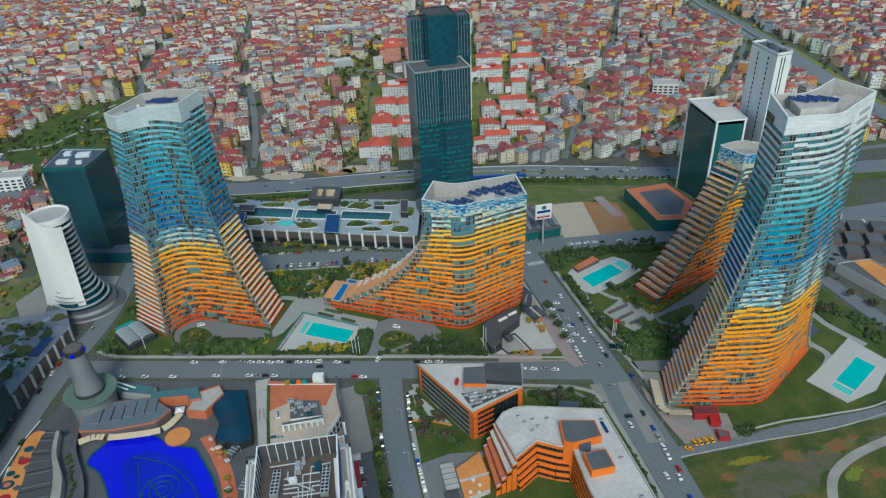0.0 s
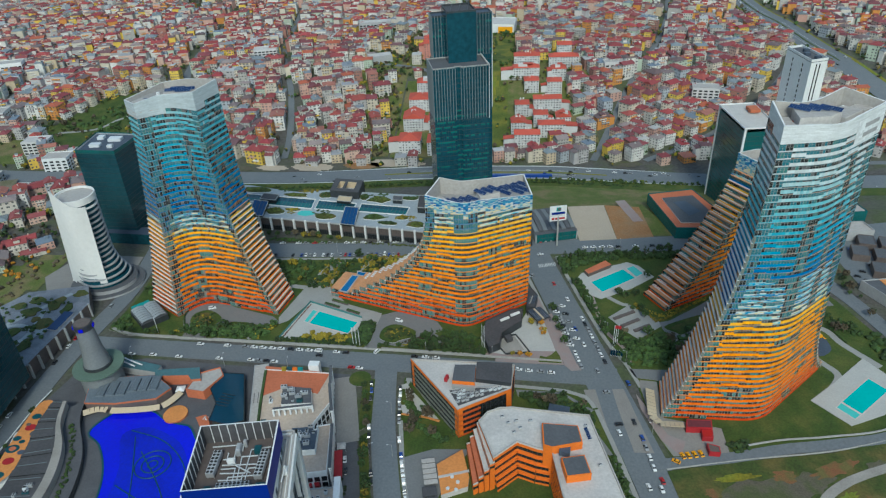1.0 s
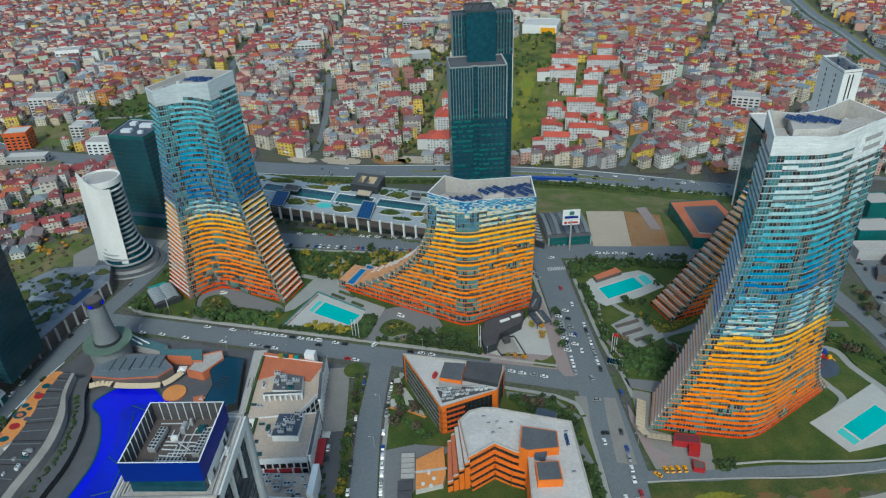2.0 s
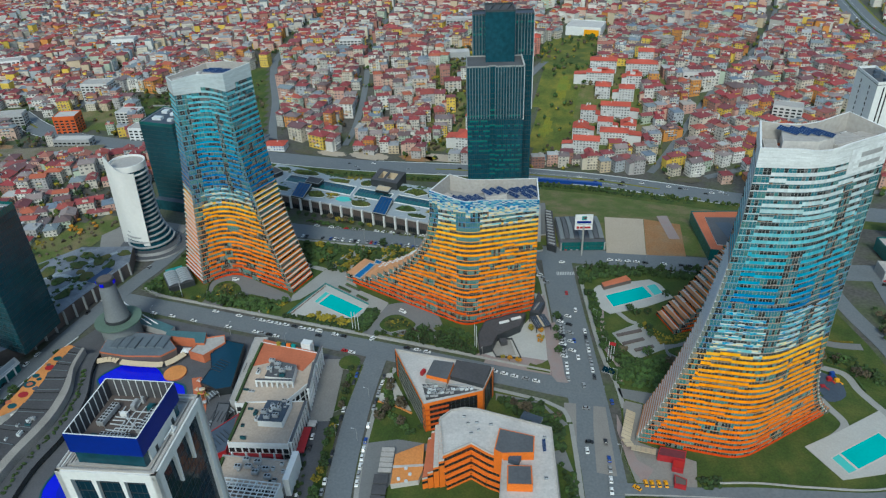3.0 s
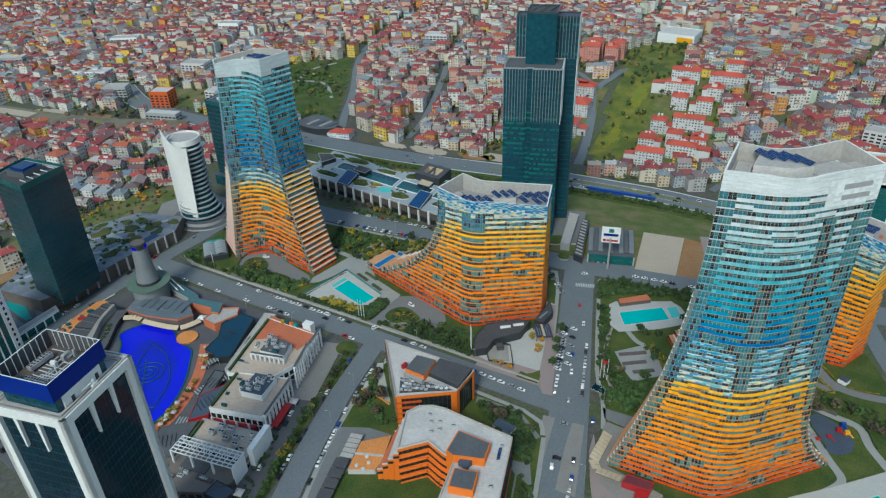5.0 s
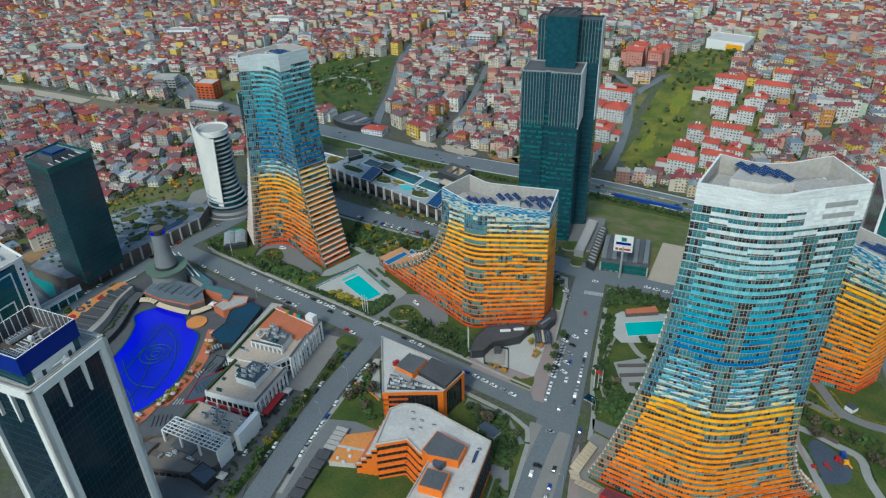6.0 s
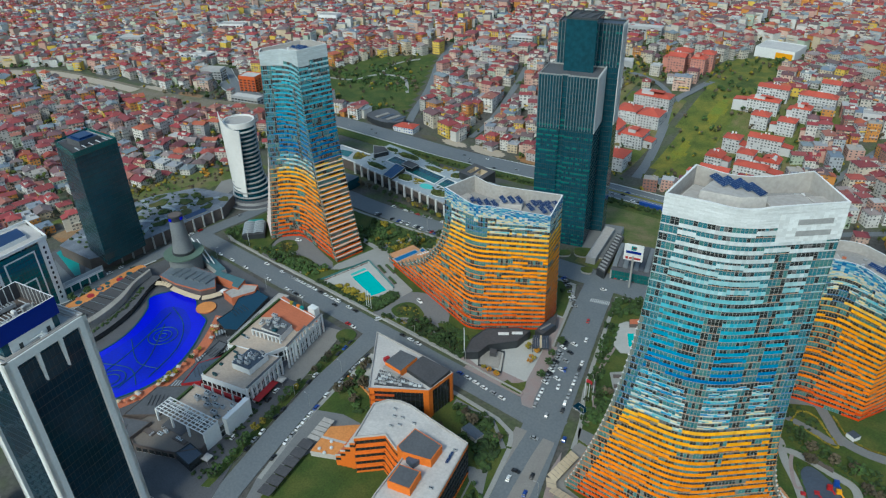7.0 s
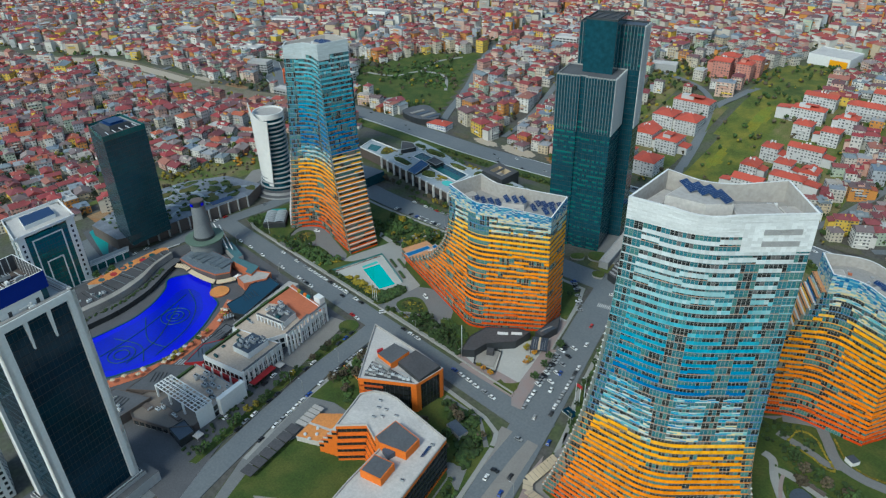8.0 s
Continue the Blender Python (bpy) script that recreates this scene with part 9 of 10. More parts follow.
rnd = random.Random(21)
protos = []
for i in range(16):
    w, d = rnd.uniform(9, 14), rnd.uniform(8.5, 12.5)
    wall, win, roof = house_shells(w, d, (2, 2, 3, 2, 4, 4, 5, 3, 1, 2, 4, 5, 2, 1, 3, 4)[i], rnd, i % 5 == 4)
    ob = thing("town_house", "plastered town house with a red hipped roof" if i % 5 != 4 else "plastered town house with a flat roof", "house", "town houses")
    part("wall", wall, ["house_wall"], ob)
    tagged(part("glazing", win, ["house_glass"], ob), kind="stuff")
    part("roof", roof, ["roof_tile" if i % 5 != 4 else "flat_roof"], ob)
    ob.location = (0, 0, -400 - i * 40)
    protos.append((ob, max(w, d)))
APT_E = [(45, 679, 22, 12), (71, 701, 24, 12), (36, 706, 13, 13), (60, 722, 13, 13), (84, 717, 13, 13), (40, 742, 13, 13), (68, 751, 26, 11), (51, 788, 14, 13), (77, 786, 14, 13), (45, 815, 26, 11), (83, 813, 14, 13), (46, 845, 26, 11), (90, 842, 30, 12), (93, 885, 15, 13)]
APT_W = [(-46, 664, 16, 14), (-76, 668, 16, 14), (-78, 719, 16, 14), (-50, 716, 16, 14), (-50, 756, 16, 14), (-76, 757, 16, 14), (-62, 788, 28, 11)]
APT_P = [(-74, 880, 20, 16), (-50, 884, 16, 16), (-76, 905, 20, 16), (-48, 908, 16, 16)]
KEEP = [[(-105, 640), (-14, 640), (-14, 812), (-105, 812)], SLOPE, PARK, PARK_L, BANK_L, [(-110, 860), (-30, 860), (-30, 925), (-110, 925)], [(180, 480), (345, 480), (345, 585), (180, 585)], [(-30, 970), (45, 970), (45, 1050), (-30, 1050)], [(-265, 600), (-330, 600), (-330, 660), (-265, 660)]]
LINES = [(HIGHWAY, 22), (MOTORWAY, 30), (PARK_ROAD, 11), (LEFT_ROAD, 30), (FORK_A, 11), (FORK_B, 10)]
for line in ([(110, 640), (150, 760), (205, 900), (260, 1100), (300, 1400)], [(160, 640), (260, 720), (330, 800), (380, 900)], [(-205, 640), (-215, 700), (-240, 800), (-290, 950), (-330, 1200)], [(-560, 640), (-600, 800), (-560, 1000), (-500, 1300)], [(-700, 500), (-760, 640), (-820, 820), (-900, 1050)], [(300, 640), (420, 640), (600, 700)], [(100, 930), (180, 1000), (330, 1040)], [(-60, 1060), (-40, 1250), (20, 1500)], [(-420, 960), (-440, 1150), (-480, 1500)]):
    LINES.append((line, 9))
    ribbon("road", line, 7, "asphalt", 0.15, "narrow grey town street")
near, far, gaps = [], [], []
taken = []
for gy in range(0, 138):
    for gx in range(-144, 139):
        a = 0.12 + 1.3 * noise.noise(Vector((gx * 0.055, gy * 0.055, 3)))
        x, y = gx * 13.7 + 30, 200 + gy * 13.0
        x += rnd.uniform(-3.6, 3.6) + 16 * noise.noise(Vector((gy * 0.11, 7, gx * 0.03)))
        y += rnd.uniform(-3.4, 3.4) + 16 * noise.noise(Vector((gx * 0.11, 1, gy * 0.03)))
        dist = math.hypot(x - 110, y - 40)
        if dist > 1980 or y < (629 if x < 20 else 634) and not (x < -330 and y > 150) or y < (0.45 if x > 100 else 0.2) * abs(x - 100) - 40:
            continue
        if y < 600 and x > -335:
            continue
        if rnd.random() < (0.62 if inside(x, y, HILL_W) else 0.06 if y > 600 else 0.2) or noise.noise(Vector((x * 0.012, y * 0.012, 9))) > 0.5:
            gaps.append((x, y))
            continue
        if any(near_line(x, y, l_, w_) for l_, w_ in LINES) or any(inside(x, y, k) for k in KEEP) or any(abs(x - ax) < aw / 2 + 12 and abs(y - ay) < ad / 2 + 11 for ax, ay, aw, ad in APT_E + APT_W):
            continue
        turn = math.degrees(a) + rnd.choice((0, 0, 0, 90)) + rnd.uniform(-8, 8)
        (near if len(near) < 6000 and dist < 800 else far).append((dist, x, y, turn))
near.sort()
far += near[290:]
near = near[:290]
LOW, TALL = (0, 1, 3, 8, 9, 12, 13, 2), (4, 2, 5, 6, 10, 7, 11, 14, 15, 3)
for i, (dist, x, y, turn) in enumerate(near):
    proto = protos[i][0] if i < 16 else protos[LOW[i % len(LOW)] if y < 600 else TALL[i % len(TALL)]][0]
    m = pose(x, y, land(x, y), 0, 0, turn)
    if i < 16:
        proto.matrix_world = m
    else:
        copy_thing(proto, m)
walls, wins, roofs, flats = Shell(), Shell(), Shell(), Shell()
stock = []
for i in range(24):
    w, d = rnd.uniform(9, 14.5), rnd.uniform(8.5, 12.5)
    stock.append(house_shells(w, d, rnd.choice((2, 3, 3, 4, 4, 5, 5)), rnd, i % 6 == 5))


def pour(dst, src, m):
    i = len(dst.v)
    dst.v.extend(tuple(m @ Vector(v)) for v in src.v)
    dst.f.extend(tuple(i + k for k in f) for f in src.f)
    dst.m.extend(src.m)
    dst.c.extend(src.c)


def weld(sh):
    """Joins faces that share corners, so that each block is one island."""
    seen, remap, verts = {}, [], []
    for v in sh.v:
        k = (round(v[0], 3), round(v[1], 3), round(v[2], 3))
        if k not in seen:
            seen[k] = len(verts)
            verts.append(v)
        remap.append(seen[k])
    sh.v = verts
    sh.f = [tuple(remap[i] for i in f) for f in sh.f]


for group in stock:
    for sh in group:
        weld(sh)
for dist, x, y, turn in far:
    q_ = rnd.choice((0.8, 0.9, 1.0, 1.0, 1.1, 1.35))
    m = pose(x, y, land(x, y), 0, 0, turn) @ Matrix.Diagonal((q_, q_ * rnd.uniform(0.85, 1.1), rnd.uniform(0.8, 1.25), 1))
    pick_ = rnd.randrange(24)
    wl_, wn_, rf_ = stock[pick_]
    pour(walls, wl_, m)
    if dist < 1000:
        pour(wins, wn_, m)
    pour(flats if pick_ % 6 == 5 else roofs, rf_, m)
town = thing("far_houses", "crowded far hillside of plastered houses with red roofs", "houses", kind="stuff")
for nm, sh, m in (("house_walls", walls, "house_wall_far"), ("house_windows", wins, "house_glass"), ("house_roofs", roofs, "roof_tile_far"), ("flat_roofs", flats, "flat_roof_far")):
    tagged(part(nm, sh, [m], town), kind="stuff")


def apartment(x, y, w, d, turn, wall, label, storeys=5):
    ob = thing("apartment_block", label, "apartment block", "red-roofed apartment blocks")
    r_ = random.Random(int(x * 7 + y))
    wl_, wn_, rf_ = house_shells(w, d, storeys, r_)
    part("wall", wl_, [wall], ob)
    tagged(part("glazing", wn_, ["house_glass"], ob), kind="stuff")
    part("roof", rf_, ["orange_tile"], ob)
    for k in range(2):
        s = Shell()
        s.box((k - 0.5) * 3, 0.6, storeys * 2.9 + min(w, d) * 0.2, 1.5, 1.1, 1.8)
        part("chimney", s, ["white_wall"], ob)
    ob.matrix_world = pose(x, y, land(x, y - d / 2), 0, 0, turn)


for x, y, w, d in APT_E:
    apartment(x, y, w * 1.18, d * 1.22, 2, "apt_wall", "white five-storey block with an orange-red hipped roof")
for x, y, w, d in APT_W:
    apartment(x, y, w * 1.4, d * 1.7, 3, "apt_wall", "cream five-storey block with an orange-red hipped roof")
for x, y, w, d in APT_P:
    apartment(x, y, w, d, 6, "pink_wall", "pink-red seven-storey block with a red roof", 7)
yb = flat_house("school_hall", "white hall with a bright yellow end wall", "hall", [(-18, 995), (30, 990), (34, 1030), (-14, 1036)], 33, "white_wall", "white_roof", z0=15)
s = Shell()
s.box(18, 989.5, 22, 20, 1.0, 8.5, -6)
part("yellow_wall", s, ["car_yellow"], yb)
wh = flat_house("market_hall", "long hall with a white metal roof", "hall", rect(-140, 868, 30, 16, 20), 28, "grey_wall", "white_roof", z0=10)
bs = thing("park_pavilion", "dark oval pavilion with a striped grey roof", "pavilion")
s = Shell()
s.prism(closed_curve([(-330, 610), (-300, 601), (-280, 612), (-290, 628), (-322, 640)], 4), -14, -3, 1, 0)
part("hall", s, ["mid_roof", "dark_metal"], bs)
for k in range(4):
    s = Shell()
    s.box(-312 + k * 8, 617 + k * 0.5, -3, 4, 18, 0.7, -10)
    part("roof_strip", s, ["slate_roof" if k % 2 else "gravel"], bs)
bh = thing("blue_hall", "low hall with a red hipped roof and blue shutters", "hall")
wl_, wn_, rf_ = house_shells(24, 15, 2, random.Random(4))
part("wall", wl_, ["white_wall"], bh)
part("glazing", wn_, ["car_blue"], bh)
part("roof", rf_, ["orange_tile"], bh)
bh.matrix_world = pose(-272, 612, land(-272, 612), 0, 0, 10)
s = Shell()
s.box(0, 0, 0.3, 60, 3.0, 3.2)
bus = solid("blue_train", s, ["car_blue"], "long blue bus standing on the highway", "bus")
bus.matrix_world = pose(38, 600, land(38, 600), 0, 0, 1)

for k, (x, y, w, d, h, a, m) in enumerate(((-690, 640, 44, 20, 14, 20, "white_wall"), (-600, 600, 30, 16, 16, 25, "grey_wall"), (-520, 600, 24, 20, 20, 18, "deep_orange_wall"), (-560, 700, 34, 22, 22, 14, "apt_wall"), (-470, 640, 26, 18, 14, 10, "apt_wall"), (-760, 760, 40, 20, 18, 30, "white_wall"), (-480, 560, 40, 12, 9, 12, "grey_wall"), (-420, 596, 24, 18, 15, 8, "white_wall"), (-170, 1010, 46, 16, 16, 10, "grey_wall"), (150, 820, 30, 14, 16, 8, "apt_wall"), (-300, 900, 30, 18, 18, 15, "apt_wall"), (240, 760, 28, 18, 18, -10, "apt_wall"), (-860, 640, 38, 20, 16, 30, "grey_wall"), (-640, 860, 32, 20, 20, 20, "white_wall"))):
    z = land(x, y)
    blk = flat_house("town_block", "large flat-roofed town block with rows of windows", "commercial building", rect(x, y, w, d, a), z + h, m, "pale_roof" if k % 2 else "white_roof", z0=z - 5)
    q = rect(x, y, w, d, a)
    for e in range(4):
        window_rows(blk, q[e], q[(e + 1) % 4], [z + 1.2 + 3.3 * i for i in range(int(h / 3.4))], 1.7, 5.0, 3.6, joined=True)

# ---- trees, shrubs and hedges ----
rnd = random.Random(31)
ICO = bmesh.new()
bmesh.ops.create_icosphere(ICO, subdivisions=1, radius=1.0)
ICO_V = [v.co.copy() for v in ICO.verts]
ICO_F = [tuple(v.index for v in f.verts) for f in ICO.faces]
ICO.free()


def clump(s, x, y, z, r, rnd, flat=0.8, m=0):
    """A ragged tuft of leaves."""
    i = len(s.v)
    for v in ICO_V:
        k = r * rnd.uniform(0.62, 1.3)
        s.v.append((x + v.x * k, y + v.y * k, z + v.z * k * flat))
    for f in ICO_F:
        s.f.append(tuple(i + j for j in f))
        s.m.append(m)
        s.c.append((1, 1, 1))


def tree(kind, height, spread, rnd, leaf, label):
    ob = thing("tree", label, "tree", "garden trees")
    t = Shell()
    n = 7
    lean = (rnd.uniform(-0.3, 0.3), rnd.uniform(-0.3, 0.3))
    levels = [(0, 0.05), (0.25, 0.038), (0.55, 0.024), (0.8, 0.008)]
    rings = []
    for u, r in levels:
        rings.append([(lean[0] * u * 2 + height * r * 0.6 * math.cos(k * 2 * math.pi / n), lean[1] * u * 2 + height * r * 0.6 * math.sin(k * 2 * math.pi / n), height * u) for k in range(n)])
    for a, b in zip(rings, rings[1:]):
        for k in range(n):
            j = (k + 1) % n
            t.face((a[k], a[j], b[j], b[k]))
    limbs = 6
    for k in range(limbs):
        an = k * 2 * math.pi / limbs + rnd.uniform(-0.4, 0.4)
        z0 = height * rnd.uniform(0.28, 0.5)
        t.bar((lean[0], lean[1], z0), (lean[0] + math.cos(an) * spread * 0.6, lean[1] + math.sin(an) * spread * 0.6, z0 + height * 0.25), height * 0.014, height * 0.014)
    part("trunk", t, ["bark"], ob)
    c = Shell()
    for k in range(34):
        if kind == "cone":
            u = rnd.random() ** 0.7
            r = spread * (1 - u) * 0.9 + 0.15
            an = rnd.uniform(0, 2 * math.pi)
            clump(c, r * math.cos(an) * rnd.uniform(0.3, 1), r * math.sin(an) * rnd.uniform(0.3, 1), height * (0.15 + 0.85 * u), spread * 0.26 * (1.15 - u), rnd, 0.9)
        else:
            an, ph = rnd.uniform(0, 2 * math.pi), math.acos(rnd.uniform(-0.75, 1))
            q = rnd.uniform(0.55, 1.0)
            clump(c, lean[0] + spread * q * math.sin(ph) * math.cos(an), lean[1] + spread * q * math.sin(ph) * math.sin(an), height * 0.66 + height * 0.3 * q * math.cos(ph), spread * rnd.uniform(0.18, 0.36), rnd)
    part("crown", c, [leaf], ob)
    return ob


KINDS = {}
for key, args in dict(green=("round", 6.5, 2.6, "leaf", "rounded dark green garden tree"), small=("round", 4.2, 1.7, "leaf", "small dark green garden tree"), cone=("cone", 7.5, 2.0, "leaf", "slim dark green conifer tree"), yellow=("round", 5.0, 2.2, "leaf_yellow", "young tree with yellow-green leaves"), orange=("round", 4.2, 1.8, "leaf_orange", "round orange-yellow autumn tree"), bare=("round", 7.0, 2.8, "leaf_bare", "leafless brown winter garden tree")).items():
    kind, h, sp_, leaf, label = args
    KINDS[key] = [tree(kind, h, sp_, random.Random(40 + i + len(key)), leaf, label) for i in range(2)]
placed = {}


def plant(key, x, y, z=0.2, scale=1.0):
    k = placed.setdefault(key, 0)
    placed[key] += 1
    proto = KINDS[key][k % 2]
    m = pose(x, y, z, 0, 0, rnd.uniform(0, 360)) @ Matrix.Diagonal((scale, scale, scale * rnd.uniform(0.9, 1.1), 1))
    if k < 2:
        proto.matrix_world = m
    else:
        copy_thing(proto, m).matrix_world = m


def scatter(keys, poly, n, z=0.25, lo=0.7, hi=1.2):
    x0, x1 = min(p[0] for p in poly), max(p[0] for p in poly)
    y0, y1 = min(p[1] for p in poly), max(p[1] for p in poly)
    c = 0
    for _ in range(n * 12):
        x, y = rnd.uniform(x0, x1), rnd.uniform(y0, y1)
        if inside(x, y, poly):
            plant(rnd.choice(keys), x, y, z if z is not None else land(x, y), rnd.uniform(lo, hi))
            c += 1
            if c == n:
                return


def along(keys, a, b, n, z=0.25, jitter=0.8, lo=0.75, hi=1.15):
    for i in range(n):
        p = Vector(a).lerp(Vector(b), (i + rnd.uniform(0.2, 0.8)) / n)
        plant(rnd.choice(keys), p.x + rnd.uniform(-jitter, jitter), p.y + rnd.uniform(-jitter, jitter), z, rnd.uniform(lo, hi))


def shrubs(name, poly, n, leaf, label, z=0.3, r=(0.6, 1.5), h=0.8):
    """A mass of shrubs in one piece."""
    s = Shell()
    x0, x1 = min(p[0] for p in poly), max(p[0] for p in poly)
    y0, y1 = min(p[1] for p in poly), max(p[1] for p in poly)
    c = 0
    for _ in range(n * 14):
        x, y = rnd.uniform(x0, x1), rnd.uniform(y0, y1)
        if inside(x, y, poly):
            q = rnd.uniform(*r)
            clump(s, x, y, (z if z is not None else land(x, y)) + q * 0.45, q, rnd, h)
            c += 1
            if c == n:
                break
    return solid(name, s, [leaf], label, "shrubs", kind="stuff")


# shrub beds and hedges of the estate
shrubs("shrub_bed", [(-172, 333), (-140, 330.5), (-122, 331), (-125, 344), (-150, 342), (-172, 340)], 110, "leaf", "dark evergreen shrubs along the avenue", r=(0.9, 2.2))
shrubs("shrub_bed", [(-120, 328.5), (-60, 326.5), (-58, 331.5), (-118, 333.0)], 120, "leaf", "clipped dark hedge along the avenue", r=(0.7, 1.3))
shrubs("shrub_bed", [(-104, 332), (-72, 329), (-68, 336), (-96, 338)], 90, "leaf_yellow", "yellow-green shrubs below the pool terrace", r=(0.8, 1.7))
shrubs("shrub_bed", [(-70, 330), (-58, 328), (-56, 348), (-64, 352), (-66, 340)], 70, "leaf", "dark evergreen shrubs at the pool's end", r=(1.0, 2.3))
shrubs("shrub_bed", [(-32, 326), (16, 321.5), (14, 328), (-8, 337), (-30, 332)], 190, "leaf", "dark evergreen shrubs before the middle tower", r=(0.9, 2.0))
shrubs("shrub_bed", [(-10, 341), (10, 334.5), (12, 337), (0, 343.5)], 40, "leaf", "low hedge at the tower's foot", r=(0.6, 1.1))
shrubs("shrub_bed", [(-184, 337), (-168, 336), (-166, 344), (-178, 346)], 50, "leaf", "dark shrubs on the turning island", z=0.5)
shrubs("shrub_bed", [(-186, 335.5), (-166, 334.5), (-166, 336), (-186, 337)], 30, "leaf_yellow", "yellow rim of the turning island", z=0.5, r=(0.4, 0.8))
shrubs("shrub_bed", [(-38, 328), (-18, 330), (-16, 336), (-30, 336)], 50, "leaf_bare", "mixed shrubs on the turning island", z=0.5)
shrubs("shrub_bed", [(-40, 327), (-20, 327), (-16, 330), (-38, 330)], 26, "leaf_yellow", "yellow rim of the turning island", z=0.5, r=(0.4, 0.9))
shrubs("shrub_bed", [(-112, 390), (-96, 386), (-64, 404), (-46, 426), (-110, 423), (-120, 408)], 170, "leaf", "loose garden shrubs between the towers", r=(0.8, 2.0))
shrubs("shrub_bed", [(-75, 410), (-25, 404), (-22, 424), (-70, 424)], 150, "leaf_yellow", "yellow-green shrubs behind the middle tower", r=(0.9, 2.0))
shrubs("shrub_bed", [(-105, 395), (-98, 393), (-88, 412), (-94, 414)], 45, "leaf_yellow", "yellow-green shrub strip", r=(0.8, 1.6))
shrubs("shrub_bed", [(68, 410), (64, 432), (92, 438), (146, 441), (190, 449), (192, 443), (148, 434), (110, 431), (84, 424)], 430, "leaf", "tall dark hedge round the pool garden", r=(1.0, 2.0), h=1.1)
shrubs("shrub_bed", [(86, 350), (73, 404), (78, 406), (92, 352)], 120, "leaf", "dark hedge along the road", r=(0.7, 1.4))
shrubs("shrub_bed", [(108, 372), (126, 362), (128, 365), (110, 376)], 40, "leaf_yellow", "yellow clipped hedge round the terraces", r=(0.4, 0.7))
shrubs("shrub_bed", [(126, 362), (160, 384), (158, 387), (124, 365)], 60, "leaf_yellow", "yellow clipped hedge round the terraces", r=(0.4, 0.7))
shrubs("shrub_bed", [(100, 320), (95, 340), (128, 340), (138, 346), (145, 338), (130, 322)], 190, "leaf", "dark garden shrubs beside the drive", r=(0.8, 2.0))
shrubs("shrub_bed", [(240, 350), (256, 350), (274, 304), (262, 296), (244, 326)], 150, "leaf", "dark shrubs on the road bank", r=(0.9, 2.0))
shrubs("shrub_bed", [(140, 258), (152, 262), (150, 254), (141, 251)], 40, "leaf", "mixed shrubs by the kiosks", r=(0.7, 1.5))
shrubs("shrub_bed", [(222, 266), (238, 280), (262, 300), (266, 296), (228, 262)], 80, "leaf", "hedge along the pool terrace wall", r=(0.7, 1.3))
shrubs("shrub_bed", [(172, 376), (172, 388), (188, 396), (202, 386), (190, 372)], 60, "leaf", "shrubs in the garden bed", r=(0.6, 1.5))
shrubs("shrub_bed", [(36, 289), (60, 288), (74, 274), (78, 258), (70, 260), (52, 276), (38, 284)], 200, "leaf", "dark shrubs along the office corner", r=(0.9, 2.1))
shrubs("shrub_bed", [(-24, 280), (-14, 262), (0, 252), (-4, 250), (-20, 262), (-28, 280)], 90, "leaf", "mixed shrubs beside the side road", r=(0.8, 1.8))
shrubs("shrub_bed", [(84, 246), (92, 205), (88, 204), (78, 246)], 90, "leaf", "hedge beside the school", r=(0.7, 1.5))
shrubs("shrub_bed", [(-222, 372), (-224, 420), (-190, 420), (-176, 406), (-204, 400)], 110, "leaf", "dark shrubs behind the tower", r=(0.9, 2.2))
shrubs("shrub_bed", [(-230, 338), (-222, 334), (-216, 340), (-222, 350), (-229, 350)], 40, "leaf", "shrubs on the street corner", r=(0.8, 1.8))
for cx, cy, a, b in ((-180, 484, 12, 4), (-150, 478, 9, 4), (-122, 480, 8, 5), (-75, 473, 10, 5), (-52, 470, 9, 4), (-165, 519, 12, 3.5), (-142, 517, 9, 3.5), (-80, 509, 10, 5), (-52, 505, 8, 4), (-205, 492, 10, 5), (-228, 496, 9, 5), (-200, 519, 9, 3)):
    shrubs("roof_planting", ring(cx, cy, a, 10, b / a), 26, "leaf" if rnd.random() < 0.7 else "leaf_yellow", "planted bed on the mall's roof terrace", z=10.0, r=(0.8, 1.7), h=0.5)
shrubs("verge_hedge", [(-220, 563), (-136, 574), (-48, 585), (54, 587), (200, 570), (200, 575), (54, 592), (-48, 590), (-136, 579), (-220, 568)], 480, "leaf", "clipped dark hedge along the highway", z=-14.8, r=(0.9, 1.7))
shrubs("bank_scrub", [(-362, 260), (-368, 330), (-340, 405), (-310, 424), (-325, 330), (-340, 270)], 120, "leaf_bare", "brown scrub on the bank", r=(0.8, 2.0))
shrubs("hill_scrub", HILL_W, 210, "leaf_bare", "brown and green scrub on the hillside", z=None, r=(1.2, 3.0))
shrubs("hill_scrub", HILL_W, 110, "leaf", "dark scrub on the hillside", z=None, r=(1.2, 2.8))
shrubs("park_scrub", [(-470, 700), (-440, 770), (-370, 760), (-345, 700), (-420, 690)], 130, "leaf", "dark park trees seen from afar", z=None, r=(1.5, 3.2))
s = Shell()
n_ = 0
while n_ < 2600:
    x, y = rnd.uniform(-1100, 700), rnd.uniform(200, 1300)
    if (y < 625 and x > -340) or any(inside(x, y, k) for k in KEEP[:1]) or any(near_line(x, y, l_, 10) for l_, _ in LINES[:6]) or math.hypot(x - 110, y - 40) > 1450:
        continue
    n_ += 1
    q = rnd.uniform(1.4, 2.9)
    for _ in range(3):
        clump(s, x + rnd.uniform(-2, 2), y + rnd.uniform(-2, 2), land(x, y) + rnd.uniform(1.5, 4.5), q * rnd.uniform(0.6, 1), rnd, 0.9, rnd.choice((0, 0, 1, 1, 2)))
solid("street_trees", s, ["leaf", "leaf_bare", "leaf_yellow"], "bare and green trees between the far houses", "trees", kind="stuff")
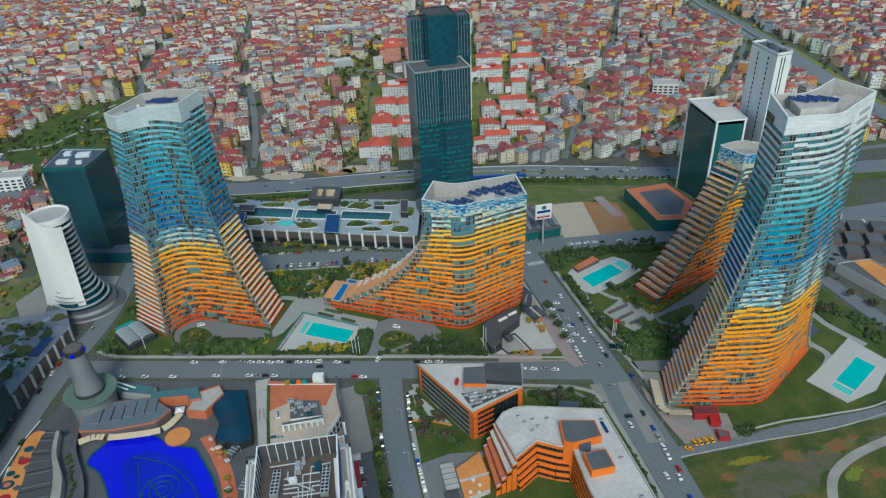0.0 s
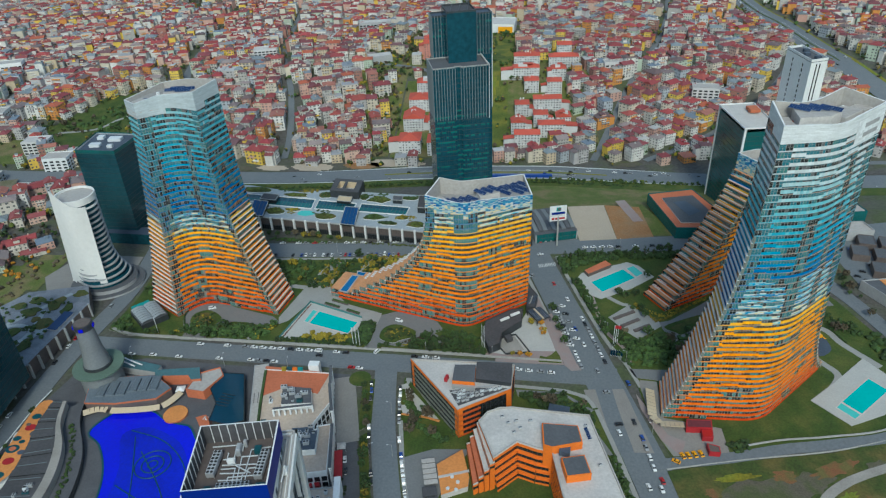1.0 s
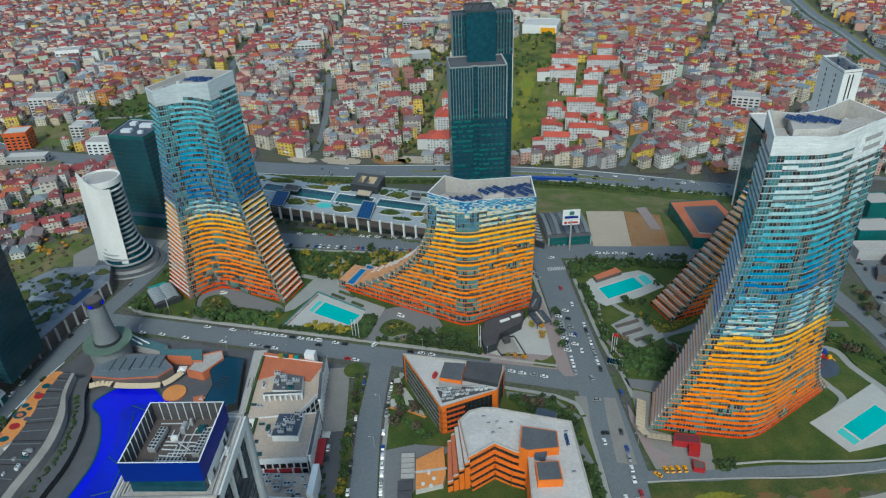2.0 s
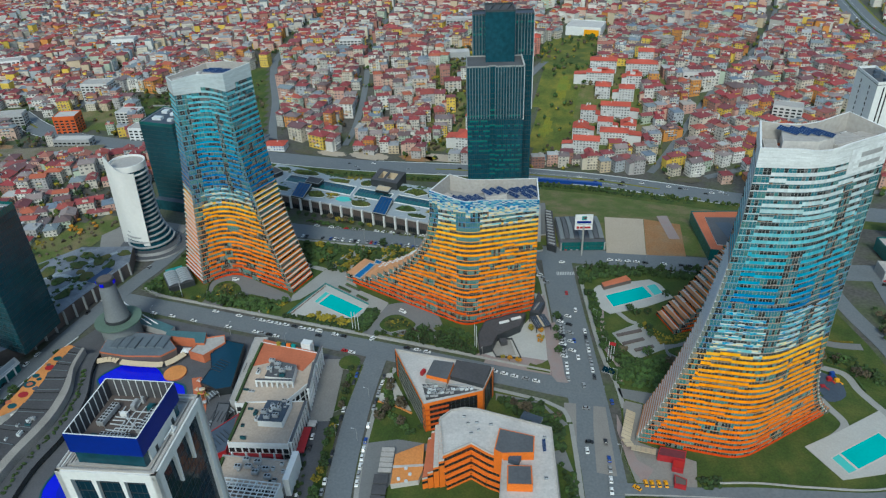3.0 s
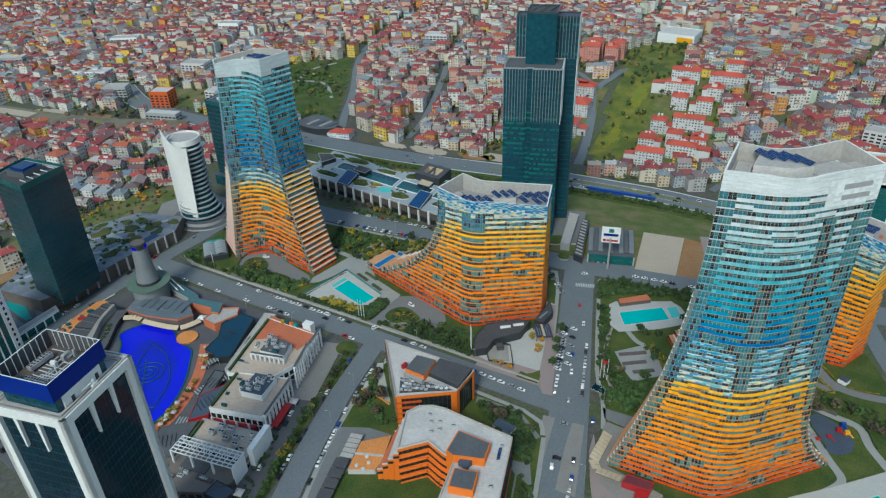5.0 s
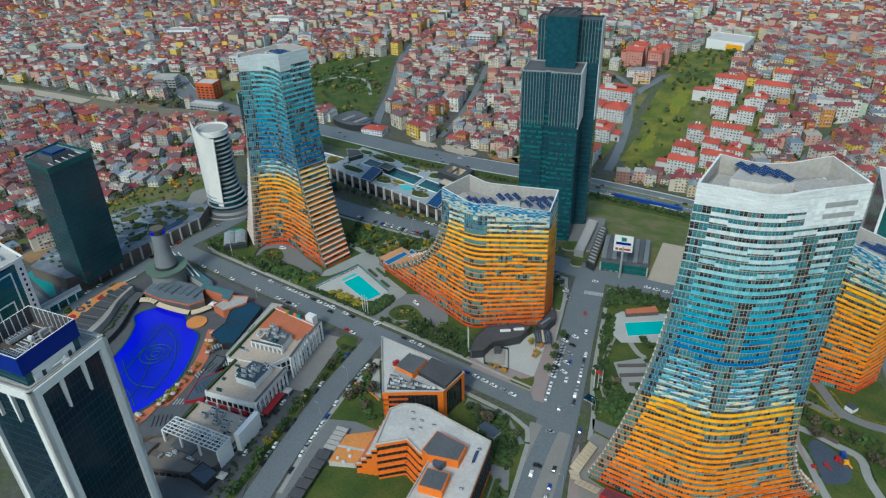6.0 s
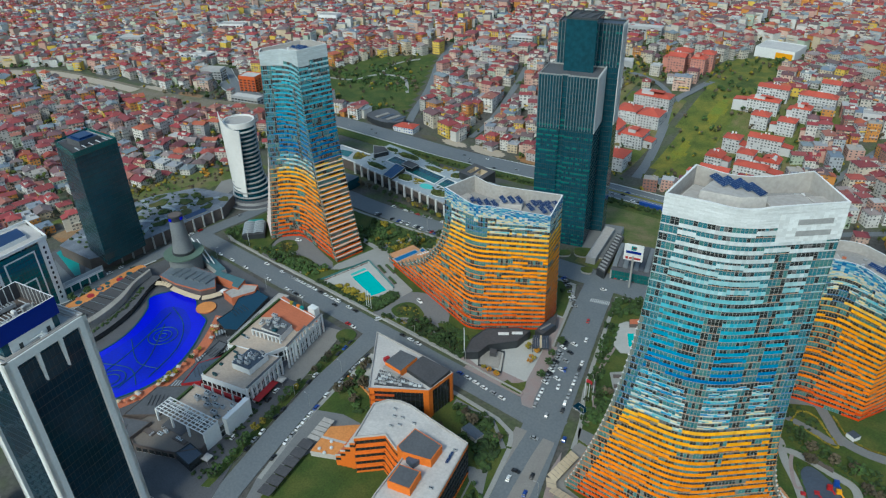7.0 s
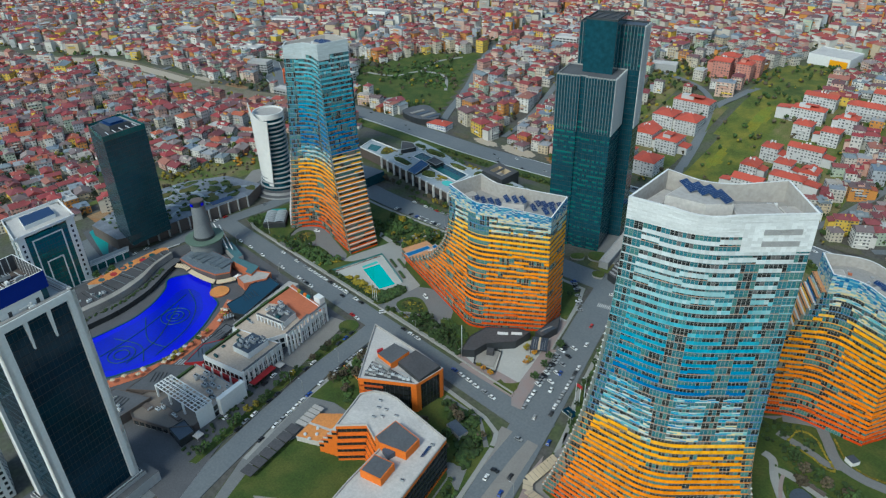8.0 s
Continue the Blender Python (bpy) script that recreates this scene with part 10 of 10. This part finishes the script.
# single trees
along(["green", "small"], (-226, 333), (-150, 330), 8)
along(["small"], (-60, 326), (-34, 325), 4)
along(["cone", "green"], (-28, 327), (14, 323), 9)
for x, y in ((32.2, 321.5), (40.7, 321.2), (51.9, 344.8), (49.6, 354.8)):
    plant("yellow", x, y, 0.35, 0.62)
along(["small", "green", "bare"], (-52, 292), (-45, 258), 7)
along(["small", "green", "yellow"], (-46, 252), (-28, 172), 14)
along(["small", "bare"], (-26, 288), (-20, 252), 6)
along(["orange"], (49, 352), (52, 340), 3, lo=0.8, hi=1.0)
along(["orange"], (36, 321), (44, 320.5), 2, lo=0.9, hi=1.0)
plant("yellow", 44, 352)
along(["green"], (56, 372), (64, 330), 4)
along(["small", "green"], (93, 330), (74, 400), 9)
along(["green", "cone"], (68, 430), (146, 441), 18)
shrubs("garden_shrubs", [(-84, 424), (-74, 431), (-30, 430), (-28, 418), (-52, 414), (-78, 414)], 170, "leaf_yellow", "yellow-green spring shrubs behind the lower tower", r=(0.8, 1.9), h=1.0)
shrubs("garden_shrubs", [(-112, 392), (-104, 424), (-92, 428), (-98, 402), (-92, 388)], 60, "leaf_yellow", "yellow shrubs along the garden walk", r=(0.6, 1.4))
shrubs("garden_shrubs", [(-148, 400), (-142, 422), (-112, 424), (-116, 392), (-130, 388)], 150, "leaf", "dark evergreen shrubs between the towers", r=(0.8, 2.2), h=1.0)
shrubs("mall_planting", [(-160, 452), (-158, 456), (-112, 451), (-112, 447)], 90, "leaf", "low hedge along the mall's forecourt", r=(0.6, 1.2))
shrubs("mall_planting", [(-98, 449), (-97, 452.5), (-40, 446.5), (-40, 444.5)], 80, "field_leaf", "low green strip along the mall's forecourt", r=(0.5, 0.9))
along(["small", "bare", "green"], (-212, 462), (-120, 457), 12)
along(["yellow", "small", "bare"], (-136, 458), (-100, 452), 7)
scatter(["green", "small", "bare"], LAWNS[1][0], 26)
scatter(["green", "small", "cone"], LAWNS[2][0], 16)
scatter(["small", "yellow", "green"], LAWNS[5][0], 26)
scatter(["yellow", "green", "small"], LAWNS[6][0], 34)
scatter(["green", "small", "cone"], LAWNS[7][0], 14)
scatter(["green", "small"], LAWNS[12][0], 10)
scatter(["green", "small", "bare"], LAWNS[13][0], 18)
scatter(["green", "bare"], LAWNS[17][0], 10)
scatter(["green", "small", "bare"], LAWNS[21][0], 16)
scatter(["small", "bare"], LAWNS[20][0], 8)
scatter(["small", "green"], LAWNS[22][0], 12)
scatter(["small", "green"], [(-235, 205), (-228, 210), (-231, 262), (-236, 262)], 8)
scatter(["small", "yellow"], [(-139, 262), (-128, 252), (-116, 224), (-112, 200), (-108, 204), (-122, 250)], 16, z=0.4, lo=0.5, hi=0.8)
scatter(["small", "green"], [(-322, 285), (-300, 250), (-262, 300), (-258, 350), (-300, 360)], 22, z=10.0, lo=0.5, hi=0.8)
scatter(["small", "bare"], [(244, 420), (258, 345), (266, 350), (254, 425)], 14)


def grove(poly, n, label, leaves=("leaf",), lo=1.0, hi=1.9):
    """Far trees, each a short trunk under a ragged crown, in one piece."""
    s = Shell()
    x0, x1 = min(p[0] for p in poly), max(p[0] for p in poly)
    y0, y1 = min(p[1] for p in poly), max(p[1] for p in poly)
    c = 0
    for _ in range(n * 12):
        x, y = rnd.uniform(x0, x1), rnd.uniform(y0, y1)
        if not inside(x, y, poly):
            continue
        z, q, m = land(x, y), rnd.uniform(lo, hi), rnd.randrange(len(leaves))
        s.bar((x, y, z), (x, y, z + 3 * q), 0.3, 0.3, len(leaves))
        for _ in range(9):
            clump(s, x + rnd.uniform(-1, 1) * q, y + rnd.uniform(-1, 1) * q, z + q * rnd.uniform(1.6, 3.6), q * rnd.uniform(0.5, 0.9), rnd, 0.9, m)
        c += 1
        if c == n:
            break
    return solid("tree_grove", s, list(leaves) + ["bark"], label, "trees", kind="stuff")


for cx, cy, rx, ry, tn, sd in MALL_BEDS:
    shrubs("roof_planting", ring(cx, cy, rx * 0.72, 10, ry / rx), 16 + int(rx * ry / 3), ("leaf", "field_leaf", "leaf_yellow")[sd % 3 if sd in (1, 8, 11) else sd % 2], "low shrubs in a raised roof bed", z=MALL_Z + 0.5, r=(0.5, 1.2), h=0.7)
town_trees = Shell()
TREE_MATS = ["leaf", "leaf_bare", "leaf_bare", "field_leaf", "leaf_yellow"]
spots = [(x, y) for x, y in gaps for _ in range(2)]
for dist, x, y, turn in near + far:
    if dist < 1250 and rnd.random() < 0.42:
        spots.append((x + rnd.choice((-6.6, 6.6)), y + rnd.choice((-6.2, 6.2))))
for x, y in spots:
    x, y = x + rnd.uniform(-3, 3), y + rnd.uniform(-3, 3)
    if any(near_line(x, y, l_, w_ * 0.6) for l_, w_ in LINES[:6]) or math.hypot(x - 110, y - 40) > 1500:
        continue
    z, q, m = land(x, y), rnd.uniform(0.9, 1.9), rnd.choices(range(5), (4, 3, 2, 3, 0.8))[0]
    town_trees.bar((x, y, z - 1), (x, y, z + 2.6 * q), 0.3, 0.3, 5)
    for _ in range(4):
        clump(town_trees, x + rnd.uniform(-1, 1) * q, y + rnd.uniform(-1, 1) * q, z + q * rnd.uniform(1.7, 3.4), q * rnd.uniform(0.7, 1.15), rnd, 0.9, m)
solid("town_trees", town_trees, TREE_MATS + ["bark"], "green and leafless winter trees between the town houses", "trees", kind="stuff")
grove([(-20, 594), (100, 594), (200, 584), (205, 577), (100, 586), (-20, 587)], 150, "dark hedge of shrubs along the highway", ("leaf", "leaf", "field_leaf"), 0.7, 1.1)
grove([(-225, 566), (-140, 574), (-40, 586), (-40, 581), (-140, 568), (-225, 560)], 110, "dark hedge of shrubs along the highway", ("leaf", "leaf", "field_leaf"), 0.6, 1.0)
grove(SLOPE, 34, "scattered trees on the open slope", ("leaf", "leaf_bare"))
grove([(18, 960), (60, 955), (62, 985), (0, 985)], 46, "dark conifers along the hilltop slope")
grove(PARK, 50, "dark green trees round the park", ("leaf", "leaf", "leaf_bare"))
grove([(20, 660), (110, 660), (115, 860), (30, 860)], 60, "small trees between the apartment blocks", ("leaf", "leaf_bare"), 0.8, 1.3)
grove([(-95, 650), (-30, 650), (-30, 800), (-95, 800)], 40, "small trees between the apartment blocks", ("leaf", "leaf_bare"), 0.8, 1.3)

for k, poly in enumerate((L_ISLE, B_ISLE)):
    shrubs("island_shrubs", inset(anti(poly), 1.6), 40, "leaf", "low dark shrubs on a turning island", z=0.6, r=(0.5, 1.0))
    shrubs("island_shrubs", inset(anti(poly), 2.6), 14, "leaf_yellow", "low yellow shrubs on a turning island", z=0.7, r=(0.5, 0.9))
shrubs("shrub_bed", [(-160, 333), (-138, 330), (-128, 342), (-140, 345), (-152, 345)], 70, "leaf", "dark evergreen shrubs beside the drive", r=(0.8, 1.9))
shrubs("shrub_bed", [(-134, 331), (-128, 330), (-120, 344), (-126, 346)], 40, "leaf_yellow", "yellow-green shrubs beside the drive", r=(0.6, 1.2))
shrubs("shrub_bed", [(-64, 332), (-57, 332), (-56, 345), (-63, 352), (-66, 343)], 60, "leaf", "tall dark shrubs at the pool's end", r=(1.0, 2.2))
shrubs("shrub_bed", [(-16.1, 341.9), (-14.0, 345.2), (10.3, 338.8), (6.5, 333)], 70, "leaf", "clipped low hedge at the tower's foot", r=(0.5, 1.0))
shrubs("shrub_bed", [(110, 377), (122, 356.5), (130, 361.5), (164, 388.5), (163, 390), (130, 364), (123, 359.5), (112, 378)], 150, "leaf_yellow", "yellow clipped hedge round the stepped tower", r=(0.4, 0.75))
shrubs("shrub_bed", [(104, 336), (122, 345), (129, 341), (122, 316), (99, 316), (93, 322)], 150, "leaf", "dark garden shrubs beside the drive", r=(0.7, 1.9))
shrubs("shrub_bed", [(151, 358), (139, 330), (141, 329), (153, 356)], 50, "leaf", "dark clipped hedge beside the terrace", r=(0.7, 1.2))
shrubs("shrub_bed", [(186, 380), (198, 376), (210, 372), (232, 370), (246, 350), (238, 346), (224, 360), (206, 364), (190, 366)], 150, "leaf", "dark shrubs between the garden paths", r=(0.6, 1.6))
shrubs("roof_planting", [(-320, 290), (-302, 250), (-262, 250), (-258, 350), (-300, 358), (-316, 330)], 150, "leaf", "planted beds on the podium's roof garden", z=9.9, r=(0.7, 1.8), h=0.5)
shrubs("shrub_bed", [(-60, 240), (-54, 238), (-40, 196), (-34, 172), (-40, 172), (-50, 214)], 60, "leaf", "kerbside shrubs of the leisure blocks", r=(0.6, 1.3))

for pts in ([(-176, 152), (-184, 178), (-186, 206), (-193, 229), (-205, 249)], [(-207, 152), (-213.6, 178), (-214.6, 206), (-217.6, 228)]):
    s = Shell()
    line = smooth_line(pts, 8)
    for p in line:
        for _ in range(3):
            clump(s, p[0] + rnd.uniform(-1.2, 1.2), p[1] + rnd.uniform(-1.2, 1.2), 4.4 if pts[0][0] > -200 else 1.5, rnd.uniform(0.6, 1.1), rnd)
    solid("terrace_hedge", s, ["leaf"], "planted edge along the curved arcade", "hedge", kind="stuff")


def hedge_line(pts, leaf, label, r=(0.4, 0.75), z=0.4, gap=0.7):
    """A clipped hedge along a line."""
    s = Shell()
    line = smooth_line(pts, 6)
    for a, b in zip(line, line[1:]):
        n = max(1, round((Vector(b) - Vector(a)).length / gap))
        for i in range(n):
            p = Vector(a).lerp(Vector(b), i / n)
            q = rnd.uniform(*r)
            clump(s, p.x + rnd.uniform(-0.2, 0.2), p.y + rnd.uniform(-0.2, 0.2), z + q * 0.6, q, rnd, 0.9)
    return solid("hedge", s, [leaf], label, "hedge", kind="stuff")


hedge_line([(186, 380), (197, 378.4), (205, 375.5), (210, 376.5), (203, 384), (196, 392), (188, 392), (186, 380)], "leaf_yellow", "yellow clipped hedge round a garden bed")
hedge_line([(203, 398), (211, 388), (220, 383.6), (232, 385)], "leaf_yellow", "yellow clipped hedge along a garden path")
hedge_line([(188, 361), (196, 362.5), (211, 359.8), (224, 355.5), (229.5, 341)], "leaf", "dark clipped hedge along a garden path")
hedge_line([(196.5, 352), (200, 344), (207, 331)], "leaf", "dark clipped hedge round the playground")
hedge_line([(-113, 331), (-103.5, 368)], "red_leaf", "reddish low hedge along the pool terrace", (0.3, 0.55))
hedge_line([(-178, 337), (-184, 347), (-186, 356), (-182, 363)], "leaf", "dark hedge along the forecourt", (0.5, 0.9))
shrubs("autumn_scrub", [(-352, 395), (-330, 385), (-318, 410), (-330, 440), (-352, 430)], 22, "leaf_orange", "yellow-orange autumn scrub on the bank", r=(1.0, 2.4))
shrubs("autumn_scrub", [(-372, 330), (-350, 330), (-345, 380), (-365, 385)], 40, "leaf_yellow", "yellow-green scrub on the bank", r=(1.0, 2.2))

shrubs("hill_scrub", HILL_W, 70, "leaf_yellow", "yellow-green scrub on the hillside", z=None, r=(1.2, 2.6))
grove([(-110, 860), (-30, 865), (-25, 930), (-110, 935)], 40, "trees round the red apartment blocks", ("leaf", "leaf_yellow", "leaf_bare"))

# ---- cars, lamps, flagpoles ----
rnd = random.Random(77)


def car(colour, label, van=False):
    ob = thing("car", label, "car", "cars")
    h = 1.05 if not van else 1.5
    b = Shell()
    prof = [(-2.15, 0.35), (-2.2, 0.75), (-1.9, 0.98), (0.85, 0.98), (1.95, 0.82), (2.2, 0.6), (2.15, 0.35)] if not van else [(-2.4, 0.35), (-2.45, 1.2), (-2.4, 1.55), (1.2, 1.55), (2.2, 1.1), (2.45, 0.8), (2.4, 0.35)]
    for (x0, z0), (x1, z1) in zip(prof, prof[1:]):
        b.face(((x0, -0.88, z0), (x0, 0.88, z0), (x1, 0.88, z1), (x1, -0.88, z1)))
    b.face([(x, -0.88, z) for x, z in reversed(prof)])
    b.face([(x, 0.88, z) for x, z in prof])
    part("body", b, [colour], ob)
    g = Shell()
    z0, z1 = (0.97, 1.46) if not van else (1.54, 2.1)
    lo, hi = ((-1.75, 0.95), (-1.25, 0.35)) if not van else ((-2.35, 1.25), (-2.25, 0.75))
    pts0 = [(lo[0], -0.8, z0), (lo[1], -0.8, z0), (lo[1], 0.8, z0), (lo[0], 0.8, z0)]
    pts1 = [(hi[0], -0.66, z1), (hi[1], -0.66, z1), (hi[1], 0.66, z1), (hi[0], 0.66, z1)]
    for i in range(4):
        j = (i + 1) % 4
        g.face((pts0[i], pts0[j], pts1[j], pts1[i]))
    part("glazing", g, ["car_glass"], ob)
    t = Shell()
    t.face([(x, y, z + 0.02) for x, y, z in pts1])
    t.face([(x, y, z - 0.03) for x, y, z in reversed(pts1)])
    for i in range(4):
        j = (i + 1) % 4
        a, b_ = pts1[i], pts1[j]
        t.face(((a[0], a[1], a[2] - 0.03), (b_[0], b_[1], b_[2] - 0.03), (b_[0], b_[1], b_[2] + 0.02), (a[0], a[1], a[2] + 0.02)))
    part("roof_panel", t, [colour], ob)
    wheel = Shell()
    for y0, y1 in ((-0.1, 0.1),):
        r0, r1 = [[(0.33 * math.cos(k * math.pi / 5), y, 0.33 + 0.33 * math.sin(k * math.pi / 5)) for k in range(10)] for y in (y0, y1)]
        for k in range(10):
            j = (k + 1) % 10
            wheel.face((r0[k], r0[j], r1[j], r1[k]))
        wheel.face(r0)
        wheel.face(r1[::-1])
    me = wheel.mesh("wheel", ["tyre"])
    for x in (-1.35, 1.35):
        for y in (-0.82, 0.82):
            w = part("wheel", me, [], ob)
            w.location = (x, y, 0)
    return ob


CARS = {k: car("car_" + k, label) for k, label in dict(white="white saloon car on the street", grey="silver-grey saloon car on the street", black="shiny black saloon car on the street", red="dark red saloon car on the street", blue="dark blue hatchback car on the street", yellow="yellow taxi at the rank").items()}
CARS["van"] = car("car_white", "white delivery van on the street", True)
first_used = set()


def put_car(x, y, turn, key=None, z=None):
    key = key or rnd.choices(("white", "grey", "black", "red", "blue", "van"), (7, 4, 7, 1.3, 1.5, 0.7))[0]
    m = pose(x, y, (land(x, y) + 0.12 if z is None else z), 0, 0, turn)
    if key not in first_used:
        first_used.add(key)
        CARS[key].matrix_world = m
    else:
        copy_thing(CARS[key], m)


def row(a, b, n, turn, fill=0.85, z=None, keys=None):
    for i in range(n):
        if rnd.random() < fill:
            p = Vector(a).lerp(Vector(b), (i + 0.5) / n)
            put_car(p.x + rnd.uniform(-0.2, 0.2), p.y + rnd.uniform(-0.2, 0.2), turn + rnd.uniform(-2, 2) + rnd.choice((0, 180)), None if not keys else rnd.choice(keys), z)


row((-166, 323.8), (-66, 319.0), 17, -3, 0.9)
row((-30, 317.6), (-10, 316.6), 3, -3, 1.0)
row((20, 310.4), (57.5, 306.3), 6, -5, 0.95, keys=("white", "white", "grey", "white", "blue"))
for x, y, k in ((-203, 312, "white"), (-189, 312, "white"), (-172, 311, "white"), (-146, 310.5, "white"), (-126, 310, "white"), (-121, 309.8, "grey"), (-116, 309.5, "black"), (-111, 309, "white"), (-58, 305.5, "white"), (-63, 306, "red"), (-85, 316, "black"), (5, 303, "grey")):
    put_car(x, y, -3, k)
for i in range(15):
    u = i / 14
    p = Vector((59.0, 371)).lerp(Vector((67.0, 332)), u)
    if i not in (3,):
        put_car(p.x, p.y, -12 + rnd.uniform(-2, 2), rnd.choice(("white", "white", "black", "white", "white", "grey")))
    if i < 13 and i % 3 == 0:
        put_car(p.x + 5.2, p.y + 1.0, -12 + rnd.uniform(-2, 2), rnd.choice(("white", "white", "black", "grey")))
row((68.5, 328), (72.5, 310), 3, 103, 0.9)
row((75.5, 362), (86.5, 315), 8, 103, 0.9)
row((33, 424), (22, 434), 5, 60, 0.9)
row((34, 422), (46, 406), 6, 40, 0.9)
row((-49.0, 296), (-45.0, 272), 4, 100, 0.7)
row((-31.5, 292), (-28.0, 262), 6, 98, 0.95)
row((-27, 254), (-13.5, 195), 11, 103, 0.85)
row((-44.5, 262), (-29, 190), 12, 102, 0.7)
row((-60, 270), (-42, 196), 10, 103, 0.5)
row((98, 262), (106, 205), 9, 102, 0.45)
row((70, 352), (82, 306), 6, 104, 0.4)
row((-244, 340), (-240, 400), 7, 90, 0.4)
row((200, 460), (252, 468), 7, 8, 0.7)
row((-150, 447.0), (-36, 451.5), 18, 2, 0.75)
row((-152, 429.5), (-52, 433.0), 30, 92, 0.75)
row((82, 446.5), (150, 451.5), 11, 3, 0.7)
row((150, 452), (210, 462), 9, 9, 0.6)
row((-248, 290), (-247.5, 330), 5, 90, 0.5)
row((-247, 225), (-248, 262), 4, 90, 0.6)
for x, y, a in ((116.5, 247.9, 108), (119.3, 248.3, 106), (122.5, 249.1, 106), (125.7, 249.7, 104), (112.6, 244.2, 150)):
    put_car(x, y, a, "yellow", 0.5)
for x, y, a in ((97, 300, 104), (87.5, 262, 104), (96, 270, 100), (84, 292, 8), (104, 232, 104), (97, 228, 104), (88, 268, 10), (60, 398, 104), (68, 380, 104), (52, 436, 20)):
    put_car(x, y, a)
scatter_ = [(52, 458), (56, 459), (60, 460), (64, 461)]
for x, y in scatter_:
    put_car(x, y - 3.0, 104)
for i in range(46):
    k = rnd.randrange(3, len(HIGHWAY) - 2)
    a, b = Vector(HIGHWAY[k]), Vector(HIGHWAY[k + 1])
    p = a.lerp(b, rnd.random())
    d = (b - a).normalized()
    off = rnd.choice((-10, -6.5, -3, 3, 6.5, 10))
    put_car(p.x - d.y * off, p.y + d.x * off, math.degrees(math.atan2(d.y, d.x)), None, land(p.x, p.y) + 0.32)
for i in range(30):
    k = rnd.randrange(0, 5)
    a, b = Vector(MOTORWAY[k]), Vector(MOTORWAY[k + 1])
    p = a.lerp(b, rnd.random())
    d = (b - a).normalized()
    off = rnd.choice((-12, -8, -4, 4, 8, 12))
    put_car(p.x - d.y * off, p.y + d.x * off, math.degrees(math.atan2(d.y, d.x)), None, land(p.x, p.y) + 0.35)
for i in range(26):
    put_car(rnd.uniform(262, 335), rnd.uniform(398, 468), rnd.choice((-14, 76)))
put_car(-170, 361, 20, "van")
put_car(-41, 352, -20, "van")
put_car(-50, 321, 60, "van")


def street_lamp(x, y, turn, z=0.2):
    ob = thing("street_lamp", "slim grey street lamp with a curved arm", "street lamp", "street lamps")
    s = Shell()
    s.bar((0, 0, 0), (0, 0, 8.5), 0.16, 0.16)
    part("pole", s, ["frame"], ob)
    a = Shell()
    a.bar((0, 0, 8.4), (1.8, 0, 9.0), 0.1, 0.1)
    part("arm", a, ["frame"], ob)
    h = Shell()
    h.box(2.1, 0, 8.95, 0.8, 0.3, 0.12)
    part("head", h, ["fin"], ob)
    ob.matrix_world = pose(x, y, z, 0, 0, turn)
    return ob


lamp = street_lamp(-140, 303.6, 90)
for x, y, a in ((-200, 307, 90), (-100, 301.5, 90), (-20, 321.5, -90), (20, 320, -90), (98, 318, 190), (90, 345, 190), (82, 372, 190), (62, 352, 10), (-100, 434, 90), (-60, 436, 90), (0, 438, 90), (110, 443.5, 90), (-28, 240, 190), (-40, 240, 10), (-33, 270, 190), (104, 262, 190)):
    copy_thing(lamp, pose(x, y, 0.2, 0, 0, a))


def flagpole(x, y, h, m=None):
    ob = thing("flagpole", "tall white flagpole" + (" with a red flag" if m else " without a flag"), "flagpole", "flagpoles")
    s = Shell()
    s.bar((0, 0, 0), (0, 0, h), 0.3, 0.3)
    part("pole", s, ["fin"], ob)
    if m:
        f = Shell()
        for k in range(4):
            f.face([(0.15 + (k + i) * 0.9, 0.25 * math.sin((k + i) * 1.3), z) for i, z in ((0, h - 2.6), (1, h - 2.6), (1, h - 0.2), (0, h - 0.2))])
        part("flag", f, [m], ob)
    ob.matrix_world = pose(x, y, 0.2)


for x, y, h, m in ((92, 331, 17, "red_wall"), (93.5, 333, 15, None), (95, 335, 15, None), (-66, 327, 14, None), (-64, 327, 14, None), (-62, 327, 13, None), (15, 326, 18, None), (13.6, 327.5, 18, None), (-196, 334, 13, None)):
    flagpole(x, y, h, m)


def garden_panel(x, y):
    """A dark panel with a white edge, tilted on two short posts."""
    ob = thing("solar_panel", "dark solar panel with a white edge standing in the garden", "solar panel", "garden solar panels")
    p = Shell()
    p.bar((-2.6, -0.55, 0.75), (-2.6, 0.55, 1.6), 0.12, 0.16, 1)
    p.bar((2.6, -0.55, 0.75), (2.6, 0.55, 1.6), 0.12, 0.16, 1)
    p.face(((-2.6, -0.6, 0.8), (2.6, -0.6, 0.8), (2.6, 0.6, 1.72), (-2.6, 0.6, 1.72)), 0)
    p.face(((-2.6, 0.6, 1.66), (2.6, 0.6, 1.66), (2.6, -0.6, 0.74), (-2.6, -0.6, 0.74)), 1)
    part("panel", p, ["glass_night", "white_wall"], ob)
    for px in (-1.8, 1.8):
        g = Shell()
        g.box(px, 0.1, 0, 0.12, 0.12, 1.25)
        part("post", g, ["steel"], ob)
    ob.matrix_world = pose(x, y, 0.25, 0, 0, 76)


for i in range(5):
    garden_panel(90.6 + i * 1.45, 325.2 - i * 0.3)
s = Shell()
s.prism(anti(rect(57, 275, 11, 6, -12)), 0.3, 3.2, 1, 0)
solid("glass_canopy", s, ["slate_roof", "frame"], "small grey glass canopy in the shrubs", "canopy")
